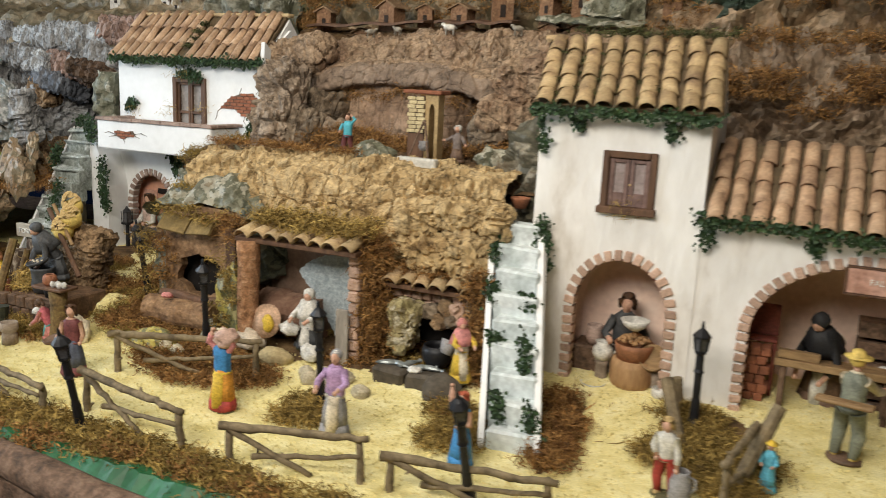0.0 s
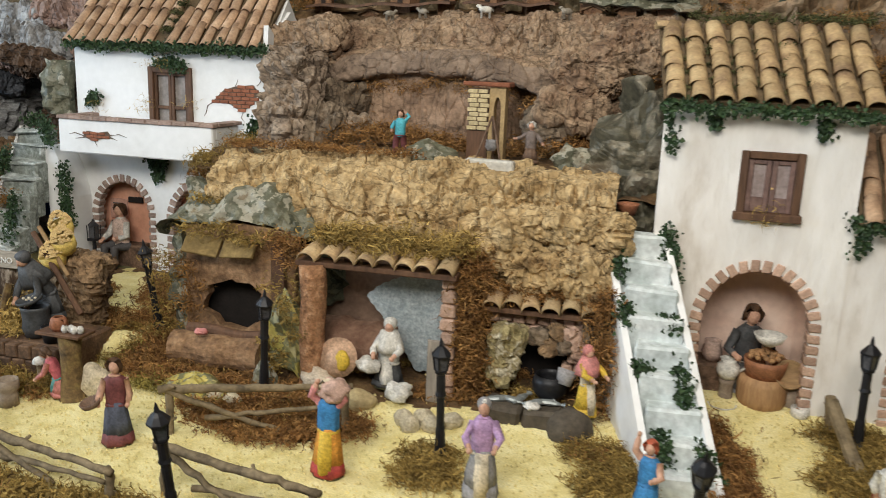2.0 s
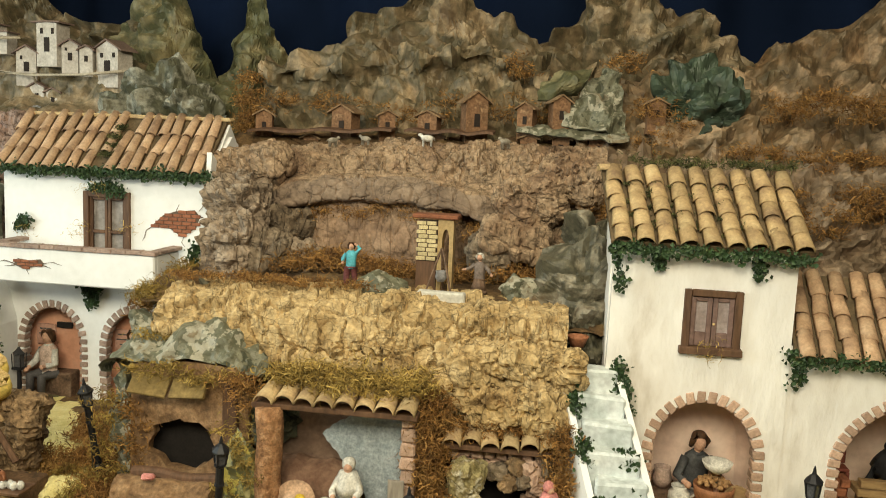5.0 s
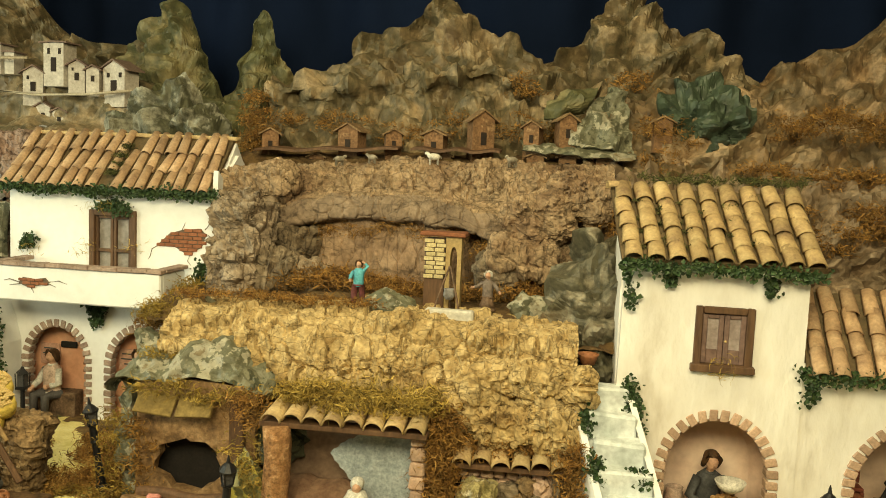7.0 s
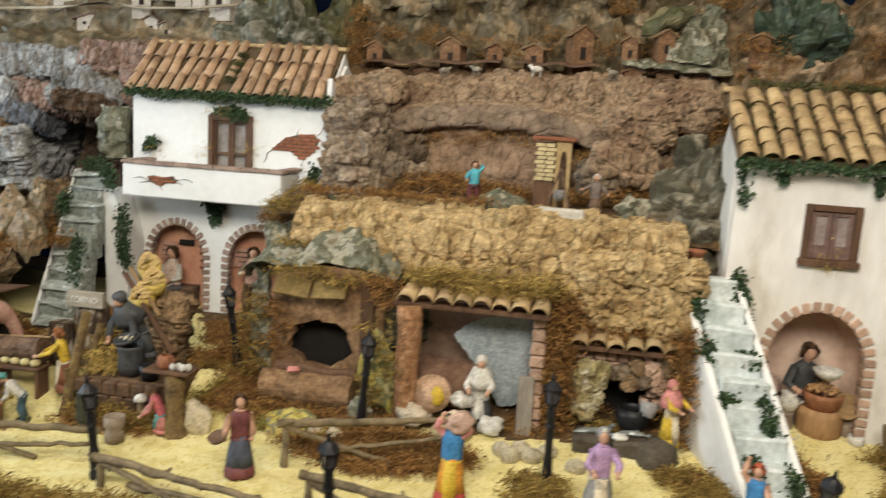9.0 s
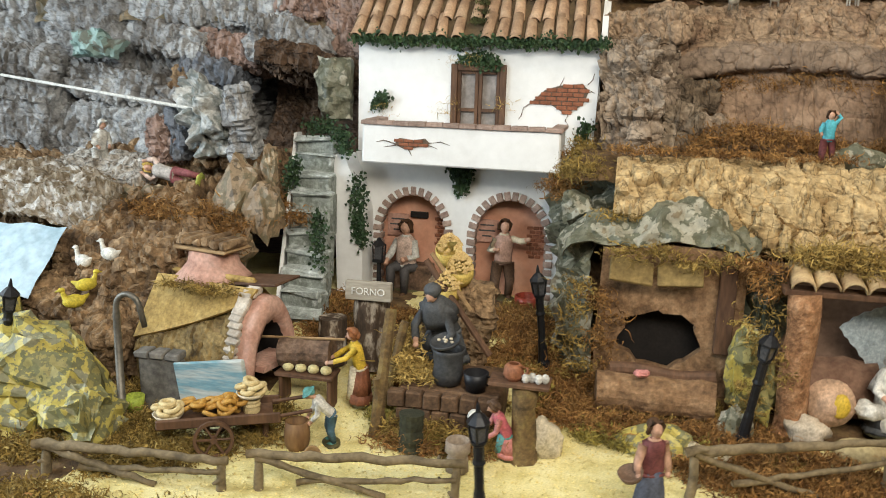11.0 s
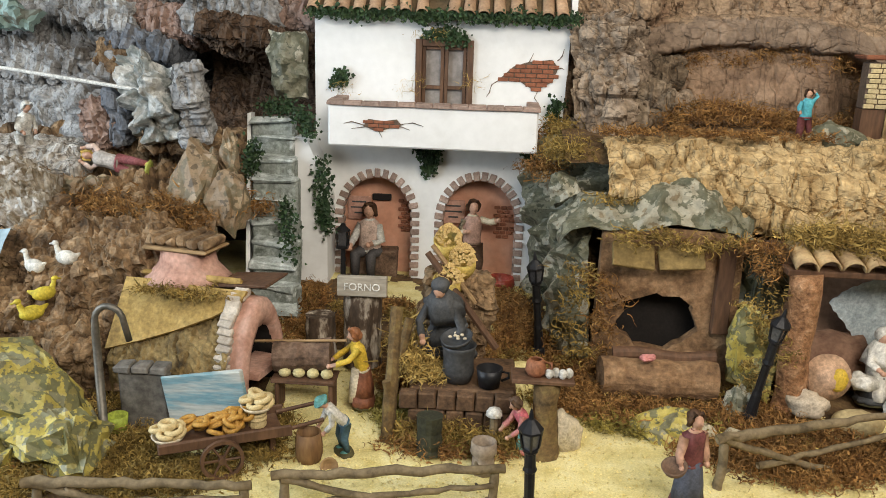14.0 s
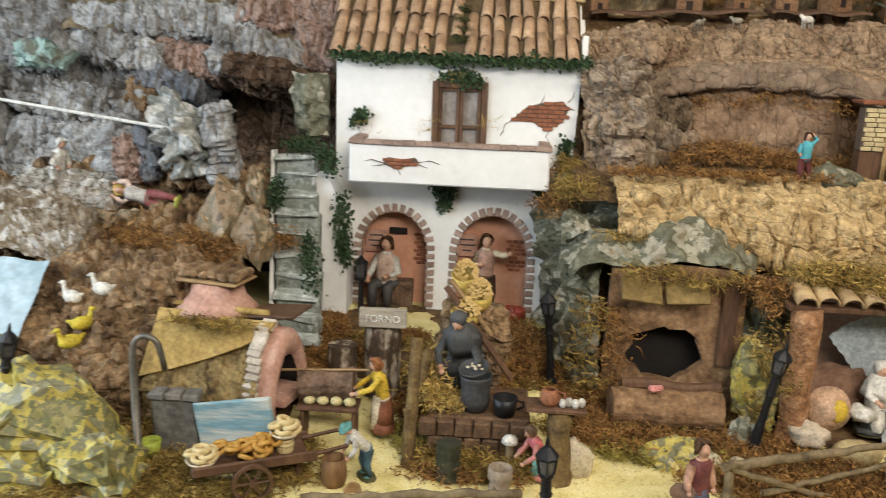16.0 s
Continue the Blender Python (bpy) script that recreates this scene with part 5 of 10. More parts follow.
rock_sheet("teal_paper_rock", [
    [(-2.52, 2.02, 0.50), (-2.44, 2.0, 0.50), (-2.38, 2.02, 0.475)],
    [(-2.5, 1.98, 0.475), (-2.44, 1.97, 0.475), (-2.39, 1.99, 0.46)],
    [(-2.5, 1.99, 0.445), (-2.44, 1.98, 0.445), (-2.40, 2.0, 0.445)]], 0.009, 0.014, paper_relief, 0.05, mat("teal_rock_paper", [(0.1, 0.16, 0.14), (0.26, 0.36, 0.33), (0.16, 0.17, 0.14), (0.46, 0.50, 0.47)], 20, 0.5, 0.2, 80, grain=0.12, detail=3, hard=True), "greenish crumpled paper rock on the grey bark", 33.0, thick=0.02)
rock_sheet("chalky_bank", [
    [(-2.46, 1.74, 0.22), (-2.32, 1.74, 0.21), (-2.19, 1.68, 0.18)], [(-2.46, 1.66, 0.19), (-2.32, 1.64, 0.175), (-2.16, 1.60, 0.16)], [(-2.46, 1.58, 0.14), (-2.32, 1.56, 0.14), (-2.15, 1.55, 0.12)]],
    0.006, 0.022, strata_relief, 0.035, mat("chalky_rock", [(0.10, 0.075, 0.045), (0.30, 0.25, 0.19), (0.17, 0.125, 0.075), (0.52, 0.49, 0.45), (0.22, 0.17, 0.11)], 22, 0.8, 0.3, 90, mid=0.3), "chalky pale rocks round the pool", 35.0, thick=0.02)
bm = bmesh.new()
prev = None
for i in range(30):
    x = -2.75 + 0.575 * i / 29
    row = [bm.verts.new((x, 1.50 - 0.022 * j, 0.15 - 0.02 * j + 0.003 * math.sin(i * 1.3 + j * 2))) for j in range(6)]
    if prev:
        for j in range(5):
            bm.faces.new((prev[j], row[j], row[j + 1], prev[j + 1]))
    prev = row
solid("water", bm, WATER, "pale blue painted water of a small pool", "water", kind="structure", smooth=True)

for k, (c, r, turn, label) in enumerate((
        ((-1.965, 1.715, 0.165), (0.05, 0.04, 0.105), (-12, 14, 10), "pointed brown camouflage paper rock beside the stairs"),
        ((-1.905, 1.75, 0.225), (0.022, 0.025, 0.07), (-5, 8, 30), "thin pointed camouflage paper rock beside the stairs"),
        ((-1.892, 1.70, 0.165), (0.04, 0.04, 0.075), (-10, -6, 0), "rounded brown camouflage paper rock beside the stairs"),
        ((-2.055, 1.67, 0.12), (0.055, 0.04, 0.05), (0, -10, 20), "small brown camouflage paper rock on the slope"),
        ((-1.93, 1.65, 0.085), (0.045, 0.035, 0.045), (0, 12, 40), "small brown camouflage paper rock behind the oven"),
        ((-2.21, 1.66, 0.15), (0.04, 0.03, 0.03), (0, 0, 15), "small brown camouflage paper rock on the slope"),
        ((-2.13, 1.72, 0.175), (0.035, 0.03, 0.022), (0, 20, 60), "flat brown camouflage paper rock on the slope"),
        ((-2.045, 1.61, 0.10), (0.04, 0.032, 0.032), (0, 18, 30), "folded brown camouflage paper rock on the slope"),
        ((-2.10, 1.60, 0.125), (0.035, 0.03, 0.03), (10, -14, 70), "small folded camouflage paper rock on the slope"),
        ((-1.975, 1.615, 0.085), (0.035, 0.03, 0.045), (0, 8, 100), "upright folded camouflage paper rock behind the oven"),
        ((-1.93, 1.78, 0.20), (0.03, 0.03, 0.05), (-5, -10, 15), "pointed camouflage paper rock beside the stairs"),
        ((-2.17, 1.69, 0.175), (0.035, 0.025, 0.025), (0, 8, 130), "small folded camouflage paper rock on the slope"))):
    facet_rock("camouflage_rock", c, r, turn, BROWN_CAMO, label, 70 + k, 16, "camouflage rocks")
bark_piece((-2.185, 1.835, 0.275), (0.026, 0.018, 0.05), (-10, -10, 12), CORK_PINK, "rounded pinkish bark slab leaning on the slope", 64.0, 0.026, 0.012, pillow_relief, 0.9)
bark_piece((-2.15, 1.85, 0.285), (0.018, 0.016, 0.062), (-8, 9, 20), CORK_PINK, "upright pinkish bark slab leaning on the slope", 66.0, 0.024, 0.012, fissure_relief, 0.7)
for k, (c, r, turn, label) in enumerate((
        ((-1.30, 1.70, 0.21), (0.035, 0.03, 0.04), (0, 10, 20), "folded camouflage paper rock beside the cave"),
        ((-1.27, 1.64, 0.02), (0.03, 0.03, 0.06), (0, -6, 10), "folded camouflage paper rock at the cave's foot"),
        ((-0.56, 1.80, 0.315), (0.05, 0.035, 0.035), (0, 5, 20), "crumpled camouflage rock on the terrace"),
        ((-0.49, 1.77, 0.32), (0.04, 0.035, 0.04), (0, 15, 50), "crumpled camouflage rock on the terrace"))):
    facet_rock("folded_rock", c, r, turn, PALE, label, 90 + k, 16, "folded rocks")
# camouflage paper draped over the cave
CANOPY = ((-1.31, 0.165), (-1.275, 0.210), (-1.225, 0.212), (-1.18, 0.236), (-1.128, 0.255), (-1.06, 0.236), (-1.0, 0.192))
rock_sheet("cave_canopy", [
    [(x * 0.98 - 0.022, 1.70, z - 0.01) for x, z in CANOPY],
    [(x, 1.62, z + 0.002) for x, z in CANOPY],
    [(x, 1.575, z - 0.018) for x, z in CANOPY],
    [(x * 0.97 - 0.034, 1.545, 0.3 * z + 0.116) for x, z in CANOPY]],
    0.006, 0.012, paper_relief, 0.085, PALE, "green and grey camouflage paper draped over the cave", 14.0, thick=0.02)
rock_sheet("crumpled_gap_rock", [
    [(-1.35, 1.93, 0.265), (-1.30, 1.86, 0.285), (-1.17, 1.74, 0.29)],
    [(-1.348, 1.91, 0.21), (-1.285, 1.82, 0.22), (-1.18, 1.70, 0.25)],
    [(-1.348, 1.91, 0.10), (-1.29, 1.80, 0.12), (-1.19, 1.67, 0.16)],
    [(-1.35, 1.91, -0.06), (-1.285, 1.80, -0.06), (-1.20, 1.66, -0.06)]], 0.006, 0.04, paper_relief, 0.10, PALE, "crumpled camouflage rock between house and cave", 17.0)
rock_sheet("cave_side_rock", [
    [(-1.315, 1.66, 0.175), (-1.295, 1.62, 0.20), (-1.26, 1.58, 0.195)],
    [(-1.325, 1.66, 0.12), (-1.30, 1.60, 0.13), (-1.262, 1.57, 0.13)],
    [(-1.322, 1.65, 0.05), (-1.297, 1.58, 0.05), (-1.258, 1.565, 0.06)],
    [(-1.315, 1.64, -0.07), (-1.285, 1.575, -0.07), (-1.25, 1.56, -0.07)]],
    0.011, 0.018, paper_relief, 0.075, PALE, "narrow camouflage paper rock at the cave's side", 15.0, thick=0.02)
facet_rock("cave_side_rock", (-1.005, 1.51, 0.015), (0.055, 0.04, 0.105), (-6, 8, 20), YROCK, "yellow-green crumpled rock between cave and shed", 121, 20, "", 0.008)
facet_rock("cave_side_rock", (-1.035, 1.46, -0.065), (0.03, 0.03, 0.04), (0, 14, 50), PALE, "pale camouflage paper rock before the cave", 122, 18, "", 0.008)
facet_rock("cave_side_rock", (-0.99, 1.575, 0.10), (0.05, 0.035, 0.07), (0, -10, 0), CAMO_DARK, "dark green paper rock under the canopy's end", 123, 20, "", 0.008)

for k, (c, r, turn, label) in enumerate((
        ((-2.10, 1.30, -0.045), (0.155, 0.085, 0.085), (8, 16, -10), "large crumpled rock painted yellow and green"),
        ((-1.975, 1.235, -0.075), (0.085, 0.06, 0.05), (0, 12, -18), "crumpled yellow-green rock leaning on the large one"),
        ((-2.25, 1.37, -0.02), (0.13, 0.09, 0.085), (0, -8, 15), "crumpled yellow-green rock behind the front rock"),
        ((-2.11, 1.205, -0.09), (0.09, 0.05, 0.04), (0, 0, 8), "low crumpled yellow-green rock at the front edge"))):
    facet_rock("front_rock", c, r, turn, YROCK, label, 110 + k, 22, "front rocks", 0.013)


# ---------------------------------------------------------------- white tower with its low wing
GY = 1.595
tower = thing("tower_house", "worn white plaster tower house with ochre tiles", "house")
bm = bmesh.new()
a1 = arch_points(-0.32, -0.149, 0.085, 0.182)
slab(bm, [(-0.408, -0.09), (-0.32, -0.09), *a1, (-0.149, -0.09), (-0.108, -0.09), (-0.108, 0.45), (-0.402, 0.45)], GY, GY + 0.022,
     holes=[[(-0.278, 0.274), (-0.196, 0.272), (-0.196, 0.362), (-0.276, 0.364)]])
part("front_wall", bm, CREAM, tower)
for x0, x1 in ((-0.406, -0.386), (-0.128, -0.108)):
    bm = bmesh.new()
    vs = [(GY + 0.023, -0.09), (1.80, -0.09), (1.80, 0.44), (1.70, 0.54), (GY + 0.023, 0.45)]
    a = [bm.verts.new((x0, y, z)) for y, z in vs]
    b = [bm.verts.new((x1, y, z)) for y, z in vs]
    bm.faces.new(a[::-1])
    bm.faces.new(b)
    for i in range(5):
        bm.faces.new((a[i], a[(i + 1) % 5], b[(i + 1) % 5], b[i]))
    bmesh.ops.recalc_face_normals(bm, faces=bm.faces[:])
    part("side_wall", bm, CREAM, tower)
bm = bmesh.new()
box(bm, (-0.386, 1.78, -0.09), (-0.128, 1.80, 0.44))
part("back_wall", bm, CREAM, tower)


def niche(parent, x0, x1, y0, y1, z0, z1, material):
    """A plastered recess: back, sides and vault behind an arch."""
    bm = bmesh.new()
    n = 16
    sec = [(x0, z0), *arch_points(x0, x1, z0 + 0.6 * (z1 - z0), z1, n), (x1, z0)]
    depth = [(y0, 1.0), (y0 + 0.7 * (y1 - y0), 1.0), (y1, 0.8)]
    cx = (x0 + x1) / 2
    rows = [[bm.verts.new((cx + (x - cx) * k, y, z0 + (z - z0) * (0.5 + 0.5 * k))) for x, z in sec] for y, k in depth]
    for a, b in zip(rows, rows[1:]):
        for i in range(len(sec) - 1):
            bm.faces.new((a[i], b[i], b[i + 1], a[i + 1]))
    bm.faces.new(rows[-1])
    return part("niche", bm, material, parent, smooth=False)


niche(tower, -0.345, -0.135, GY + 0.0225, 1.70, -0.085, 0.2, PINK_WALL)
tile_roof(tower, -0.410, -0.090, 1.572, 0.445, 1.70, 0.558, 9, 5, TILE_OCHRE, cover=0.88, skew=-0.018)
ridge = new("ridge_tile", tile_mesh(0.026, 0.04, TILE_OCHRE))
ridge.parent = tower
ridge.matrix_basis = pose(-0.434, 1.694, 0.556, 4, -8, -78)
arch_bricks(tower, -0.32, -0.149, 0.085, 0.182, -0.062, GY - 0.003, GY + 0.024, (0.019, 0.0135), BRICK_PINK, 1.3)
# shuttered window
win = part("window", bmesh.new(), WOOD, tower, "brown wooden window with closed shutters")
bm = bmesh.new()
X0w, X1w, Z0w, Z1w = -0.284, -0.19, 0.268, 0.37
for lo, hi in (((X0w, GY - 0.006, Z0w), (X0w + 0.012, GY + 0.012, Z1w)), ((X1w - 0.012, GY - 0.006, Z0w), (X1w, GY + 0.012, Z1w)),
               ((X0w + 0.0125, GY - 0.006, Z1w - 0.012), (X1w - 0.0125, GY + 0.012, Z1w)), ((X0w - 0.004, GY - 0.014, Z0w - 0.006), (X1w + 0.004, GY + 0.012, Z0w + 0.006))):
    rbox(bm, lo, hi, 0.0012, jit=0.0007)
part("frame", bm, WOOD, win)
SHUT = mat("grey_brown_shutter", [(0.12, 0.07, 0.06), (0.22, 0.14, 0.12)], 40, 0.6, 0.3, 150)
PANE = mat("milky_pane", [(0.28, 0.22, 0.21), (0.4, 0.34, 0.33)], 30, 0.25, 0.1, 150)
mid = (X0w + X1w) / 2
for s in (-1, 1):
    bm = bmesh.new()
    lo, hi = (X0w + 0.0125, mid - 0.0005) if s < 0 else (mid + 0.0005, X1w - 0.0125)
    for b in (((lo, GY, Z0w + 0.0065), (lo + 0.008, GY + 0.006, Z1w - 0.0125)), ((hi - 0.008, GY, Z0w + 0.0065), (hi, GY + 0.006, Z1w - 0.0125)),
              ((lo + 0.0082, GY, Z0w + 0.0065), (hi - 0.0082, GY + 0.006, Z0w + 0.03)), ((lo + 0.0082, GY, Z1w - 0.02), (hi - 0.0082, GY + 0.006, Z1w - 0.0125))):
        rbox(bm, *b, 0.0008)
    part("shutter", bm, SHUT, win)
    bm = bmesh.new()
    box(bm, (lo + 0.0075, GY + 0.004, Z0w + 0.029), (hi - 0.0075, GY + 0.0055, Z1w - 0.019))
    part("pane", bm, PANE, win)
bm = bmesh.new()
ball(bm, (mid + 0.003, GY - 0.003, Z0w + 0.045), 0.0022)
part("knob", bm, paint("brass_knob", (0.6, 0.42, 0.2), 0.3), win, "small brass knob")

wing = thing("low_house", "low white plaster house wing with wide arch", "house")
bm = bmesh.new()
a2 = arch_points(-0.018, 0.37, 0.085, 0.222, 20)
slab(bm, [(-0.1079, -0.09), (-0.018, -0.09), *a2, (0.37, -0.09), (0.62, -0.09), (0.62, 0.285), (-0.1079, 0.285)], GY + 0.002, GY + 0.024)
part("front_wall", bm, CREAM, wing)
bm = bmesh.new()
box(bm, (0.6, GY + 0.0245, -0.09), (0.62, 1.88, 0.285))
box(bm, (-0.107, 1.86, -0.09), (0.5995, 1.88, 0.285))
part("back_wall", bm, CREAM, wing)
niche(wing, -0.05, 0.41, GY + 0.025, 1.79, -0.085, 0.25, PINK_WALL)
tile_roof(wing, -0.105, 0.64, 1.575, 0.272, 1.70, 0.392, 22, 4, TILE_RED)
arch_bricks(wing, -0.018, 0.37, 0.085, 0.222, -0.062, GY - 0.002, GY + 0.026, (0.019, 0.0135), BRICK_PINK, 1.3)

# ---------------------------------------------------------------- white house with balcony
HY = 1.935
house = thing("balcony_house", "white plaster two-storey house with balcony and brick arches", "house")
bm = bmesh.new()
b1, b2 = arch_points(-1.729, -1.583, 0.09, 0.178), arch_points(-1.522, -1.368, 0.09, 0.18)
slab(bm, [(-1.785, -0.08), (-1.729, -0.08), *b1, (-1.583, -0.08), (-1.522, -0.08), *b2, (-1.368, -0.08), (-1.335, -0.08), (-1.335, 0.262), (-1.785, 0.262)], HY, HY + 0.02)
part("lower_wall", bm, WHITE, house)
UY = 1.955
bm = bmesh.new()
slab(bm, [(-1.787, 0.2625), (-1.578, 0.2625), (-1.578, 0.448), (-1.476, 0.448), (-1.476, 0.2625), (-1.288, 0.2625), (-1.281, 0.512), (-1.787, 0.512)], UY, UY + 0.02)
part("upper_wall", bm, WHITE, house)
for x0, x1 in ((-1.787, -1.769), (-1.299, -1.281)):
    bm = bmesh.new()
    vs = [(UY + 0.021, -0.08), (2.17, -0.08), (2.17, 0.51), (2.07, 0.617), (UY + 0.021, 0.51)]
    a = [bm.verts.new((x0, y, z)) for y, z in vs]
    b = [bm.verts.new((x1, y, z)) for y, z in vs]
    bm.faces.new(a[::-1])
    bm.faces.new(b)
    for i in range(5):
        bm.faces.new((a[i], a[(i + 1) % 5], b[(i + 1) % 5], b[i]))
    bmesh.ops.recalc_face_normals(bm, faces=bm.faces[:])
    part("side_wall", bm, WHITE, house)
bm = bmesh.new()
box(bm, (-1.769, 2.15, -0.08), (-1.299, 2.17, 0.5))
box(bm, (-1.769, UY + 0.021, 0.262), (-1.299, 2.149, 0.275))
part("back_wall", bm, WHITE, house)
for lo, hi in (((-1.768, HY + 0.0205, -0.08), (-1.76, 2.149, 0.26)), ((-1.31, HY + 0.0205, -0.08), (-1.302, 2.149, 0.26)),
               ((-1.759, 1.982, -0.08), (-1.311, 1.997, 0.26)), ((-1.5595, HY + 0.0205, -0.08), (-1.5455, 1.9815, 0.26))):
    bm = bmesh.new()
    box(bm, lo, hi)
    part("inner_wall", bm, TERRA_WALL, house, "terracotta red inner wall")
tile_roof(house, -1.80, -1.286, 1.935, 0.502, 2.062, 0.625, 17, 3, TILE_RED, {(8, 0), (9, 2)})
bm = bmesh.new()
vs = [(1.945, 0.49), (2.10, 0.49), (2.10, 0.57), (2.064, 0.588), (1.985, 0.528), (1.95, 0.552)]
a, b = [bm.verts.new((-1.2845, y, z)) for y, z in vs], [bm.verts.new((-1.273, y, z)) for y, z in vs]
bm.faces.new(a[::-1])
bm.faces.new(b)
for i in range(6):
    bm.faces.new((a[i], a[(i + 1) % 6], b[(i + 1) % 6], b[i]))
bmesh.ops.recalc_face_normals(bm, faces=bm.faces[:])
part("gable", bm, WHITE, house)
bm = bmesh.new()
rbox(bm, (-1.795, 2.056, 0.622), (-1.275, 2.082, 0.632), 0.002, jit=0.001)
part("ridge", bm, TILE_OCHRE, house)
arch_bricks(house, -1.729, -1.583, 0.09, 0.178, -0.035, HY - 0.003, HY + 0.021, (0.019, 0.0125), BRICK, 1.3)
arch_bricks(house, -1.522, -1.368, 0.09, 0.18, -0.035, HY - 0.003, HY + 0.021, (0.019, 0.0125), BRICK, 1.3)
balcony = part("balcony", bmesh.new(), WHITE, house, "white plaster balcony with a brick-capped parapet")
bm = bmesh.new()
BX0, BX1, BY = -1.735, -1.342, 1.82
rbox(bm, (BX0, BY, 0.253), (BX1, BY + 0.016, 0.329), 0.003, jit=0.001)
rbox(bm, (BX0, BY + 0.0165, 0.255), (BX0 + 0.016, HY - 0.001, 0.329), 0.002, jit=0.0005)
rbox(bm, (BX1 - 0.016, BY + 0.0165, 0.255), (BX1, HY - 0.001, 0.329), 0.002, jit=0.0005)
box(bm, (BX0 + 0.0165, BY + 0.0165, 0.255), (BX1 - 0.0165, UY - 0.001, 0.272))
part("parapet", bm, WHITE, balcony)
bm = bmesh.new()
rbox(bm, (0, -0.012, 0), (0.0325, 0.012, 0.0085), 0.0012, jit=0.0006)
cap = finish("brick", bm, BRICK)
for i in range(12):
    ob = new("brick", cap)
    ob.parent = balcony
    ob.matrix_basis = pose(BX0 - 0.002 + i * 0.0332, BY + 0.008 + random.uniform(-0.001, 0.001), 0.3295, random.uniform(-2, 2), random.uniform(-1.5, 1.5), random.uniform(-2, 2))
for x in (BX0 + 0.008, BX1 - 0.008):
    for i in range(3):
        ob = new("brick", cap)
        ob.parent = balcony
        ob.matrix_basis = pose(x, BY + 0.022 + i * 0.0335, 0.3295, 0, 0, 90 + random.uniform(-2, 2))
# balcony door: two glazed leaves in a dark frame
door = part("balcony_door", bmesh.new(), WOOD, house, "dark wooden glazed balcony door")
DARK_ROOM = mat("dim_curtained_room", [(0.16, 0.14, 0.13), (0.34, 0.31, 0.29)], 25, 0.8, 0.1, 120)
bm = bmesh.new()
D0, D1, DZ = -1.585, -1.47, 0.452
for lo, hi in (((D0, UY - 0.006, 0.272), (D0 + 0.013, UY + 0.012, DZ)), ((D1 - 0.013, UY - 0.006, 0.272), (D1, UY + 0.012, DZ)), ((D0 + 0.0132, UY - 0.006, DZ - 0.013), (D1 - 0.0132, UY + 0.012, DZ))):
    rbox(bm, lo, hi, 0.001, jit=0.0008)
part("frame", bm, WOOD, door)
for x0, x1 in ((D0 + 0.0135, -1.528), (-1.527, D1 - 0.0135)):
    bm = bmesh.new()
    for lo, hi in (((x0, UY, 0.273), (x0 + 0.007, UY + 0.007, DZ - 0.0135)), ((x1 - 0.007, UY, 0.273), (x1, UY + 0.007, DZ - 0.0135)), ((x0 + 0.0072, UY, 0.273), (x1 - 0.0072, UY + 0.007, 0.30)),
                   ((x0 + 0.0072, UY, 0.355), (x1 - 0.0072, UY + 0.007, 0.362)), ((x0 + 0.0072, UY, DZ - 0.02), (x1 - 0.0072, UY + 0.007, DZ - 0.0135))):
        rbox(bm, lo, hi, 0.0007)
    part("door_leaf", bm, WOOD, door)
    bm = bmesh.new()
    box(bm, (x0 + 0.006, UY + 0.008, 0.299), (x1 - 0.006, UY + 0.0095, DZ - 0.019))
    part("pane", bm, DARK_ROOM, door)


def brick_patch(parent, outline, y, bw, bh, material):
    """Bare bricks in a hole of the plaster: courses of small bricks inside an outline of (x, z)."""
    bm = bmesh.new()
    slab(bm, outline, y - 0.0015, y + 0.0015)
    back = part("bare_patch", bm, MORTAR, parent, "bare red brick where the plaster fell off")
    bm = bmesh.new()
    rbox(bm, (0, 0, 0), (bw * 0.92, 0.004, bh * 0.82), 0.0008)
    me = finish("brick", bm, material)
    xs, zs = [p[0] for p in outline], [p[1] for p in outline]

    def inside(x, z):
        c = False
        for (ax, az), (bx, bz) in zip(outline, outline[1:] + outline[:1]):
            if (az > z) != (bz > z) and x < ax + (z - az) / (bz - az) * (bx - ax):
                c = not c
        return c
    r, z = 0, min(zs)
    while z < max(zs):
        x = min(xs) - (r % 2) * bw / 2
        while x < max(xs):
            if inside(x + bw / 2, z + bh / 2):
                ob = new("brick", me)
                ob.parent = back
                ob.matrix_basis = pose(x, y - 0.0035, z, 0, random.uniform(-1, 1), 0)
            x += bw
        z += bh
        r += 1


brick_patch(house, [(-1.42, 0.377), (-1.39, 0.405), (-1.36, 0.415), (-1.315, 0.42), (-1.302, 0.405), (-1.312, 0.378), (-1.345, 0.358), (-1.375, 0.375)], UY, 0.022, 0.0088, BRICK_RED)
brick_patch(house, [(-1.668, 0.293), (-1.658, 0.306), (-1.63, 0.303), (-1.605, 0.307), (-1.596, 0.297), (-1.618, 0.29), (-1.645, 0.284)], BY, 0.02, 0.007, BRICK_RED)
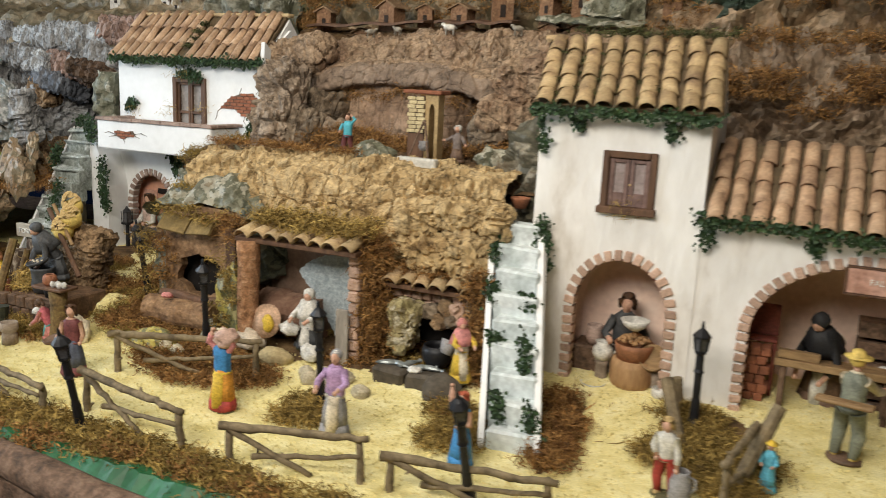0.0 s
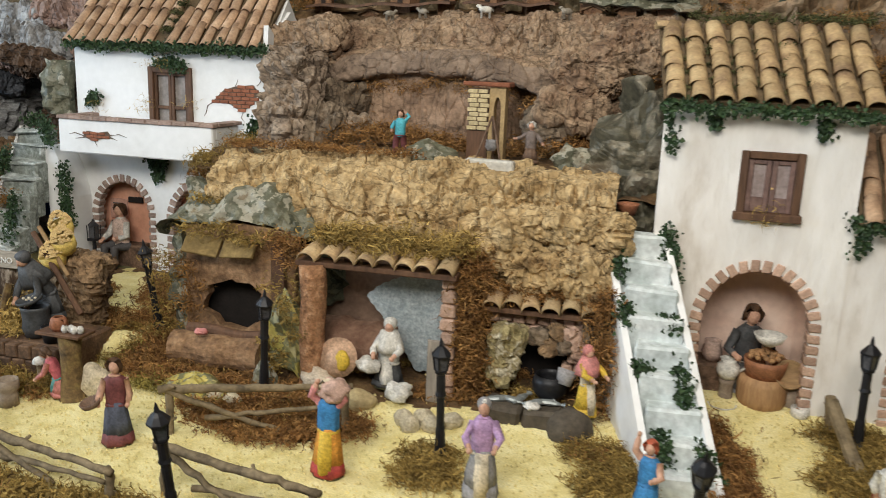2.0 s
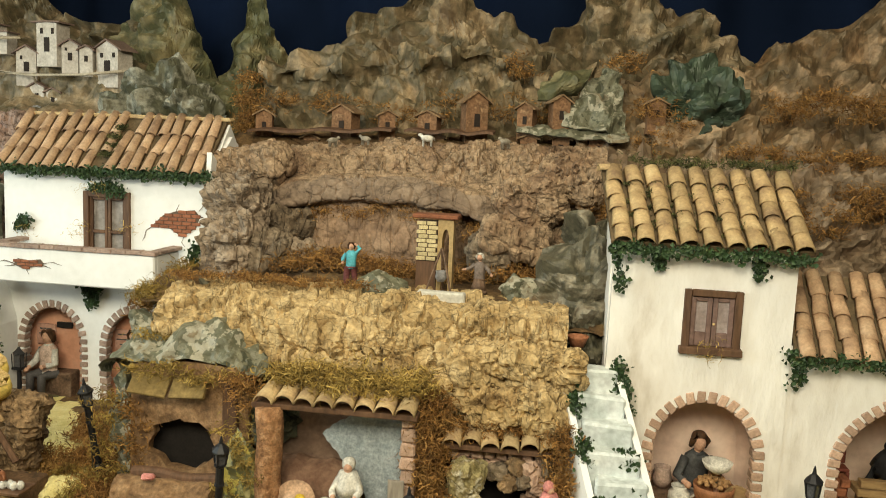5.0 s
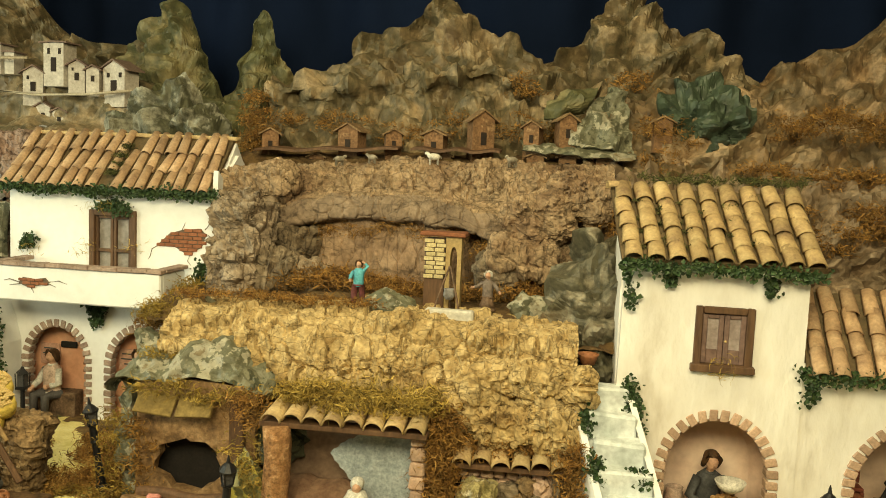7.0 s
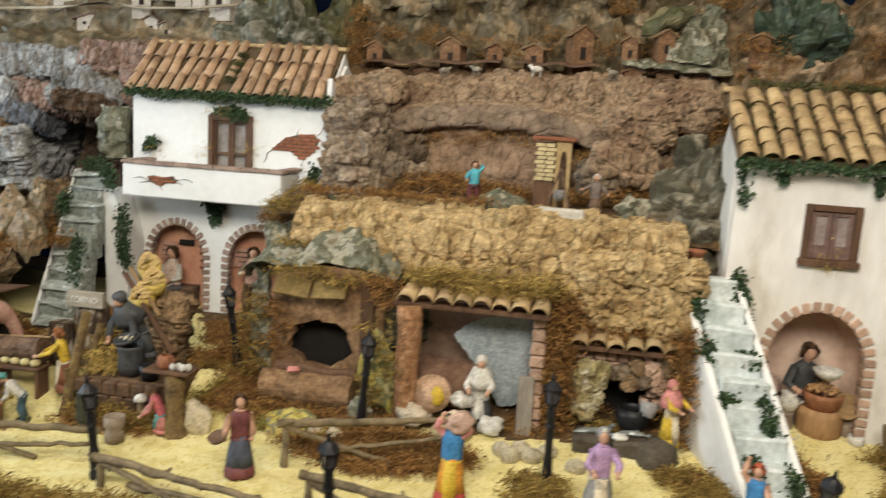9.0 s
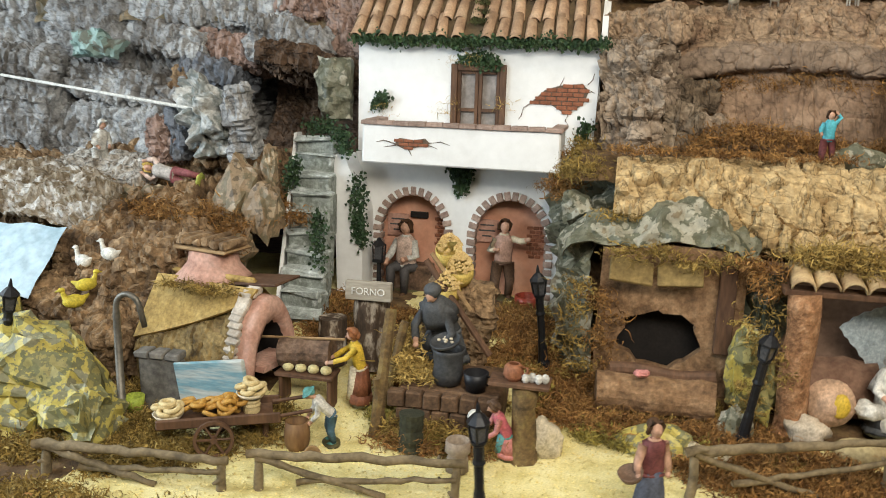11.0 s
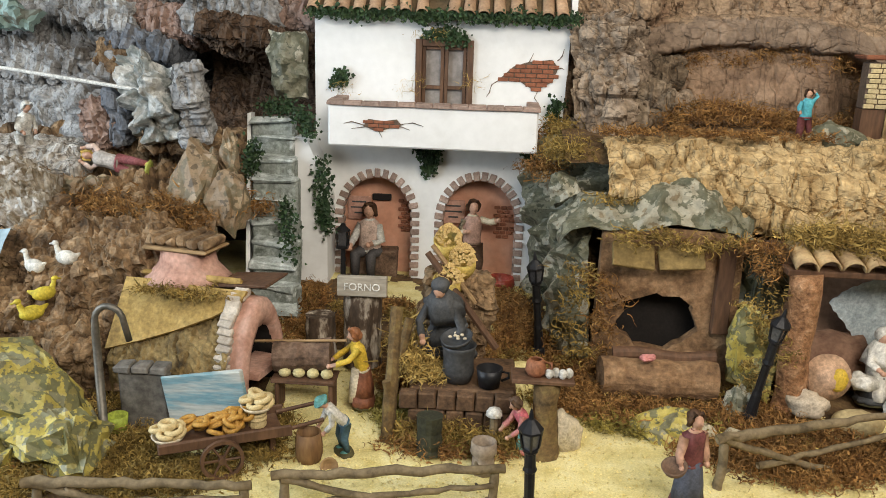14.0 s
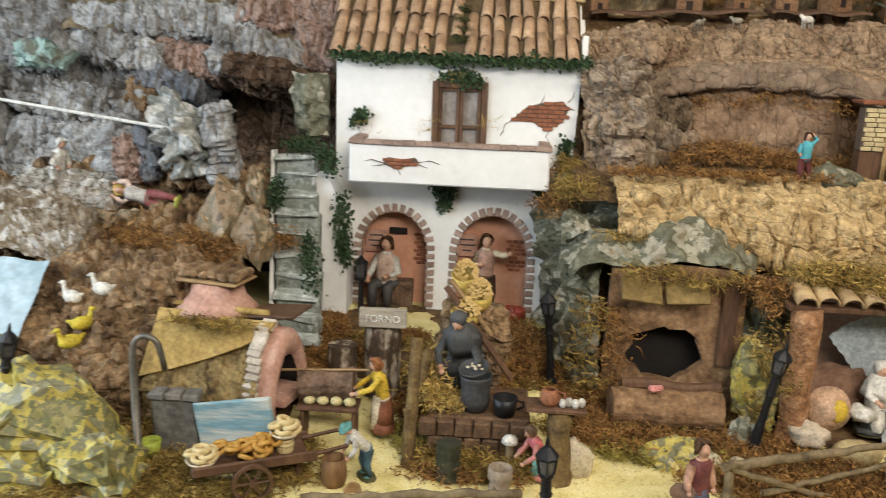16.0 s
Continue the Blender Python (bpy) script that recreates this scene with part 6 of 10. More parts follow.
# hairline cracks running out from the bare patches
CRACK = mat("dark_hairline_crack", [(0.10, 0.07, 0.055), (0.20, 0.15, 0.12)], 60, 0.95, 0, 200)
for y, pts in ((UY, [(-1.305, 0.418), (-1.296, 0.428), (-1.293, 0.441)]), (UY, [(-1.31, 0.40), (-1.297, 0.405), (-1.29, 0.402)]), (UY, [(-1.418, 0.377), (-1.432, 0.368), (-1.436, 0.352), (-1.442, 0.343)]), (UY, [(-1.34, 0.359), (-1.346, 0.345), (-1.338, 0.335)]), (UY, [(-1.36, 0.414), (-1.352, 0.432)]),
               (BY, [(-1.666, 0.294), (-1.69, 0.30), (-1.705, 0.296)]), (BY, [(-1.665, 0.291), (-1.69, 0.287)]), (BY, [(-1.598, 0.298), (-1.575, 0.302), (-1.555, 0.296)]), (BY, [(-1.60, 0.295), (-1.58, 0.288)]), (BY, [(-1.64, 0.286), (-1.632, 0.272)])):
    bm = bmesh.new()
    tube(bm, [(x, y - 0.0004, z) for x, z in pts], [0.0011] * (len(pts) - 1) + [0.0004], 5)
    part("crack", bm, CRACK, house)


# ---------------------------------------------------------------- stairs
def staircase(name, foot, top, width, steps, step_mat, wall_mat, wall, label, left=True, right=True, rise=0.02, jit=0.0028, tread_mat=None):
    """Solid steps from foot to top (the middle of the lowest and the highest step), with low side walls."""
    st = thing(name, label, "stairs")
    foot, top = Vector(foot), Vector(top)
    for i in range(steps):
        t0, t1 = i / steps, (i + 1) / steps
        a, b = foot.lerp(top, t0), foot.lerp(top, t1)
        bm = bmesh.new()
        rbox(bm, (a.x - width / 2, a.y, foot.z - 0.03 if i < 2 else a.z - 0.06), (a.x + width / 2, b.y + 0.012, b.z), 0.004, jit=jit)
        step = part("step", bm, step_mat, st)
        if tread_mat:
            bm = bmesh.new()
            rbox(bm, (a.x - width / 2 + 0.002, a.y - 0.006, b.z - 0.006), (a.x + width / 2 - 0.002, b.y + 0.004, b.z + 0.003), 0.0025, jit=0.006)
            part("tread", bm, tread_mat, step)
    for s, on in ((-1, left), (1, right)):
        if not on:
            continue
        bm = bmesh.new()
        vs = [(foot.x, foot.y - 0.006, foot.z - 0.03), (foot.x, foot.y - 0.006, foot.z + rise), (top.x, top.y, top.z + rise * 0.6), (top.x, top.y + 0.025, top.z + rise * 0.6), (top.x, top.y + 0.025, foot.z - 0.03)]
        a = [bm.verts.new((x + s * (width / 2 + 0.0005), y, z)) for x, y, z in vs]
        b = [bm.verts.new((x + s * (width / 2 + wall), y, z)) for x, y, z in vs]
        bm.faces.new(a)
        bm.faces.new(b[::-1])
        for i in range(5):
            bm.faces.new((a[i], a[(i + 1) % 5], b[(i + 1) % 5], b[i]))
        bmesh.ops.recalc_face_normals(bm, faces=bm.faces[:])
        part("side_wall", bm, wall_mat, st)
    return st


staircase("stairs", (-0.33, 1.325, -0.1), (-0.437, 1.60, 0.225), 0.082, 9, STEP_BLUE, WHITE, 0.011, "narrow pale blue outdoor stairs with white side walls")
staircase("stairs", (-1.797, 1.64, -0.05), (-1.862, 1.90, 0.29), 0.084, 10, STEP_GREY, WHITE, 0.008, "narrow grey-green stone stairs beside the white house", right=False, rise=0.014, jit=0.0048, tread_mat=mat("pale_stone_tread", [(0.20, 0.22, 0.20), (0.44, 0.48, 0.46), (0.68, 0.72, 0.71)], 45, 0.75, 0.7, 80, dist=0.004, mid=0.3))
bm = bmesh.new()
slab(bm, [(-1.80, -0.06), (-1.745, -0.06), (-1.745, 0.14), (-1.76, 0.2), (-1.786, 0.26), (-1.81, 0.26)], 1.86, HY - 0.001)
solid("stair_wall", bm, WHITE, "white plaster wall between the stairs and the house", "wall", kind="structure")

# ---------------------------------------------------------------- small things: helpers
def ground_z(x, y):
    return height(x, y) - 0.001


def fence(x0, y0, x1, y1, top=0.055, cross=True, low=True, lean=0.0, posts=2, over=0.012, group="stick fences"):
    """A rustic fence panel of branches: posts, a top rail, braces."""
    z0, z1 = ground_z(x0, y0), ground_z(x1, y1)
    f = thing("stick_fence", "rustic fence of grey-brown dry branches on the sawdust", "fence", group)
    a, b = Vector((x0, y0, z0)), Vector((x1, y1, z1))
    d = (b - a).normalized()

    def stick(name, p, q, r):
        bm = bmesh.new()
        n = max(4, int((q - p).length / 0.016))
        pts, rad = [], []
        for i in range(n + 1):
            s = p.lerp(q, i / n)
            s += Vector((random.gauss(0, 0.0011), random.gauss(0, 0.0011), random.gauss(0, 0.0011)))
            pts.append(s)
            rad.append(r * (1.1 - 0.25 * i / n) * random.uniform(0.88, 1.16))
        tube(bm, pts, rad, 7)
        # a knot where a twig was cut
        k = random.randrange(1, n)
        side = Vector((random.gauss(0, 1), random.gauss(0, 1), random.gauss(0.4, 1))).normalized()
        tube(bm, [pts[k], pts[k] + side * r * 2.1], [r * 0.6, r * 0.35], 5)
        part(name, bm, STICK, f, smooth=True)
    for i in range(posts):
        p = a.lerp(b, i / max(1, posts - 1))
        stick("post", p - Vector((0, 0, 0.012)), p + Vector((random.uniform(-0.003, 0.003), lean, top)), 0.0062)
    up = Vector((0, -0.004, top))
    stick("top_rail", a - d * over + up, b + d * over + up + Vector((0, 0, random.uniform(-0.004, 0.004))), 0.0062)
    if low:
        stick("low_rail", a + Vector((0, -0.004, top * 0.35)) + d * 0.2 * (b - a).length, b + Vector((0, -0.004, top * 0.62)), 0.0042)
    if cross:
        stick("brace", a + up - Vector((0, 0, 0.004)), b.lerp(a, 0.35) + Vector((0, -0.008, 0.004)), 0.0048)
    return f


def street_lamp(base, top):
    base, top = Vector(base), Vector(top)
    d = top - base
    L = d.length
    lamp = thing("street_lamp", "small black street lamp with a lantern head, standing slightly askew", "lamp", "street lamps", at=base)
    q = Vector((0, 0, 1)).rotation_difference(d)
    lamp.matrix_basis = Matrix.Translation(base) @ q.to_matrix().to_4x4()
    bm = bmesh.new()
    lathe(bm, [(0.0105, -0.012), (0.0105, 0.012), (0.0085, 0.016), (0.0072, 0.05), (0.006, 0.055), (0.0062, L * 0.55), (0.0085, L * 0.57), (0.0068, L * 0.6), (0.0068, L - 0.046), (0.0095, L - 0.043), (0.0095, L - 0.040)], 10)
    part("post", bm, BLACK, lamp)
    head = part("lantern", bmesh.new(), BLACK, lamp)
    bm = bmesh.new()
    lathe(bm, [(0.0085, L - 0.0398), (0.0115, L - 0.017)], 4, caps=True)
    part("pane", bm, mat_pane, head, "milky lantern glass")
    bm = bmesh.new()
    for i in range(4):
        a = math.pi / 2 * i
        c, s = math.cos(a), math.sin(a)
        tube(bm, [(0.0092 * c, 0.0092 * s, L - 0.0398), (0.0122 * c, 0.0122 * s, L - 0.017)], 0.0017, 4)
    part("lantern_frame", bm, BLACK, head)
    bm = bmesh.new()
    lathe(bm, [(0.0145, L - 0.0168), (0.0145, L - 0.014), (0.008, L - 0.006), (0.0035, L - 0.002), (0.0022, L + 0.006), (0.0008, L + 0.011)], 8)
    part("cap", bm, BLACK, head)
    return lamp


mat_pane = mat("lantern_glass", [(0.05, 0.05, 0.055), (0.10, 0.10, 0.105)], 200, 0.15, 0.0, 300)


def figurine(name, label, at, yaw, h, lower, torso, sleeve, cover, legs=None, apron=None, base=None, lean=0.0, arms=None, hat=None, skin=None, hem=None, seated=False, wide=1.0, cap=False, hood=False, group="figurines"):
    """A painted clay figurine, one plain mesh: foot plate, skirt or legs, body, arms and head."""
    skin = skin or SKIN
    mats = [base or paint("olive_foot_plate", (0.09, 0.08, 0.035)), lower, torso, sleeve, skin, cover, apron or lower, hat or cover, hem or lower]
    bm = bmesh.new()
    lathe(bm, [(0.155, 0), (0.16, 0.02), (0.14, 0.035)], 14, sx=wide, sy=0.85, mi=0, jit=0.06)
    if legs:
        for s in (-1, 1):
            a, b, c = Vector((s * 0.065, 0.01, 0.47)), Vector((s * 0.09, -0.03 * legs, 0.25)), Vector((s * 0.085, 0.02, 0.05))
            if seated:
                a, b, c = Vector((s * 0.07, 0.02, 0.3)), Vector((s * 0.09, -0.2, 0.3)), Vector((s * 0.085, -0.2, 0.04))
            tube(bm, [a, b, c], [0.075, 0.062, 0.045], 8, 1)
            ball(bm, c + Vector((0, -0.03, -0.01)), (0.04, 0.075, 0.032), 5, 8, 4)
    else:
        k = 0.62 if seated else 1.0
        prof = [(0.165, 0.03), (0.172, 0.06), (0.155, 0.16 * k)]
        lathe(bm, prof, 32, sx=1.0 * wide, sy=0.85, mi=8, jit=0.015, folds=9, deep=0.07)
        lathe(bm, [(0.154, 0.155 * k), (0.135, 0.3 * k), (0.115, 0.42 * k), (0.095, 0.52 * k)], 32, sx=1.0 * wide, sy=0.85, mi=1, jit=0.015, folds=9, deep=0.065)
        if apron:
            lathe(bm, [(0.13, 0.08), (0.125, 0.25 * k), (0.09, 0.5 * k)], 20, c=(0, -0.045, 0), sx=0.72, sy=0.95, mi=6, jit=0.012, folds=7, deep=0.06)
    hip = 0.3 if seated else 0.47
    m = Matrix.Translation((0, 0, hip)) @ Matrix.Rotation(radians(lean), 4, "X")
    lathe(bm, [(0.09, -0.02), (0.098, 0.06), (0.095, 0.15), (0.105, 0.25), (0.1, 0.31), (0.05, 0.36), (0.036, 0.37)], 24, sx=1.1 * wide, sy=0.8, mi=2, m=m, jit=0.015, folds=6, deep=0.07)
    lathe(bm, [(0.034, 0.35), (0.032, 0.4)], 8, mi=4, m=m)
    ball(bm, (0, -0.016, 0.447), (0.054, 0.058, 0.07), 4, 14, 9, m=m)
    tube(bm, [m @ Vector((0, -0.07, 0.452)), m @ Vector((0, -0.085, 0.436))], [0.011, 0.014], 6, 4)
    k = 1.18 if hood else 1.0
    ball(bm, (0, 0.02, 0.48), (0.07 * k, 0.068 * k, 0.068 * k), 5, 14, 8, m=m)
    if not hood and not hat:
        ball(bm, (0, 0.058, 0.43), (0.05, 0.04, 0.06), 5, 10, 6, m=m)
        for s in (-1, 1):
            tube(bm, [m @ Vector((s * 0.03, -0.03, 0.53)), m @ Vector((s * 0.064, -0.02, 0.48)), m @ Vector((s * 0.062, 0.02, 0.40))], [0.026, 0.03, 0.02], 7, 5)
    # collar, belt and shoulder folds
    lathe(bm, [(0.052, 0.345), (0.062, 0.352), (0.046, 0.368)], 14, sx=1.1, sy=0.85, mi=3, m=m, jit=0.03)
    lathe(bm, [(0.1, 0.0), (0.105, 0.012), (0.098, 0.028)], 18, sx=1.12 * wide, sy=0.84, mi=6 if apron else 8, m=m, jit=0.02)
    if hood:
        lathe(bm, [(0.165, 0.16), (0.15, 0.24), (0.125, 0.31), (0.085, 0.4)], 28, sx=1.1, mi=5, m=m, jit=0.015, folds=7, deep=0.09)
    if cap:
        ball(bm, (0, 0.012, 0.5), (0.055, 0.055, 0.045), 7, 10, 6, m=m)
    elif hat:
        lathe(bm, [(0.115, 0.495), (0.11, 0.502), (0.062, 0.51), (0.056, 0.55), (0.03, 0.565)], 14, mi=7, m=m, jit=0.03)
    arms = arms or (((-0.15, -0.06, 0.14), (-0.09, -0.17, 0.1)), ((0.15, -0.06, 0.14), (0.09, -0.17, 0.1)))
    for s, (e, w) in zip((-1, 1), arms):
        sh = m @ Vector((s * 0.1, 0, 0.3))
        e, w = m @ Vector(e), m @ Vector(w)
        tube(bm, [sh, e, e.lerp(w, 0.6)], [0.046, 0.04, 0.036], 8, 3)
        tube(bm, [e.lerp(w, 0.6), w], [0.026, 0.022], 7, 4)
        ball(bm, w, 0.03, 4, 8, 4)
    # hand-modelled unevenness
    o = Vector((at[0] * 9, at[1] * 9, h * 50))
    for v in bm.verts:
        v.co += noise.noise_vector(v.co * 9 + o) * 0.012 + noise.noise_vector(v.co * 22 + o) * 0.005
    bmesh.ops.scale(bm, vec=(h, h, h), verts=bm.verts[:])
    return solid(name, bm, mats, label, "figurine", group, smooth=True, at=at, yaw=yaw)


def pot(name, at, prof, material, label, category="pot", seg=16, group="", handle=False, tilt=0.0, inner=True):
    """A turned vessel with wall thickness; prof: outer (r, z) from the foot up."""
    bm = bmesh.new()
    full = list(prof)
    if inner:
        full += [(max(0.001, r - 0.002), z) for r, z in prof[::-1][:-1]] + [(0.001, prof[0][1] + 0.003)]
    lathe(bm, full, seg)
    if handle:
        r = max(p[0] for p in prof)
        zt, zb = prof[-1][1] * 0.9, prof[-1][1] * 0.4
        tube(bm, [(r * 0.8, 0, zt), (r * 1.45, 0, zt), (r * 1.5, 0, (zt + zb) / 2), (r * 0.95, 0, zb)], 0.0022, 6)
    ob = solid(name, bm, material, label, category, group, smooth=True)
    ob.matrix_basis = pose(*at, tilt, 0, random.uniform(-40, 40))
    return ob


def bread(name, at, r, t, material, label, group, tilt=(0, 0)):
    if (r, t) not in BREAD:
        bm = bmesh.new()
        n, k = 12, 6
        v = [[bm.verts.new(((r + t * math.cos(b)) * math.cos(a), (r + t * math.cos(b)) * math.sin(a), t * math.sin(b))) for b in [2 * math.pi * j / k for j in range(k)]] for a in [2 * math.pi * i / n for i in range(n)]]
        for i in range(n):
            for j in range(k):
                bm.faces.new((v[i][j], v[(i + 1) % n][j], v[(i + 1) % n][(j + 1) % k], v[i][(j + 1) % k]))
        BREAD[(r, t)] = finish("bread_ring", bm, material, True)
    ob = new(name, BREAD[(r, t)])
    ob.matrix_basis = pose(*at, tilt[0], tilt[1], random.uniform(0, 360))
    return tagged(ob, label, "bread", group)


BREAD = {}


def log(name, p, q, r, material, label, category="log", seg=14, group=""):
    p, q = Vector(p), Vector(q)
    bm = bmesh.new()
    n = 7
    tube(bm, [p.lerp(q, i / n) for i in range(n + 1)], [r * random.uniform(0.93, 1.07) for _ in range(n + 1)], seg, jit=0.05)
    return solid(name, bm, material, label, category, group)


def plank(bm, lo, hi, m=None):
    rbox(bm, lo, hi, 0.0012, jit=0.0008, m=m)


def sack(name, at, r, material, label, category="sack", squash=0.8):
    """A soft crumpled bundle of cloth."""
    verts, faces = [], []
    seg, rows = 22, 12
    o = Vector((at[0] * 40, at[1] * 40, r * 90))
    for j in range(rows + 1):
        a = math.pi * j / rows
        for i in range(seg):
            b = 2 * math.pi * i / seg
            d = Vector((math.sin(a) * math.cos(b), math.sin(a) * math.sin(b), math.cos(a)))
            k = 1 + 0.42 * noise.noise(d * 1.7 + o) + 0.16 * abs(noise.noise(d * 4 + o)) + 0.1 * noise.noise(d * 9 + o)
            verts.append((d.x * r * k, d.y * r * 0.85 * k, max(-0.02 * r, r * squash * 0.8 + d.z * r * squash * k)))
    for j in range(rows):
        for i in range(seg):
            a, b = j * seg + i, j * seg + (i + 1) % seg
            faces.append((a, a + seg, b + seg, b))
    me = bpy.data.meshes.new(name)
    me.from_pydata(verts, [], faces)
    me.materials.append(material)
    me.polygons.foreach_set("use_smooth", [True] * len(faces))
    ob = new(name, me)
    ob.matrix_basis = pose(*at)
    return tagged(ob, label, category)


# ---------------------------------------------------------------- fences and lamps
fence(-1.66, 1.165, -1.405, 1.205, 0.052)
fence(-1.95, 1.13, -1.705, 1.15, 0.046)
fence(-1.34, 1.125, -1.07, 1.076, 0.05)
fence(-1.012, 1.118, -0.782, 1.087, 0.072)
fence(-0.68, 1.078, -0.487, 1.132, 0.066)
fence(-0.438, 1.13, -0.22, 1.18, 0.055)
fence(-1.108, 1.275, -0.85, 1.362, 0.077, posts=2)
fence(0.02, 1.40, -0.005, 1.27, 0.09, cross=False)
for base, top in (((-0.96, 1.06, -0.1), (-0.953, 1.02, 0.072)), ((-1.026, 1.432, -0.075), (-1.008, 1.402, 0.104)), ((-0.685, 1.332, -0.096), (-0.687, 1.32, 0.088)),
                  ((-0.33, 1.165, -0.1), (-0.33, 1.105, 0.074)), ((-0.077, 1.512, -0.07), (-0.079, 1.511, 0.105)), ((-1.362, 1.15, -0.1), (-1.368, 1.136, 0.06)),
                  ((-1.33, 1.585, -0.05), (-1.348, 1.57, 0.122)), ((-2.152, 1.30, -0.03), (-2.128, 1.30, 0.10))):
    street_lamp(base, top)
# thick sticks leaning by the tower
log("leaning_branch", (-0.075, 1.42, -0.1), (-0.125, 1.50, 0.012), 0.011, STICK, "thick dry branch leaning beside the low house", "branch", 8)
log("leaning_branch", (-0.105, 1.55, -0.08), (-0.115, 1.55, 0.0), 0.008, STICK, "short dry branch standing at the pier", "branch", 8)
log("leaning_branch", (0.0, 1.36, -0.1), (0.05, 1.42, 0.03), 0.011, STICK, "thick dry branch leaning over the moss", "branch", 8)

# ---------------------------------------------------------------- figurines
W = paint("white_cloth", (0.62, 0.6, 0.55))
OFFW = paint("cream_cloth", (0.6, 0.52, 0.38))
LILAC = paint("lilac_cloth", (0.42, 0.27, 0.45))
GREY = paint("grey_cloth", (0.28, 0.27, 0.27))
DGREY = paint("dark_grey_cloth", (0.07, 0.072, 0.075))
BLUE = paint("blue_cloth", (0.05, 0.22, 0.48))
SKY = paint("light_blue_cloth", (0.12, 0.42, 0.55))
RED = paint("red_cloth", (0.36, 0.05, 0.04))
MAROON = paint("maroon_cloth", (0.16, 0.05, 0.05))
YELLOW = paint("yellow_cloth", (0.62, 0.42, 0.05))
ORANGE = paint("orange_cloth", (0.6, 0.27, 0.04))
TEAL = paint("teal_cloth", (0.1, 0.28, 0.26))
PINK = paint("pink_cloth", (0.55, 0.22, 0.2))
BROWN = paint("brown_cloth", (0.14, 0.085, 0.055))
NAVYC = paint("slate_cloth", (0.075, 0.085, 0.12))
STRAWP = paint("straw_yellow", (0.62, 0.45, 0.12))
G = ground_z
UPA = (((-0.17, -0.03, 0.36), (-0.1, -0.04, 0.52)), ((0.17, -0.03, 0.36), (0.1, -0.04, 0.52)))
OUT = (((-0.16, -0.12, 0.2), (-0.12, -0.3, 0.16)), ((0.16, -0.12, 0.2), (0.1, -0.3, 0.16)))
figurine("woman_figurine", "clay woman figurine in a dark slate dress holding a bowl", (-1.162, 1.222, G(-1.162, 1.222)), 25, 0.136, NAVYC, MAROON, SKIN, HAIR, hem=MAROON, arms=(((-0.16, -0.02, 0.14), (-0.17, -0.1, 0.04)), ((0.15, 0, 0.13), (0.12, -0.06, 0.02))))
pot("bowl", (-1.186, 1.2, G(-1.18, 1.2) + 0.066), [(0.004, 0), (0.013, 0.004), (0.016, 0.012)], BROWN, "small brown bowl held at the hip", "bowl", tilt=20)
figurine("woman_figurine", "clay woman figurine with blue bodice, yellow and red skirt", (-0.828, 1.242, G(-0.828, 1.242)), 0, 0.146, ORANGE, BLUE, PINK, OFFW, apron=YELLOW, hem=RED, arms=UPA)
sack("head_cloth", (-0.82, 1.244, G(-0.828, 1.242) + 0.118), 0.022, paint("pink_bundle", (0.5, 0.33, 0.26)), "pinkish cloth heap carried on the woman's head", "cloth")
figurine("woman_figurine", "clay woman figurine in lilac shawl and white cap", (-0.606, 1.25, G(-0.606, 1.25)), 12, 0.146, GREY, LILAC, LILAC, GREY, apron=OFFW, hat=W, cap=True, arms=OUT)
figurine("girl_figurine", "clay girl figurine in a blue dress, arms raised", (-0.384, 1.256, G(-0.384, 1.256)), -20, 0.12, BLUE, BLUE, SKIN, paint("red_hair", (0.42, 0.1, 0.05)), arms=(((-0.15, -0.05, 0.4), (-0.1, -0.1, 0.62)), ((0.16, -0.06, 0.16), (0.1, -0.2, 0.16))))
figurine("boy_figurine", "clay boy figurine in white shirt and red trousers", (-0.087, 1.306, G(-0.087, 1.306)), -10, 0.124, RED, W, W, paint("fair_hair", (0.4, 0.28, 0.12)), legs=1, lean=12, arms=(((-0.15, -0.02, 0.15), (-0.1, -0.08, 0.02)), ((0.15, -0.06, 0.12), (0.16, -0.14, -0.04))))
pot("milk_churn", (-0.064, 1.296, G(-0.064, 1.296)), [(0.014, 0), (0.016, 0.008), (0.016, 0.034), (0.011, 0.044), (0.012, 0.05)], GREY, "grey metal churn beside the boy", "churn", handle=True)
figurine("child_figurine", "small clay child figurine in sky blue with yellow hat", (0.046, 1.388, G(0.046, 1.388)), -15, 0.078, SKY, SKY, SKY, YELLOW, hat=YELLOW)
figurine("man_figurine", "clay man figurine in grey-green work clothes carrying a tray", (0.148, 1.512, G(0.148, 1.512)), 150, 0.172, paint("grey_green_cloth", (0.2, 0.21, 0.16)), paint("grey_green_cloth", (0.2, 0.21, 0.16)), OFFW, STRAWP, legs=1, hat=STRAWP, base=BROWN, arms=OUT)
bm = bmesh.new()
rbox(bm, (-0.04, -0.012, 0), (0.04, 0.012, 0.006), 0.002)
solid("tray", bm, WOOD_LIGHT, "pale wooden tray carried by the man", "tray", at=(0.135, 1.472, G(0.148, 1.5) + 0.104), yaw=-10)
figurine("man_figurine", "clay man figurine in blue trousers bending over a barrel", (-1.612, 1.31, G(-1.612, 1.31)), -60, 0.1, paint("blue_trousers", (0.06, 0.12, 0.17)), W, W, TEAL, legs=1, hat=TEAL, lean=42, wide=1.3, arms=OUT)
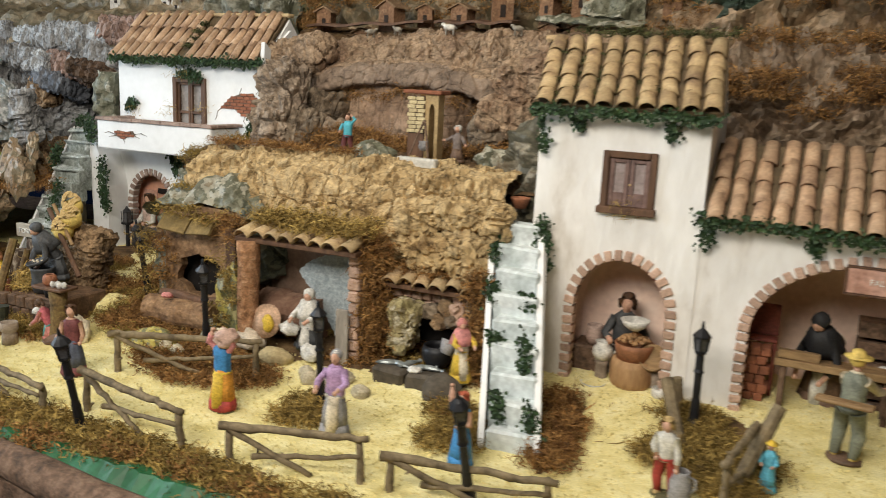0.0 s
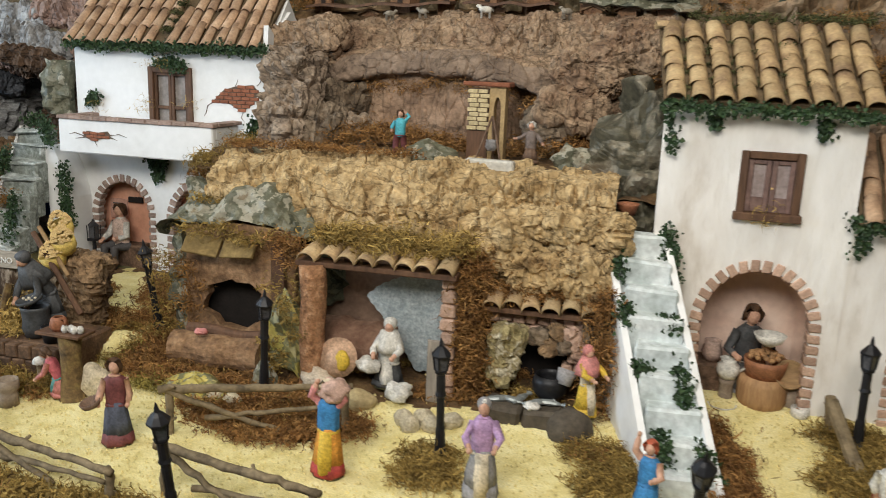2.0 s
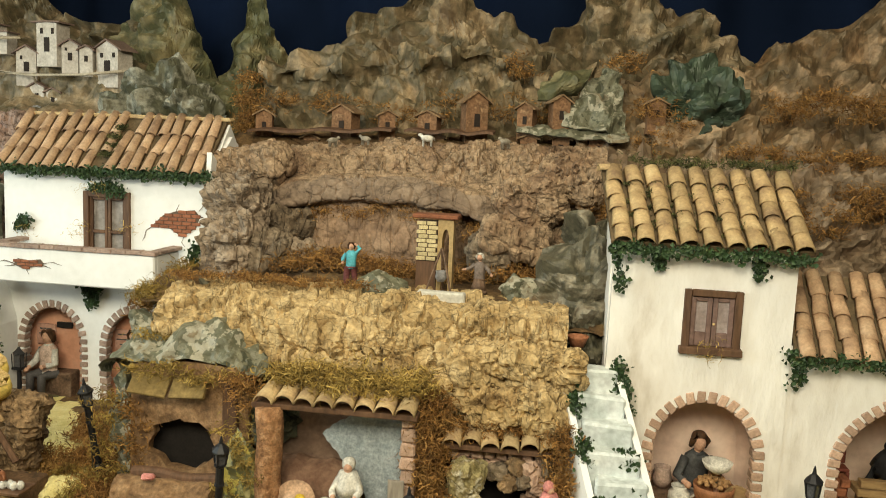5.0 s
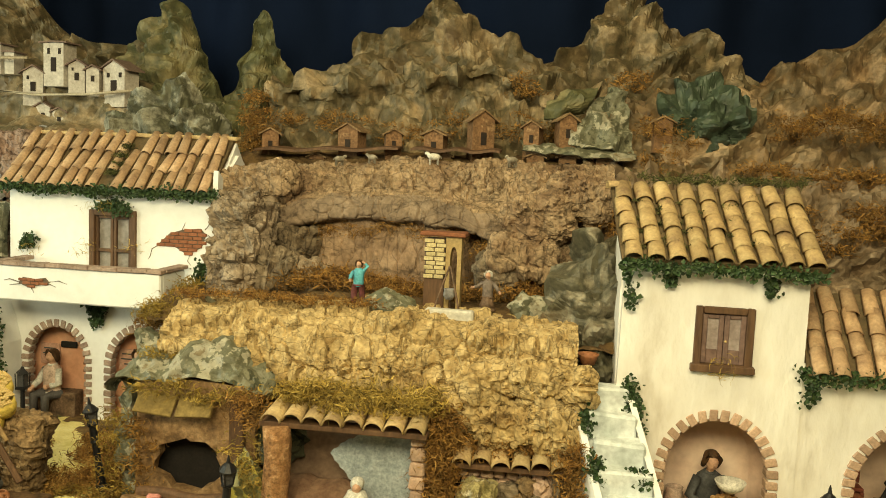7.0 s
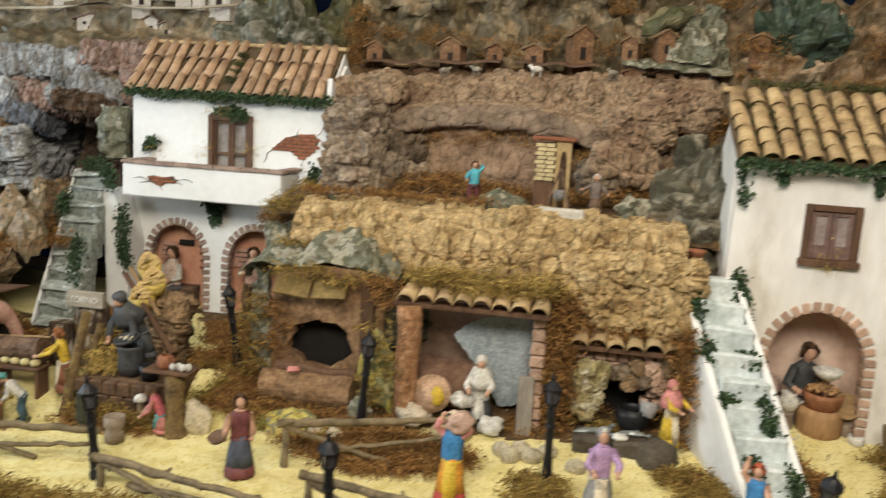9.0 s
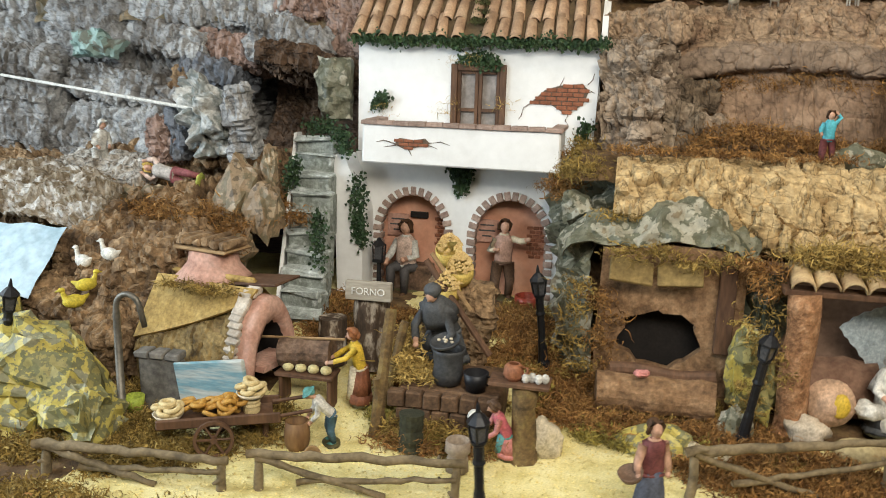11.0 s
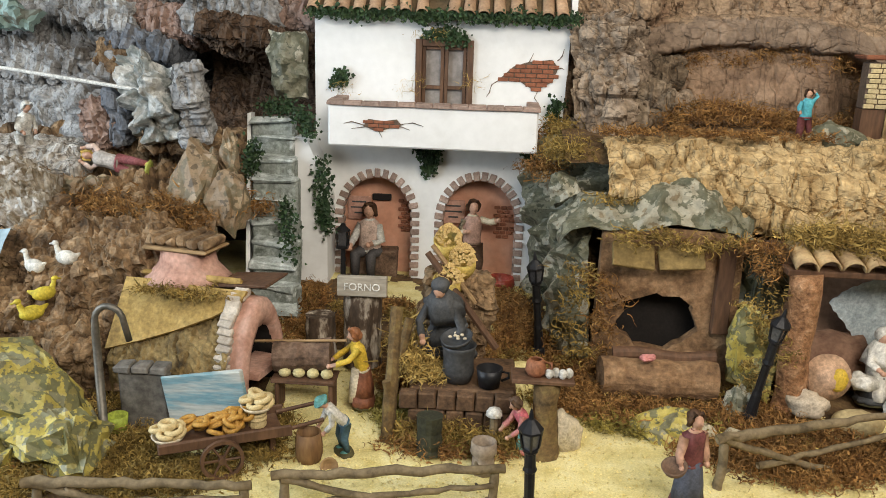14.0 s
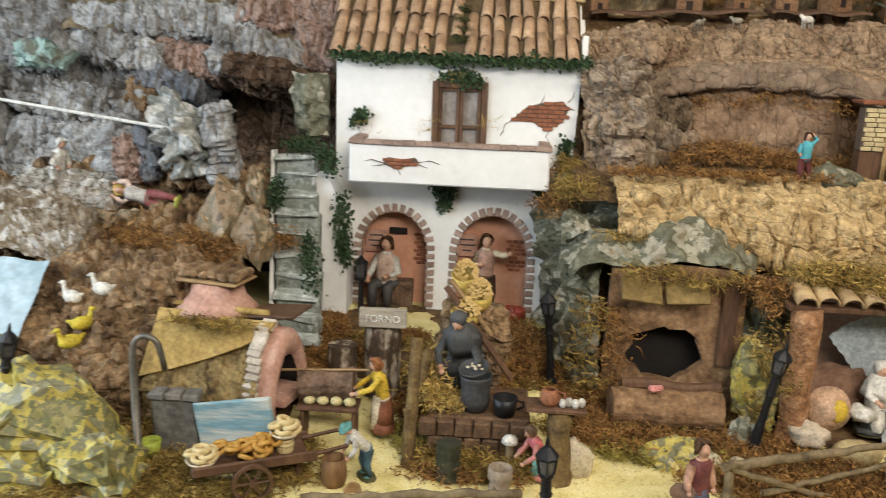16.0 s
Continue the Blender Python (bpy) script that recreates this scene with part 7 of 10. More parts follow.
figurine("woman_figurine", "clay baker woman figurine in yellow blouse and white apron", (-1.603, 1.42, G(-1.603, 1.42) + 0.006), -65, 0.128, paint("rust_skirt", (0.22, 0.08, 0.04)), YELLOW, YELLOW, paint("ginger_hair", (0.3, 0.12, 0.05)), apron=OFFW, lean=14, arms=(((-0.14, -0.16, 0.22), (-0.08, -0.36, 0.2)), ((0.12, -0.16, 0.22), (0.04, -0.38, 0.2))))
log("baker_peel", (-1.625, 1.405, 0.03), (-1.79, 1.425, 0.012), 0.0022, WOOD_LIGHT, "thin wooden peel held into the oven", "peel", 6)
figurine("girl_figurine", "crouching clay girl figurine in pink and teal", (-1.355, 1.335, G(-1.355, 1.335)), -70, 0.112, PINK, paint("rose_cloth", (0.48, 0.12, 0.14)), PINK, BROWN, apron=TEAL, seated=True, lean=28, arms=OUT)
figurine("cook_figurine", "clay cook figurine bent over in a grey hooded cloak", (-1.478, 1.455, -0.005), -20, 0.168, DGREY, DGREY, DGREY, DGREY, seated=True, lean=30, wide=1.6, arms=(((-0.2, -0.14, 0.14), (-0.12, -0.3, 0.06)), ((0.2, -0.14, 0.14), (0.12, -0.3, 0.06))), hood=True)
figurine("man_figurine", "seated clay man figurine in cream shirt under the arch", (-1.672, 1.942, -0.042), -12, 0.192, paint("brown_slate", (0.06, 0.055, 0.055)), paint("rosy_white_cloth", (0.62, 0.46, 0.38)), W, HAIR, legs=1, seated=True, apron=W, wide=1.1, arms=(((-0.17, -0.04, 0.14), (-0.16, -0.2, 0.06)), ((0.16, -0.05, 0.14), (0.03, -0.14, 0.1))))
figurine("man_figurine", "clay man figurine in pink shirt behind the corn baskets", (-1.458, 1.945, -0.042), 15, 0.175, BROWN, paint("dull_pink_cloth", (0.45, 0.28, 0.22)), OFFW, HAIR, legs=1, arms=(((-0.17, -0.04, 0.16), (-0.1, -0.2, 0.2)), ((0.2, -0.08, 0.28), (0.28, -0.14, 0.32))))
figurine("seller_figurine", "seated clay figurine with dark hair and dark coat under the arch", (-0.232, 1.665, -0.06), 10, 0.2, GREY, DGREY, DGREY, HAIR, seated=True, apron=GREY, lean=8, wide=1.05, arms=(((-0.18, -0.06, 0.16), (-0.12, -0.2, 0.14)), ((0.18, -0.06, 0.16), (0.12, -0.22, 0.08))))
figurine("carpenter_figurine", "clay carpenter figurine bent over the bench in black", (0.112, 1.70, -0.06), -25, 0.19, BROWN, paint("black_cloth", (0.02, 0.02, 0.022)), paint("black_cloth", (0.02, 0.02, 0.022)), paint("black_cloth", (0.02, 0.02, 0.022)), lean=32, wide=1.3, arms=(((-0.18, -0.14, 0.14), (-0.12, -0.34, 0.06)), ((0.18, -0.14, 0.14), (0.1, -0.34, 0.06))), apron=W, hood=True)
figurine("woman_figurine", "clay woman figurine in pink headscarf and yellow dress", (-0.486, 1.482, -0.062), 45, 0.118, YELLOW, OFFW, YELLOW, PINK, apron=OFFW, arms=OUT, hood=True)
figurine("laundress_figurine", "seated clay woman figurine wrapped in a white shawl", (-0.822, 1.492, -0.062), 5, 0.145, DGREY, W, W, W, apron=W, seated=True, wide=1.15, arms=OUT, hood=True)
figurine("man_figurine", "small clay man figurine in a turquoise jacket on the terrace", (-0.893, 1.742, 0.302), 10, 0.092, MAROON, paint("turquoise_cloth", (0.08, 0.38, 0.46)), paint("turquoise_cloth", (0.08, 0.38, 0.46)), HAIR, legs=1, arms=(((-0.17, -0.03, 0.2), (-0.16, -0.1, 0.1)), ((0.18, 0, 0.42), (0.08, -0.02, 0.5))))
figurine("man_figurine", "small kneeling clay man figurine in a brown coat", (-0.645, 1.782, 0.302), -10, 0.098, BROWN, paint("taupe_cloth", (0.18, 0.14, 0.12)), paint("taupe_cloth", (0.18, 0.14, 0.12)), W, seated=True, arms=(((-0.2, -0.05, 0.22), (-0.3, -0.12, 0.2)), ((0.2, -0.05, 0.2), (0.28, -0.1, 0.12))))
figurine("man_figurine", "small white clay figurine standing on the grey rocks", (-2.34, 1.84, 0.19), 60, 0.125, W, W, W, W, legs=1, lean=20)
bm = bmesh.new()
rbox(bm, (-1.715, 1.937, -0.06), (-1.615, 1.978, 0.018), 0.003, jit=0.002)
solid("seat_block", bm, DARK_WOOD, "dark wooden seat block under the arch", "seat")
# reclining shepherd: built lying on its side
ob = figurine("shepherd_figurine", "reclining clay shepherd figurine in pink and maroon", (-2.165, 1.745, 0.222), 0, 0.13, paint("plum_cloth", (0.30, 0.10, 0.11)), paint("ash_cloth", (0.42, 0.38, 0.34)), paint("rosy_white_cloth", (0.62, 0.46, 0.38)), STRAWP, legs=1, base=paint("lime_mat", (0.35, 0.38, 0.08)), arms=UPA)
ob.matrix_basis = pose(-2.06, 1.765, 0.2, 0, -78, 0)


# ---------------------------------------------------------------- animals
def sheep(at, yaw, s, material, label):
    bm = bmesh.new()
    ball(bm, (0, 0, 0.62), (0.5, 0.26, 0.27), 0, 10, 6, jit=0.06)
    ball(bm, (0.55, 0, 0.86), (0.19, 0.12, 0.14), 0, 8, 5)
    tube(bm, [(0.36, 0, 0.7), (0.52, 0, 0.84)], [0.16, 0.12], 7)
    for x in (-0.3, 0.3):
        for y in (-0.14, 0.14):
            tube(bm, [(x, y, 0.5), (x, y, 0)], [0.075, 0.06], 6)
    tube(bm, [(-0.48, 0, 0.68), (-0.58, 0, 0.5)], [0.07, 0.04], 6)
    bmesh.ops.scale(bm, vec=(s, s, s), verts=bm.verts[:])
    return solid("toy_sheep", bm, material, label, "sheep", "toy sheep", smooth=True, at=at, yaw=yaw)


WOOL, GWOOL = paint("white_wool", (0.68, 0.65, 0.58)), paint("grey_wool", (0.33, 0.29, 0.23))
sheep((-0.807, 2.07, 0.586), 200, 0.03, WOOL, "white toy sheep standing on the cork cliff")
sheep((-1.207, 2.06, 0.551), 60, 0.026, WOOL, "white toy sheep on the cliff's end")
sheep((-1.03, 2.07, 0.575), 40, 0.026, GWOOL, "grey-brown toy sheep on the cork cliff")
sheep((-0.952, 2.07, 0.583), 170, 0.024, GWOOL, "grey-brown toy sheep grazing on the cork cliff")
sheep((-0.628, 2.07, 0.588), 215, 0.027, GWOOL, "grey toy sheep on the cork cliff")


def duck(at, yaw, s, material, label):
    bm = bmesh.new()
    ball(bm, (0, 0, 0.42), (0.55, 0.3, 0.34), 0, 12, 7)
    tube(bm, [(0.35, 0, 0.55), (0.48, 0, 0.85), (0.5, 0, 1.0)], [0.17, 0.11, 0.1], 8)
    ball(bm, (0.54, 0, 1.05), (0.17, 0.13, 0.13), 0, 8, 5)
    tube(bm, [(0.65, 0, 1.03), (0.84, 0, 0.99)], [0.06, 0.035], 6)
    tube(bm, [(-0.4, 0, 0.5), (-0.72, 0, 0.68)], [0.17, 0.05], 7)
    bmesh.ops.scale(bm, vec=(s, s, s), verts=bm.verts[:])
    return solid("toy_duck", bm, material, label, "duck", "toy ducks", smooth=True, at=at, yaw=yaw)


duck((-2.125, 1.47, 0.085), 160, 0.034, WOOL, "white toy goose on the brown bark slope")
duck((-2.075, 1.475, 0.1), 170, 0.034, WOOL, "white toy goose beside the other goose")
YDUCK = paint("yellow_duckling", (0.62, 0.5, 0.06))
duck((-2.085, 1.42, 0.06), 50, 0.032, YDUCK, "yellow toy duckling on the bark slope")
duck((-2.095, 1.40, 0.035), 230, 0.034, YDUCK, "yellow toy duckling bending down")

# ---------------------------------------------------------------- oven yard
oven = thing("bread_oven", "clay bread oven with plank roof and pink mouth", "oven", at=(-1.765, 1.43, 0), yaw=-13)
PINK_CLAY = mat("pink_clay", [(0.34, 0.17, 0.12), (0.52, 0.30, 0.23), (0.56, 0.36, 0.29)], 30, 0.85, 0.5, 160, dist=0.003)
# oven soot, also the painted shade in the cave, niche and fish shed
SOOT_SHADE = mat("soot_and_shade", [(0.01, 0.008, 0.007), (0.02, 0.016, 0.014)], 40, 0.95, 0.3, 200)
sec = [(-0.07, -0.09), (-0.072, -0.03), (-0.054, 0.035), (-0.025, 0.068), (0.0, 0.076), (0.03, 0.072), (0.06, 0.04), (0.08, -0.01), (0.08, -0.09)]
bm = bmesh.new()
rows = [[bm.verts.new((x, y * k, -0.09 + (z + 0.09) * k2)) for y, z in sec] for x, k, k2 in ((-0.012, 0.92, 0.95), (-0.07, 0.95, 0.9), (-0.14, 0.95, 0.9), (-0.2, 0.9, 0.85))]
for a, b in zip(rows, rows[1:]):
    for i in range(len(sec) - 1):
        bm.faces.new((a[i], a[i + 1], b[i + 1], b[i]))
bm.faces.new(rows[-1])
part("body", bm, mat("straw_clay", [(0.10, 0.06, 0.025), (0.21, 0.135, 0.055), (0.30, 0.21, 0.10)], 40, 0.95, 0.7, 200, dist=0.004), oven)
bm = bmesh.new()
arcs = []
for x, k in ((-0.014, 1.03), (0.006, 1.03), (0.012, 0.98), (0.014, 0.86), (0.011, 0.75), (0.003, 0.71)):
    arcs.append([bm.verts.new((x + random.uniform(-0.001, 0.001), 0.064 * k * -math.cos(math.pi * i / 20), -0.05 + 0.128 * k * math.sin(math.pi * i / 20) * (1 - (0.05 * (i % 3 == 0) if k < 0.8 else 0)))) for i in range(21)])
    arcs[-1] = [bm.verts.new((x, arcs[-1][0].co.y, -0.09))] + arcs[-1] + [bm.verts.new((x, arcs[-1][-1].co.y, -0.09))]
for a, b in zip(arcs, arcs[1:]):
    for i in range(len(a) - 1):
        bm.faces.new((a[i], a[i + 1], b[i + 1], b[i]))
bmesh.ops.recalc_face_normals(bm, faces=bm.faces[:])
part("mouth", bm, PINK_CLAY, oven, "pink clay mouth arch", smooth=True)
bm = bmesh.new()
vault = []
for x, k in ((0.004, 1.0), (-0.05, 1.0), (-0.09, 0.8)):
    row = [bm.verts.new((x, 0.045 * k * -math.cos(math.pi * i / 12), -0.05 + 0.09 * k * math.sin(math.pi * i / 12))) for i in range(13)]
    vault.append([bm.verts.new((x, -0.045 * k, -0.09))] + row + [bm.verts.new((x, 0.045 * k, -0.09))])
for a, b in zip(vault, vault[1:]):
    for i in range(len(a) - 1):
        bm.faces.new((a[i], a[i + 1], b[i + 1], b[i]))
bm.faces.new(vault[-1])
part("hearth", bm, SOOT_SHADE, oven, "sooty black hearth")
bm = bmesh.new()
box(bm, (-0.028, -0.04, -0.034), (0.022, 0.04, -0.024))
part("hearth_stone", bm, PINK_CLAY, oven)
# sloping ochre roof boards with a loose plank across
OCHRE_ROOF = mat("ochre_roof_board", [(0.20, 0.12, 0.03), (0.36, 0.235, 0.07), (0.45, 0.31, 0.11)], 30, 0.8, 0.5, 160, mid=0.35)
bm = bmesh.new()
m = Matrix.Translation((-0.112, 0.046, 0.058)) @ Matrix.Rotation(radians(-42), 4, "X")
rbox(bm, (-0.085, -0.06, 0), (0.085, 0.046, 0.006), 0.002, jit=0.003, m=m)
part("roof_board", bm, OCHRE_ROOF, oven)
# front slope: layered bark with a large ochre board over its upper part
RIDGE, FALL = Vector((0, -0.006, 0.078)), Vector((0, -0.074, -0.104))
OUTW = Vector((0, -0.82, 0.57))
bm = bmesh.new()
prev = None
for i in range(56):
    x = -0.205 + 0.195 * i / 55
    row = []
    for j in range(44):
        v = j / 32
        p = RIDGE + FALL * min(v, 1.0) + Vector((x, 0, 0))
        if v > 1:
            p += Vector((0, 0.004, -0.066 * (v - 1) / 0.34))
        row.append(bm.verts.new(p + OUTW * (0.002 + 0.007 * strata_relief(Vector((p.x, 0, p.z + 0.5 * p.x)), 0.024, 3.0))))
    if prev:
        for j in range(43):
            bm.faces.new((prev[j], prev[j + 1], row[j + 1], row[j]))
    prev = row
bmesh.ops.recalc_face_normals(bm, faces=bm.faces[:])
part("bark_wall", bm, mat("mossy_oven_bark", [(0.06, 0.04, 0.018), (0.17, 0.115, 0.045), (0.28, 0.20, 0.085), (0.12, 0.08, 0.032)], 26, 0.9, 0.6, 160, dist=0.004, mid=0.4), oven, "layered mossy brown bark wall")
bm = bmesh.new()
edge_pts = [(-0.212, -0.006), (-0.15, -0.009), (-0.09, -0.006), (-0.006, -0.008), (-0.012, 0.012), (-0.05, 0.038), (-0.10, 0.064), (-0.155, 0.088), (-0.208, 0.108)]
D = FALL.normalized()
lo = [bm.verts.new(RIDGE + D * v + OUTW * 0.013 + Vector((x, 0, 0))) for x, v in edge_pts]
hi = [bm.verts.new(RIDGE + D * v + OUTW * 0.018 + Vector((x, 0, 0))) for x, v in edge_pts]
bm.faces.new(lo[::-1])
bm.faces.new(hi)
for i in range(len(lo)):
    k = (i + 1) % len(lo)
    bm.faces.new((lo[i], lo[k], hi[k], hi[i]))
bmesh.ops.recalc_face_normals(bm, faces=bm.faces[:])
part("roof_board", bm, OCHRE_ROOF, oven, "large ochre roof board, cut slantwise")
bm = bmesh.new()
m = Matrix.Translation((-0.03, 0.03, 0.093)) @ Matrix.Rotation(radians(-6), 4, "Y")
plank(bm, (-0.04, -0.035, 0), (0.05, 0.035, 0.005), m)
part("top_board", bm, WOOD, oven, "dark flat board behind the mouth")
# white bricks along the mouth's edge
bm = bmesh.new()
rbox(bm, (-0.011, -0.006, -0.005), (0.011, 0.006, 0.005), 0.0015, jit=0.001)
edge = finish("brick", bm, mat("chalky_brick", [(0.4, 0.33, 0.26), (0.62, 0.56, 0.48)], 60, 0.9, 0.4, 200, vary=0.2))
for i in range(15):
    a = math.pi * (0.03 + 0.033 * i)
    ob = new("brick", edge)
    ob.parent = oven
    ob.matrix_basis = pose(-0.022 + random.uniform(-0.003, 0.003), -0.07 * math.cos(a), -0.05 + 0.138 * math.sin(a), math.degrees(a) + random.uniform(-8, 8), 0, random.uniform(-8, 8))
bm = bmesh.new()
lathe(bm, [(0.062, 0.086), (0.05, 0.1), (0.04, 0.113), (0.036, 0.135)], 20, c=(-0.133, 0.03, 0), jit=0.02, sx=1.15)
chim = part("chimney", bm, PINK_CLAY, oven, "pink clay chimney", smooth=True)
bm = bmesh.new()
rbox(bm, (-0.19, -0.005, 0.136), (-0.08, 0.065, 0.142), 0.002, jit=0.001)
part("cap", bm, WOOD_LIGHT, chim)
for i in range(6):
    bm = bmesh.new()
    rbox(bm, (-0.188 + 0.0178 * i, -0.002 + random.uniform(-0.002, 0.002), 0.1425), (-0.1708 + 0.0178 * i, 0.062 + random.uniform(-0.003, 0.002), 0.157 + random.uniform(-0.002, 0.004)), 0.004, jit=0.002)
    part("bark_block", bm, CORK_LAYER, chim)
# blue painted front panel and stone footing
bm = bmesh.new()
rbox(bm, (-0.058, -0.005, -0.1), (0.058, 0.005, 0.0), 0.002, jit=0.002, m=Matrix.Translation((-1.817, 1.33, 0.0)) @ Matrix.Rotation(radians(-9), 4, "Y"))
BLUE_PANEL = mat("blue_painted_panel", [(0.52, 0.50, 0.45), (0.46, 0.49, 0.47), (0.16, 0.31, 0.37), (0.40, 0.46, 0.46)], 16, 0.7, 0.3, 120, stretch=(0.35, 1, 2.4))
solid("painted_panel", bm, BLUE_PANEL, "white panel painted with blue water beside the oven", "panel")
bm = bmesh.new()
for i in range(3):
    rbox(bm, (-1.945 + i * 0.026, 1.332, -0.009), (-1.921 + i * 0.026, 1.36, 0.002), 0.002, jit=0.001)
rbox(bm, (-1.943, 1.337, -0.1), (-1.87, 1.36, -0.0095), 0.003, jit=0.002)
solid("stone_footing", bm, mat("dark_footing", [(0.06, 0.055, 0.05), (0.15, 0.14, 0.125), (0.24, 0.22, 0.19)], 40, 0.85, 0.5, 150), "grey stone footing with small capping tiles", "footing")
# bent shower-like water pipe
bm = bmesh.new()
pts = [(-1.948, 1.30, -0.09), (-1.948, 1.30, 0.07)] + [(-1.948 + 0.02 - 0.02 * math.cos(a), 1.30, 0.082 + 0.022 * math.sin(a)) for a in [0.1 + 0.38 * i for i in range(8)]] + [(-1.903, 1.302, 0.055)]
tube(bm, pts, [0.0065, 0.0055] + [0.0045] * 8 + [0.0045], 9)
pipe = solid("water_pipe", bm, mat("dull_metal", [(0.12, 0.11, 0.09), (0.22, 0.2, 0.17)], 60, 0.5, 0.2, 200, metal=0.6), "bent dull metal water pipe beside the oven", "pipe", smooth=True)
pot("green_bucket", (-1.935, 1.315, -0.088), [(0.012, 0), (0.015, 0.024)], paint("lime_plastic", (0.35, 0.42, 0.06)), "small lime green bucket under the pipe", "bucket")

# cart of bread rings
cart = thing("bread_cart", "small wooden handcart loaded with bread rings", "cart", at=(-1.775, 1.262, -0.1), yaw=26)
bm = bmesh.new()
plank(bm, (-0.075, -0.03, 0.042), (0.085, 0.03, 0.048))
plank(bm, (-0.075, -0.034, 0.044), (0.095, -0.0305, 0.058))
plank(bm, (-0.075, 0.0305, 0.044), (0.095, 0.034, 0.058))
part("bed", bm, WOOD, cart)
for s in (-1, 1):
    bm = bmesh.new()
    tube(bm, [(0.086, s * 0.028, 0.05), (0.14, s * 0.026, 0.056)], 0.003, 6)
    part("shaft", bm, WOOD, cart)
    w = part("wheel", bmesh.new(), WOOD, cart)
    bm = bmesh.new()
    n = 20
    v = [[bm.verts.new((0.002 + r * math.cos(2 * math.pi * i / n), s * 0.041 + y, 0.028 + r * math.sin(2 * math.pi * i / n))) for r, y in ((0.028, -0.003), (0.028, 0.003), (0.0235, 0.003), (0.0235, -0.003))] for i in range(n)]
    for i in range(n):
        for j in range(4):
            bm.faces.new((v[i][j], v[(i + 1) % n][j], v[(i + 1) % n][(j + 1) % 4], v[i][(j + 1) % 4]))
    part("rim", bm, WOOD, w)
    for i in range(6):
        bm = bmesh.new()
        a = math.pi / 3 * i
        tube(bm, [(0.002, s * 0.041, 0.028), (0.002 + 0.024 * math.cos(a), s * 0.041, 0.028 + 0.024 * math.sin(a))], 0.0018, 5)
        part("spoke", bm, WOOD, w)
    bm = bmesh.new()
    tube(bm, [(0.002, s * 0.036, 0.028), (0.002, s * 0.046, 0.028)], 0.005, 8)
    part("hub", bm, WOOD, w)
bm = bmesh.new()
plank(bm, (0.07, -0.004, 0), (0.078, 0.004, 0.041))
part("prop", bm, WOOD, cart)
CRUST = mat("golden_crust", [(0.36, 0.17, 0.03), (0.58, 0.34, 0.08)], 120, 0.6, 0.3, 400)
PALEB = mat("pale_bread", [(0.55, 0.42, 0.2), (0.68, 0.55, 0.3)], 120, 0.7, 0.3, 400)
def on_cart(x, y, z):
    return tuple(cart.matrix_basis @ Vector((x, y, z)))


for i in range(30):
    bread("bread_ring", on_cart(random.uniform(-0.038, 0.04), random.uniform(-0.02, 0.02), 0.053 + 0.02 * random.random()), 0.0085, 0.0036, CRUST, "golden baked bread ring heaped on the cart", "bread rings on the cart", (random.uniform(-50, 50), random.uniform(-50, 50)))
for cx, cy, lift in ((-0.06, -0.006, 0.048), (0.055, 0.0, 0.07)):
    bx, by, bz = on_cart(cx, cy, lift)
    if lift > 0.06:
        log("bread_stack", on_cart(cx, cy, 0.049), on_cart(cx, cy, 0.069), 0.013, PALEB, "small round stack of pale loaves under the bowl", "bread", 12)
    pot("bread_bowl", (bx, by, bz), [(0.01, 0), (0.018, 0.004), (0.022, 0.01)], OFFW, "pale shallow bowl heaped with bread rings", "bowl")
    for i in range(9):
        a = i * 2.4
        bread("bread_ring", (bx + 0.012 * math.cos(a) * (i < 6), by + 0.01 * math.sin(a) * (i < 6), bz + 0.012 + 0.0016 * i), 0.0092, 0.0039, PALEB, "pale bread ring stacked in the bowl", "pale bread rings", (random.uniform(-22, 22), random.uniform(-22, 22)))

# barrel and small tub by the bending man
BARREL = mat("barrel_wood", [(0.12, 0.06, 0.025), (0.25, 0.14, 0.06)], 60, 0.7, 0.4, 250, stretch=(1, 1, 0.2))
pot("barrel", (-1.655, 1.285, -0.1), [(0.015, 0), (0.0185, 0.012), (0.019, 0.024), (0.017, 0.044)], BARREL, "small wooden barrel with a straw-coloured lid", "barrel")
pot("tub", (-1.626, 1.275, -0.098), [(0.009, 0), (0.0125, 0.014)], WOOD_LIGHT, "small pale wooden tub tipped over", "tub", tilt=70)
# forno sign on a log, small logs, table with rolls
FLECK = mat("flecked_bark", [(0.035, 0.024, 0.016), (0.06, 0.04, 0.026), (0.09, 0.06, 0.04), (0.40, 0.34, 0.27), (0.55, 0.50, 0.43)], 55, 0.85, 0.7, 160, stretch=(1, 1, 0.4), dist=0.004)
log("log_block", (-1.622, 1.535, -0.06), (-1.622, 1.535, 0.065), 0.031, FLECK, "upright dark log block carrying a sign", "log", 12)
log("log_block", (-1.69, 1.53, -0.06), (-1.69, 1.53, 0.022), 0.026, FLECK, "short upright dark log beside the sign", "log", 12)
sign = thing("oven_sign", "pale wooden sign lettered FORNO on a log", "sign", at=(-1.618, 1.505, 0.066), yaw=2)
bm = bmesh.new()
rbox(bm, (-0.039, -0.006, 0), (0.039, 0.006, 0.032), 0.0012)
part("board", bm, mat("greyed_board", [(0.28, 0.24, 0.19), (0.42, 0.38, 0.31)], 60, 0.8, 0.3, 250, stretch=(0.2, 1, 1)), sign)
curve = bpy.data.curves.new("lettering", "FONT")
curve.body, curve.size, curve.align_x, curve.extrude = "FORNO", 0.0165, "CENTER", 0.0009
tmp = new("lettering", curve)
me = bpy.data.meshes.new_from_object(tmp)
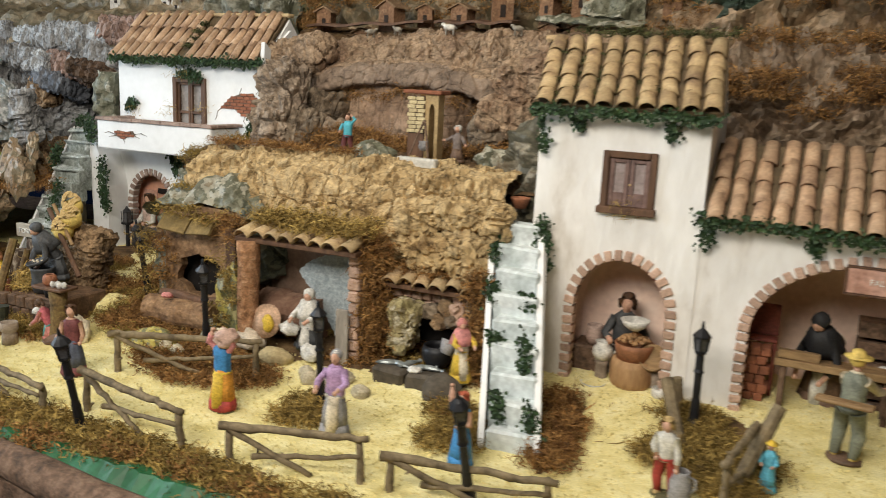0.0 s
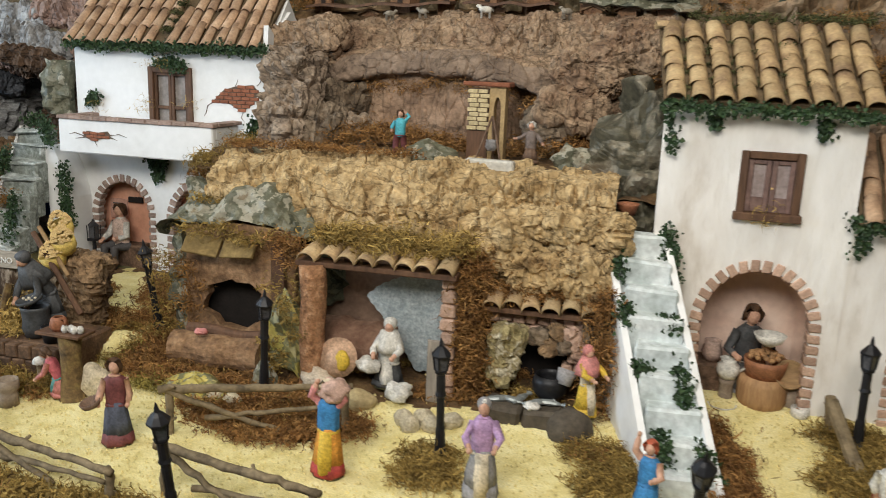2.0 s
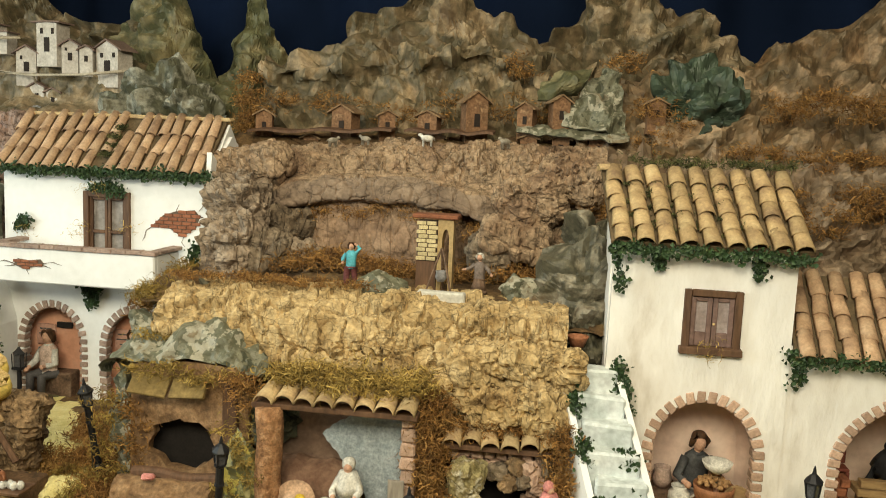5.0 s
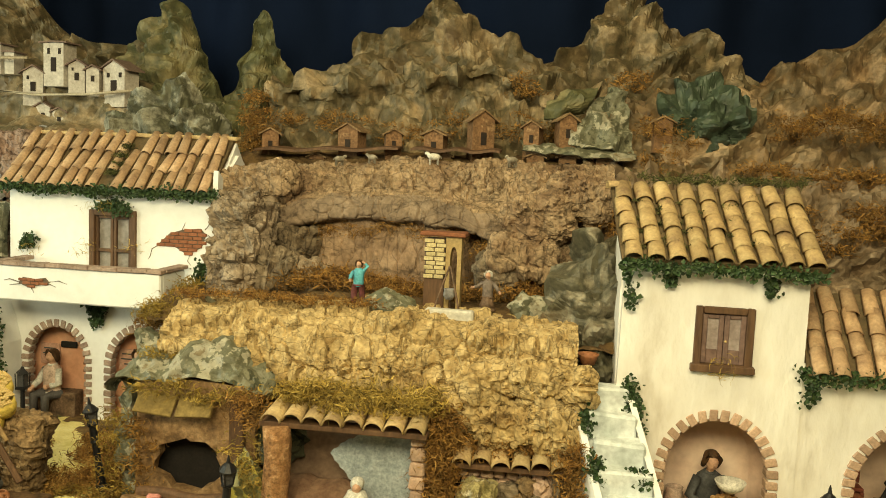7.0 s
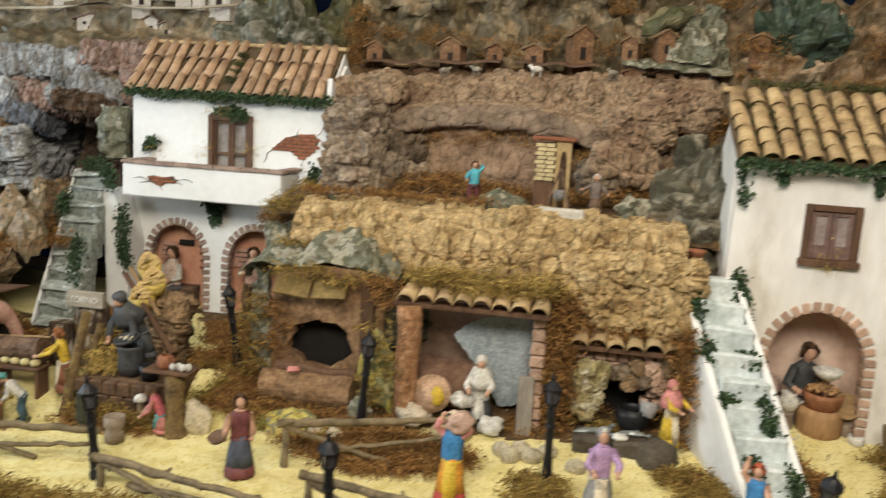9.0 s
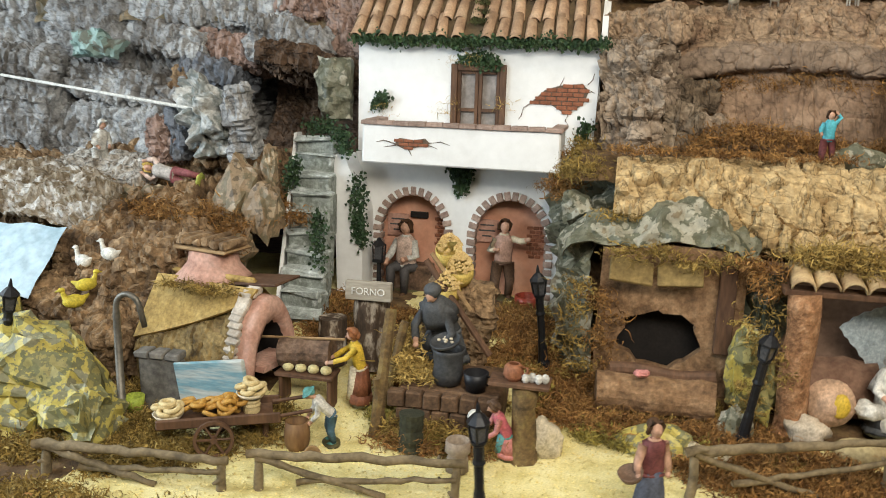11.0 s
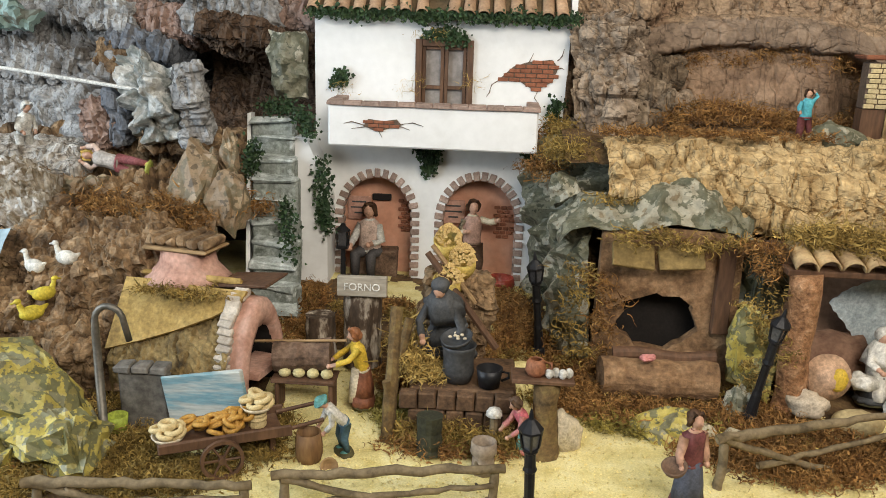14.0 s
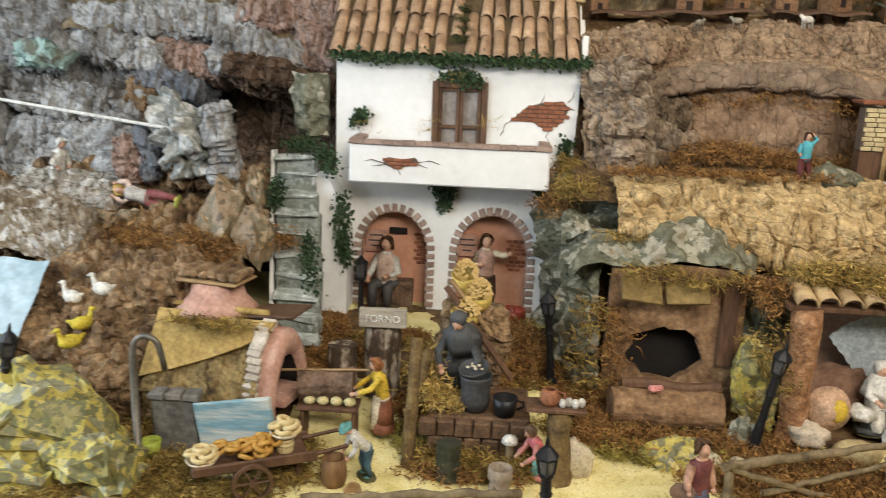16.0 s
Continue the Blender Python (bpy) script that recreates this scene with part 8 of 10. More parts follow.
bpy.data.objects.remove(tmp)
me.materials.append(paint("white_lettering", (0.75, 0.73, 0.68)))
ob = new("lettering", me)
ob.parent = sign
ob.matrix_basis = pose(0, -0.0066, 0.0105, 90, 0, 0)
bm = bmesh.new()
plank(bm, (-1.735, 1.385, -0.035), (-1.64, 1.43, -0.029))
for x in (-1.73, -1.65):
    plank(bm, (x, 1.39, -0.095), (x + 0.007, 1.425, -0.0355))
solid("roll_table", bm, WOOD, "low dark wooden table for bread rolls", "table")
for i in range(4):
    bm = bmesh.new()
    ball(bm, (0, 0, 0.007), (0.0095, 0.0085, 0.0075), 0, 10, 6)
    solid("bread_roll", bm, mat("dough", [(0.5, 0.42, 0.2), (0.62, 0.55, 0.3)], 100, 0.7, 0.2, 300) if i == 0 else bpy.data.materials["dough"], "pale round bread roll on the low table", "bread", "bread rolls", True, at=(-1.716 + 0.021 * i, 1.398, -0.029))
log("hollow_log", (-1.735, 1.415, -0.005), (-1.65, 1.42, 0.0), 0.024, DARK_WOOD, "dark log lying across the low table", "log", 12)

BARK_POST = mat("mossy_branch", [(0.06, 0.04, 0.018), (0.15, 0.095, 0.04), (0.22, 0.16, 0.06)], 45, 0.9, 0.7, 170, dist=0.004, mid=0.3)
# cooking bench with pots, hay and branches
HEARTH = mat("hearth_brick", [(0.05, 0.03, 0.016), (0.11, 0.062, 0.034), (0.16, 0.095, 0.052)], 50, 0.9, 0.5, 200, vary=0.2)
hearth = thing("cooking_hearth", "low dark brown brick hearth for the cook", "hearth")
bm = bmesh.new()
rbox(bm, (-1.53, 1.376, -0.1), (-1.375, 1.50, -0.024), 0.003, jit=0.001)
part("body", bm, HEARTH, hearth)
bm = bmesh.new()
rbox(bm, (0, 0, 0), (0.025, 0.02, 0.0245), 0.002, jit=0.0012)
hearth_brick = finish("brick", bm, HEARTH)
for i in range(6):
    for j in range(3):
        ob = new("brick", hearth_brick)
        ob.parent = hearth
        ob.matrix_basis = pose(-1.541 + i * 0.027 + 0.013 * (j % 2), 1.355 + random.uniform(-0.002, 0.002), -0.1 + j * 0.0255, 0, random.uniform(-2, 2), random.uniform(-3, 3))
IRON = mat("grey_iron", [(0.045, 0.047, 0.05), (0.08, 0.083, 0.088)], 50, 0.55, 0.2, 200, metal=0.2)
pot("cooking_pot", (-1.46, 1.405, -0.022), [(0.019, 0), (0.024, 0.016), (0.022, 0.03), (0.024, 0.05), (0.026, 0.056)], IRON, "dark grey iron cooking pot", "pot")
pot("chestnut_pan", (-1.462, 1.398, 0.04), [(0.006, 0), (0.022, 0.004), (0.024, 0.01)], IRON, "dark pan with roasting chestnuts", "pan", tilt=18)
for i in range(7):
    bm = bmesh.new()
    a = i * 2.4
    ball(bm, (0, 0, 0), (0.003, 0.0026, 0.0022), 0, 6, 4)
    solid("chestnut", bm, OFFW, "pale chestnut in the pan", "chestnut", "chestnuts", True, at=(-1.462 + 0.0055 * math.sqrt(i) * math.cos(a), 1.395 + 0.0055 * math.sqrt(i) * math.sin(a), 0.0495))
pot("bucket", (-1.414, 1.39, -0.022), [(0.015, 0), (0.0195, 0.028)], BLACK, "black bucket beside the cooking pot", "bucket", handle=True)
rock_sheet("sawdust_heap", [[(-1.385, 1.55, -0.07), (-1.36, 1.56, -0.06), (-1.335, 1.55, -0.07)], [(-1.40, 1.51, -0.055), (-1.362, 1.50, -0.035), (-1.33, 1.51, -0.055)], [(-1.385, 1.45, -0.085), (-1.36, 1.44, -0.085), (-1.34, 1.45, -0.085)]],
           0.006, 0.006, bark_relief, 0.03, GRAVEL, "small heap of yellow sawdust behind the egg stand", 71.0, kind="stuff", category="sawdust")
log("green_log", (-1.494, 1.318, -0.095), (-1.494, 1.322, -0.04), 0.018, mat("mossy_log", [(0.018, 0.02, 0.012), (0.05, 0.05, 0.028)], 50, 0.9, 0.6, 200), "dark mossy log block standing on the sawdust", "log", 14)
for p, q, r in (((-1.556, 1.34, -0.1), (-1.552, 1.41, 0.085), 0.0095), ((-1.565, 1.40, -0.09), (-1.535, 1.43, 0.06), 0.007), ((-1.545, 1.36, -0.1), (-1.56, 1.36, -0.01), 0.006)):
    log("upright_branch", p, q, r, BARK_POST, "upright mossy brown branch at the hearth's side", "branch", 8)
# table with eggs, brazier, sack by the crouching girl
bm = bmesh.new()
plank(bm, (-1.385, 1.315, 0.017), (-1.30, 1.36, 0.023))
stand = thing("egg_stand", "dark wooden stand with eggs and a jug", "stand")
part("tabletop", bm, WOOD, stand)
bm = bmesh.new()
tube(bm, [(-1.335, 1.338, -0.1), (-1.333, 1.337, -0.06), (-1.336, 1.339, -0.02), (-1.334, 1.338, 0.0168)], [0.024, 0.018, 0.0165, 0.02], 10)
part("trunk_leg", bm, BARK_POST, stand, "mossy brown trunk leg", smooth=True)
pot("clay_jug", (-1.352, 1.335, 0.023), [(0.01, 0), (0.015, 0.008), (0.013, 0.02), (0.009, 0.024)], paint("rust_clay", (0.3, 0.12, 0.06)), "rust-coloured clay jug on the stand", "jug", handle=True)
for i in range(4):
    bm = bmesh.new()
    ball(bm, (0, 0, 0.007), (0.006, 0.006, 0.0075), 0, 8, 5)
    solid("egg", bm, W, "white egg on the dark stand", "egg", "eggs", True, at=(-1.334 + 0.009 * i, 1.327 + 0.004 * (i % 2), 0.023))
sack("flour_sack", (-1.31, 1.36, -0.1), 0.028, OFFW, "pale cloth sack leaning on the stand", squash=1.1)
pot("brazier", (-1.418, 1.285, -0.1), [(0.016, 0), (0.015, 0.02), (0.013, 0.024), (0.018, 0.03), (0.017, 0.046)], mat("grey_clay", [(0.2, 0.15, 0.11), (0.32, 0.26, 0.2)], 60, 0.9, 0.3, 200), "small grey-brown clay brazier", "brazier")
bm = bmesh.new()
for i in range(9):
    a = 2 * math.pi * i / 9
    tube(bm, [(0, 0, 0), (0.010 * math.cos(a), 0.010 * math.sin(a), 0.004)], [0.004, 0.006], 5)
ball(bm, (0, 0, 0.004), (0.011, 0.011, 0.007), 0, 10, 5)
solid("bonnet", bm, W, "white ruffled cloth bonnet on a stand", "bonnet", smooth=True, at=(-1.405, 1.345, -0.045))
log("bonnet_stand", (-1.405, 1.348, -0.1), (-1.405, 1.345, -0.044), 0.006, STICK, "short branch carrying the white bonnet", "branch", 8)

# bare brick patches, a near-black block as the niche's shade, and shelf on the inner wall of the house
patch_mesh = None
for px, pz in ((-1.605, 0.085), (-1.402, 0.08)):
    patch_thing = thing("brick_patch", "patch of bare red bricks on the inner wall", "bricks", "inner brick patches")
    for r in range(8):
        for c in range(2 + (r % 3 != 0)):
            if patch_mesh is None:
                bm = bmesh.new()
                rbox(bm, (-0.006, -0.003, -0.0035), (0.006, 0.0, 0.0035), 0.001, jit=0.0004)
                patch_mesh = finish("brick", bm, BRICK_RED)
            ob = new("brick", patch_mesh)
            ob.parent = patch_thing
            ob.matrix_basis = pose(px + 0.0135 * c - 0.006 * (r % 2), 1.9815, pz - 0.03 + 0.009 * r, 0, random.uniform(-3, 3), 0)
bm = bmesh.new()
rbox(bm, (-1.672, 1.974, 0.118), (-1.632, 1.9812, 0.132), 0.0015)
solid("niche_shade", bm, SOOT_SHADE, "near-black block painting a niche's shade on the inner wall", "niche")
# corn baskets on a rack before the house, red pot, wall lantern
for x, y, z, r in ((-1.486, 1.525, 0.135, 0.021), (-1.462, 1.50, 0.112, 0.021), (-1.478, 1.49, 0.084, 0.022)):
    pot("corn_basket", (x, y, z), [(r * 0.7, 0), (r, 0.012), (r * 1.05, 0.03)], STRAWP, "woven straw basket heaped with golden corn", "basket", tilt=24, group="corn baskets")
    verts, faces = [], []
    for i in range(160):
        a, k = random.uniform(0, 6.28), math.sqrt(random.random())
        p = Matrix.Rotation(radians(24), 3, "X") @ Vector((r * 0.95 * k * math.cos(a), r * 0.95 * k * math.sin(a), 0.03 + 0.022 * (1 - k * k) + random.uniform(0, 0.004)))
        c = len(verts)
        for d in ((0.004, 0, 0), (-0.002, 0.0035, 0), (-0.002, -0.0035, 0), (0, 0, 0.004)):
            verts.append((x + p.x + d[0], y + p.y + d[1], z + p.z + d[2]))
        faces += [(c, c + 1, c + 3), (c + 1, c + 2, c + 3), (c + 2, c, c + 3)]
    me = bpy.data.meshes.new("corn_kernels")
    me.from_pydata(verts, [], faces)
    me.materials.append(mat("corn", [(0.46, 0.28, 0.08), (0.68, 0.52, 0.24)], 200, 0.6, 0, 400) if "corn" not in bpy.data.materials else bpy.data.materials["corn"])
    tagged(new("corn_kernels", me), "golden corn kernels heaped in the basket", "corn", "", "stuff")
bark_piece((-1.475, 1.535, 0.01), (0.05, 0.035, 0.085), (-8, 4, 0), CORK_LAYER, "upright stack of brown bark carrying the corn baskets", 151.0, 0.024, 0.012, strata_relief, 0.4)
log("rack_pole", (-1.515, 1.475, 0.15), (-1.405, 1.455, 0.01), 0.0055, WOOD, "dark wooden pole carrying the corn baskets", "pole", 8)
log("rack_pole", (-1.508, 1.482, 0.16), (-1.44, 1.47, 0.075), 0.004, WOOD_LIGHT, "pale wooden slat across the baskets", "pole", 8)
pot("red_pot", (-1.395, 1.90, -0.045), [(0.02, 0), (0.03, 0.014), (0.028, 0.03)], paint("red_glaze", (0.3, 0.05, 0.03), 0.35), "dark red glazed pot under the arch", "pot")
for x, yv in ((-1.70, 1.975), (-1.50, 1.975)):
    bm = bmesh.new()
    rbox(bm, (x - 0.024, yv, 0.075), (x + 0.024, yv + 0.006, 0.125), 0.0012)
    tab = solid("wall_notice", bm, PINK_CLAY, "pink clay notice tablet on the inner wall", "notice", "wall notices")
    bm = bmesh.new()
    for k, wdt in enumerate((0.03, 0.036, 0.02)):
        box(bm, (x - wdt / 2, yv - 0.0012, 0.112 - 0.012 * k), (x + wdt / 2, yv - 0.0002, 0.115 - 0.012 * k))
    part("bars", bm, DGREY, tab)
wl = thing("wall_lantern", "small black lantern standing beside the arch", "lantern", at=(-1.722, 1.905, -0.045))
bm = bmesh.new()
rbox(bm, (-0.012, -0.012, 0.075), (0.012, 0.012, 0.081), 0.001)
lathe(bm, [(0.017, 0.112), (0.006, 0.122), (0.003, 0.128)], 4)
for a in (-1, 1):
    for b in (-1, 1):
        tube(bm, [(0.01 * a, 0.01 * b, 0.08), (0.011 * a, 0.011 * b, 0.113)], 0.0015, 4)
tube(bm, [(0, 0, 0), (0, 0, 0.076)], [0.006, 0.0045], 8)
part("frame", bm, BLACK, wl)
bm = bmesh.new()
box(bm, (-0.008, -0.008, 0.0815), (0.008, 0.008, 0.1115))
part("pane", bm, mat_pane, wl)

# ---------------------------------------------------------------- cave with trough
bm = bmesh.new()
hole = [(-1.212 + 0.008 * math.sin(i * 2.1) + 0.064 - 0.064 * math.cos(a), 0.03 + 0.047 * math.sin(a) + 0.004 * math.sin(i * 3.3)) for i, a in enumerate([2 * math.pi * k / 18 for k in range(18)])]
slab(bm, [(-1.25, -0.08), (-1.02, -0.08), (-1.025, 0.18), (-1.14, 0.185), (-1.245, 0.175)], 1.555, 1.575, holes=[hole])
RUSTY = mat("rusty_bark", [(0.10, 0.055, 0.028), (0.25, 0.145, 0.075), (0.36, 0.23, 0.13)], 34, 0.9, 0.9, 120, dist=0.006, mid=0.35)
board = solid("cave_board", bm, RUSTY, "brown bark board with a dark ragged hole", "board")
# near-black sheet that paints the shade inside the hole
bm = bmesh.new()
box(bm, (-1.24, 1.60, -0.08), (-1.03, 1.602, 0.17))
part("shade_backing", bm, SOOT_SHADE, board)
bm = bmesh.new()
plank(bm, (-1.065, 1.538, 0.02), (-1.04, 1.553, 0.17))
solid("cave_beam", bm, WOOD, "brown wooden beam on the cave's board", "beam")
for x, a in ((-1.2, 8), (-1.125, -5)):
    bm = bmesh.new()
    plank(bm, (-0.034, -0.02, 0), (0.034, 0.02, 0.007))
    ob = solid("wood_slab", bm, mat("ochre_board", [(0.15, 0.10, 0.035), (0.29, 0.20, 0.075)], 60, 0.85, 0.4, 200) if a == 8 else bpy.data.materials["ochre_board"], "short ochre wooden slab over the cave's mouth", "slab", "wood slabs")
    ob.matrix_basis = pose(x, 1.535, 0.142, 50, a, a)
trough = thing("log_trough", "hollowed brown log trough at the cave", "trough")
bm = bmesh.new()
tube(bm, [(-1.24 + 0.02 * i, 1.495 + 0.002 * math.sin(i), -0.042) for i in range(10)], [0.03 + 0.002 * math.sin(i * 1.7) for i in range(10)], 16, jit=0.04)
part("log", bm, RUSTY, trough)
bm = bmesh.new()
tube(bm, [(-1.22 + 0.02 * i, 1.515, -0.012 + 0.003 * math.sin(i * 0.9)) for i in range(9)], 0.011, 10, jit=0.06)
part("lip", bm, WOOD, trough)
bm = bmesh.new()
rbox(bm, (-0.012, -0.008, 0), (0.012, 0.008, 0.012), 0.004, jit=0.002)
solid("soap_block", bm, PINK, "small pink block lying on the trough", "block", at=(-1.172, 1.478, -0.008), yaw=15)
boulder("ochre_stone", (-1.14, 1.405, -0.085), (0.045, 0.03, 0.028), YROCK, "ochre stone before the trough", 3.0, 0.4, cell=0.03, seg=24)

# ---------------------------------------------------------------- tiled shed of the laundress
shed = thing("tiled_shed", "open shed with bark pillar and tiled eave", "shed")
bm = bmesh.new()
tube(bm, [(-0.955 + 0.002 * math.sin(i * 1.3), 1.475, -0.075 + 0.0275 * i) for i in range(9)], [0.026, 0.024, 0.023, 0.024, 0.022, 0.023, 0.022, 0.023, 0.024], 22, jit=0.09)
part("pillar", bm, mat("orange_bark", [(0.16, 0.075, 0.035), (0.33, 0.165, 0.078), (0.46, 0.27, 0.15)], 60, 0.9, 1.0, 130, dist=0.008, mid=0.4), shed, "orange rough bark pillar", smooth=True)
for i in range(9):
    bm = bmesh.new()
    rbox(bm, (-0.735 + random.uniform(-0.002, 0.002), 1.495, -0.075 + 0.0245 * i), (-0.711, 1.53, -0.0525 + 0.0245 * i), 0.003, jit=0.0015)
    part("pier_brick", bm, BRICK_PINK, shed)
bm = bmesh.new()
plank(bm, (-0.985, 1.47, 0.142), (-0.705, 1.50, 0.152))
part("lintel", bm, WOOD, shed)
me = tile_mesh(0.034, 0.075, TILE_OCHRE)
for i in range(8):
    ob = new("tile", me)
    ob.parent = shed
    ob.matrix_basis = pose(-0.962 + 0.034 * i, 1.462 + random.uniform(-0.004, 0.004), 0.154 + random.uniform(-0.002, 0.002), 14, random.uniform(-5, 5), random.uniform(-5, 5))
bm = bmesh.new()
box(bm, (-0.99, 1.60, -0.08), (-0.70, 1.612, 0.16))
part("back_wall", bm, mat("dim_shed_wall", [(0.16, 0.10, 0.07), (0.26, 0.17, 0.12)], 20, 0.9, 0.5, 120), shed)
log("big_log", (-0.975, 1.56, -0.02), (-0.825, 1.555, -0.02), 0.05, mat("rust_log", [(0.14, 0.07, 0.045), (0.3, 0.18, 0.12)], 40, 0.9, 0.7, 150, dist=0.004), "large rust-brown log lying in the shed", "log", 18)
# lace cloth with a toothed border
bm = bmesh.new()
outline = [(-0.885, 0.078), (-0.86, 0.1), (-0.83, 0.115), (-0.79, 0.125), (-0.74, 0.135), (-0.728, 0.06), (-0.73, -0.02), (-0.762, -0.045), (-0.79, -0.05), (-0.815, -0.01), (-0.835, 0.02), (-0.86, 0.05)]
pts = []
for (ax, az), (bx, bz) in zip(outline, outline[1:] + outline[:1]):
    n = max(2, int(math.hypot(bx - ax, bz - az) / 0.007))
    for i in range(n):
        t = i / n
        nx, nz = bz - az, -(bx - ax)
        k = math.hypot(nx, nz)
        off = 0.0022 * (i % 2)
        pts.append((ax + (bx - ax) * t - nx / k * off, az + (bz - az) * t - nz / k * off))
slab(bm, pts, 1.55, 1.552)
solid("lace_cloth", bm, GREYBLUE, "grey-blue lace cloth hanging in the shed", "cloth")
bm = bmesh.new()
plank(bm, (-0.752, 1.48, -0.075), (-0.724, 1.486, 0.035))
solid("grey_board", bm, mat("weathered_board", [(0.2, 0.17, 0.14), (0.36, 0.32, 0.27)], 50, 0.85, 0.4, 180, stretch=(1, 1, 0.2)), "weathered grey board leaning at the pier", "board")
# hat, towels, melon-shaped stone, white stones
hatob = thing("straw_hat", "wide pink straw hat with a yellow cloth", "hat", at=(-0.905, 1.468, -0.012))
bm = bmesh.new()
lathe(bm, [(0.034, 0), (0.035, 0.002), (0.02, 0.006), (0.017, 0.014), (0.008, 0.018)], 20, m=Matrix.Rotation(radians(72), 4, "X"), jit=0.02)
part("brim", bm, paint("pink_straw", (0.55, 0.36, 0.24)), hatob, smooth=True)
bm = bmesh.new()
ball(bm, (0.012, -0.012, 0.0), (0.013, 0.009, 0.019), 0, 12, 7, jit=0.12)
part("cloth", bm, YELLOW, hatob, "crumpled yellow cloth", smooth=True)
for x, y, z, r, l in ((-0.935, 1.455, -0.07, 0.03, "pale linen heap folded by the pillar"), (-0.795, 1.465, -0.07, 0.023, "white linen bundle beside the laundress"), (-0.85, 1.47, -0.03, 0.019, "crumpled white linen draped over the laundress")):
    sack("linen", (x, y, z), r, paint("linen", (0.5, 0.42, 0.32)) if x < -0.9 else W, l, "linen", 0.7)
boulder("oval_stone", (-0.862, 1.44, -0.072), (0.036, 0.024, 0.02), mat("ochre_stone", [(0.34, 0.26, 0.13), (0.46, 0.37, 0.2)], 40, 0.85, 0.4, 160), "smooth oval ochre stone on the ground", 1.0, 0.12, cell=0.05, seg=28, smooth=True)
for i, (x, y) in enumerate(((-0.765, 1.405), (-0.735, 1.415), (-0.75, 1.39), (-0.715, 1.40), (-0.64, 1.39), (-0.69, 1.42), (-1.06, 1.385), (-1.095, 1.39))):
    boulder("white_stone", (x, y, height(x, y) + 0.008), (0.015, 0.012, 0.013), paint("pale_stone", (0.46, 0.4, 0.28)), "small pale stone in the moss", i * 1.3, 0.3, cell=0.02, seg=14, group="pale stones")

# ---------------------------------------------------------------- second tiled shed with the fish bench
shed2 = thing("fish_shed", "low shed with curved tiles and stone wall", "shed")
me = tile_mesh(0.032, 0.062, TILE_OCHRE)
for i in range(6):
    ob = new("tile", me)
    ob.parent = shed2
    ob.matrix_basis = pose(-0.652 + 0.0325 * i, 1.508 + random.uniform(-0.005, 0.005), 0.096 + random.uniform(-0.003, 0.003), 20, random.uniform(-9, 9), random.uniform(-8, 8))
bm = bmesh.new()
plank(bm, (-0.675, 1.52, 0.083), (-0.472, 1.55, 0.093))
part("lintel", bm, WOOD, shed2)
for r in range(5):
    for c in range(9):
        if r < 3 and 1 < c < 6:
            continue
        bm = bmesh.new()
        x = -0.665 + c * 0.0215 + 0.01 * (r % 2)
        rbox(bm, (x, 1.545 + random.uniform(-0.004, 0.003), -0.02 + r * 0.02), (x + 0.0195, 1.57, -0.002 + r * 0.02), 0.003, jit=0.002)
        part("stone", bm, BRICK_PINK, shed2)
# back wall coloured near-black, so the shed's inner shade is painted on it
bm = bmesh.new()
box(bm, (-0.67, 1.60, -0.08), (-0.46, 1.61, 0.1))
part("back_wall", bm, SOOT_SHADE, shed2)
CHALK_YELLOW = mat("chalky_yellow_rock", [(0.15, 0.12, 0.05), (0.40, 0.34, 0.17), (0.24, 0.19, 0.09), (0.58, 0.53, 0.40), (0.34, 0.28, 0.12)], 45, 0.85, 0.6, 120, dist=0.004, mid=0.3)
bark_piece((-0.632, 1.535, 0.015), (0.028, 0.022, 0.046), (0, 6, 0), CHALK_YELLOW, "crumbly yellow and white rock in the shed's wall", 97.0, 0.02, 0.012, block_relief, 0.7)
for k, (x, z, r) in enumerate(((-0.575, 0.045, 0.017), (-0.545, 0.06, 0.016), (-0.515, 0.05, 0.018), (-0.49, 0.065, 0.015), (-0.555, 0.03, 0.014), (-0.50, 0.025, 0.016), (-0.53, 0.032, 0.013))):
    bark_piece((x, 1.538, z), (r, 0.012, r * 0.8), (0, 25 * k, 0), (CORK_DARK, CORK_LAYER, BRICK_PINK)[k % 3], "small rough brown stone in the shed's rubble wall", 101.0 + k, 0.014, 0.006, block_relief, 0.7)
pot("cauldron", (-0.548, 1.515, -0.052), [(0.018, 0), (0.028, 0.014), (0.03, 0.03), (0.026, 0.042)], BLACK, "round black cauldron in the shed", "cauldron")
bench = thing("fish_bench", "dark stone bench with fish and cloth", "bench")
for x0, x1 in ((-0.648, -0.585), (-0.584, -0.52)):
    bm = bmesh.new()
    rbox(bm, (x0, 1.445, -0.1), (x1, 1.50, -0.05), 0.006, jit=0.003)
    part("block", bm, mat("dark_stone", [(0.05, 0.04, 0.03), (0.11, 0.09, 0.065)], 40, 0.85, 0.6, 150) if x0 < -0.6 else bpy.data.materials["dark_stone"], bench)
FISH = mat("silver_fish", [(0.16, 0.18, 0.18), (0.34, 0.36, 0.35)], 80, 0.35, 0.2, 250, metal=0.3)
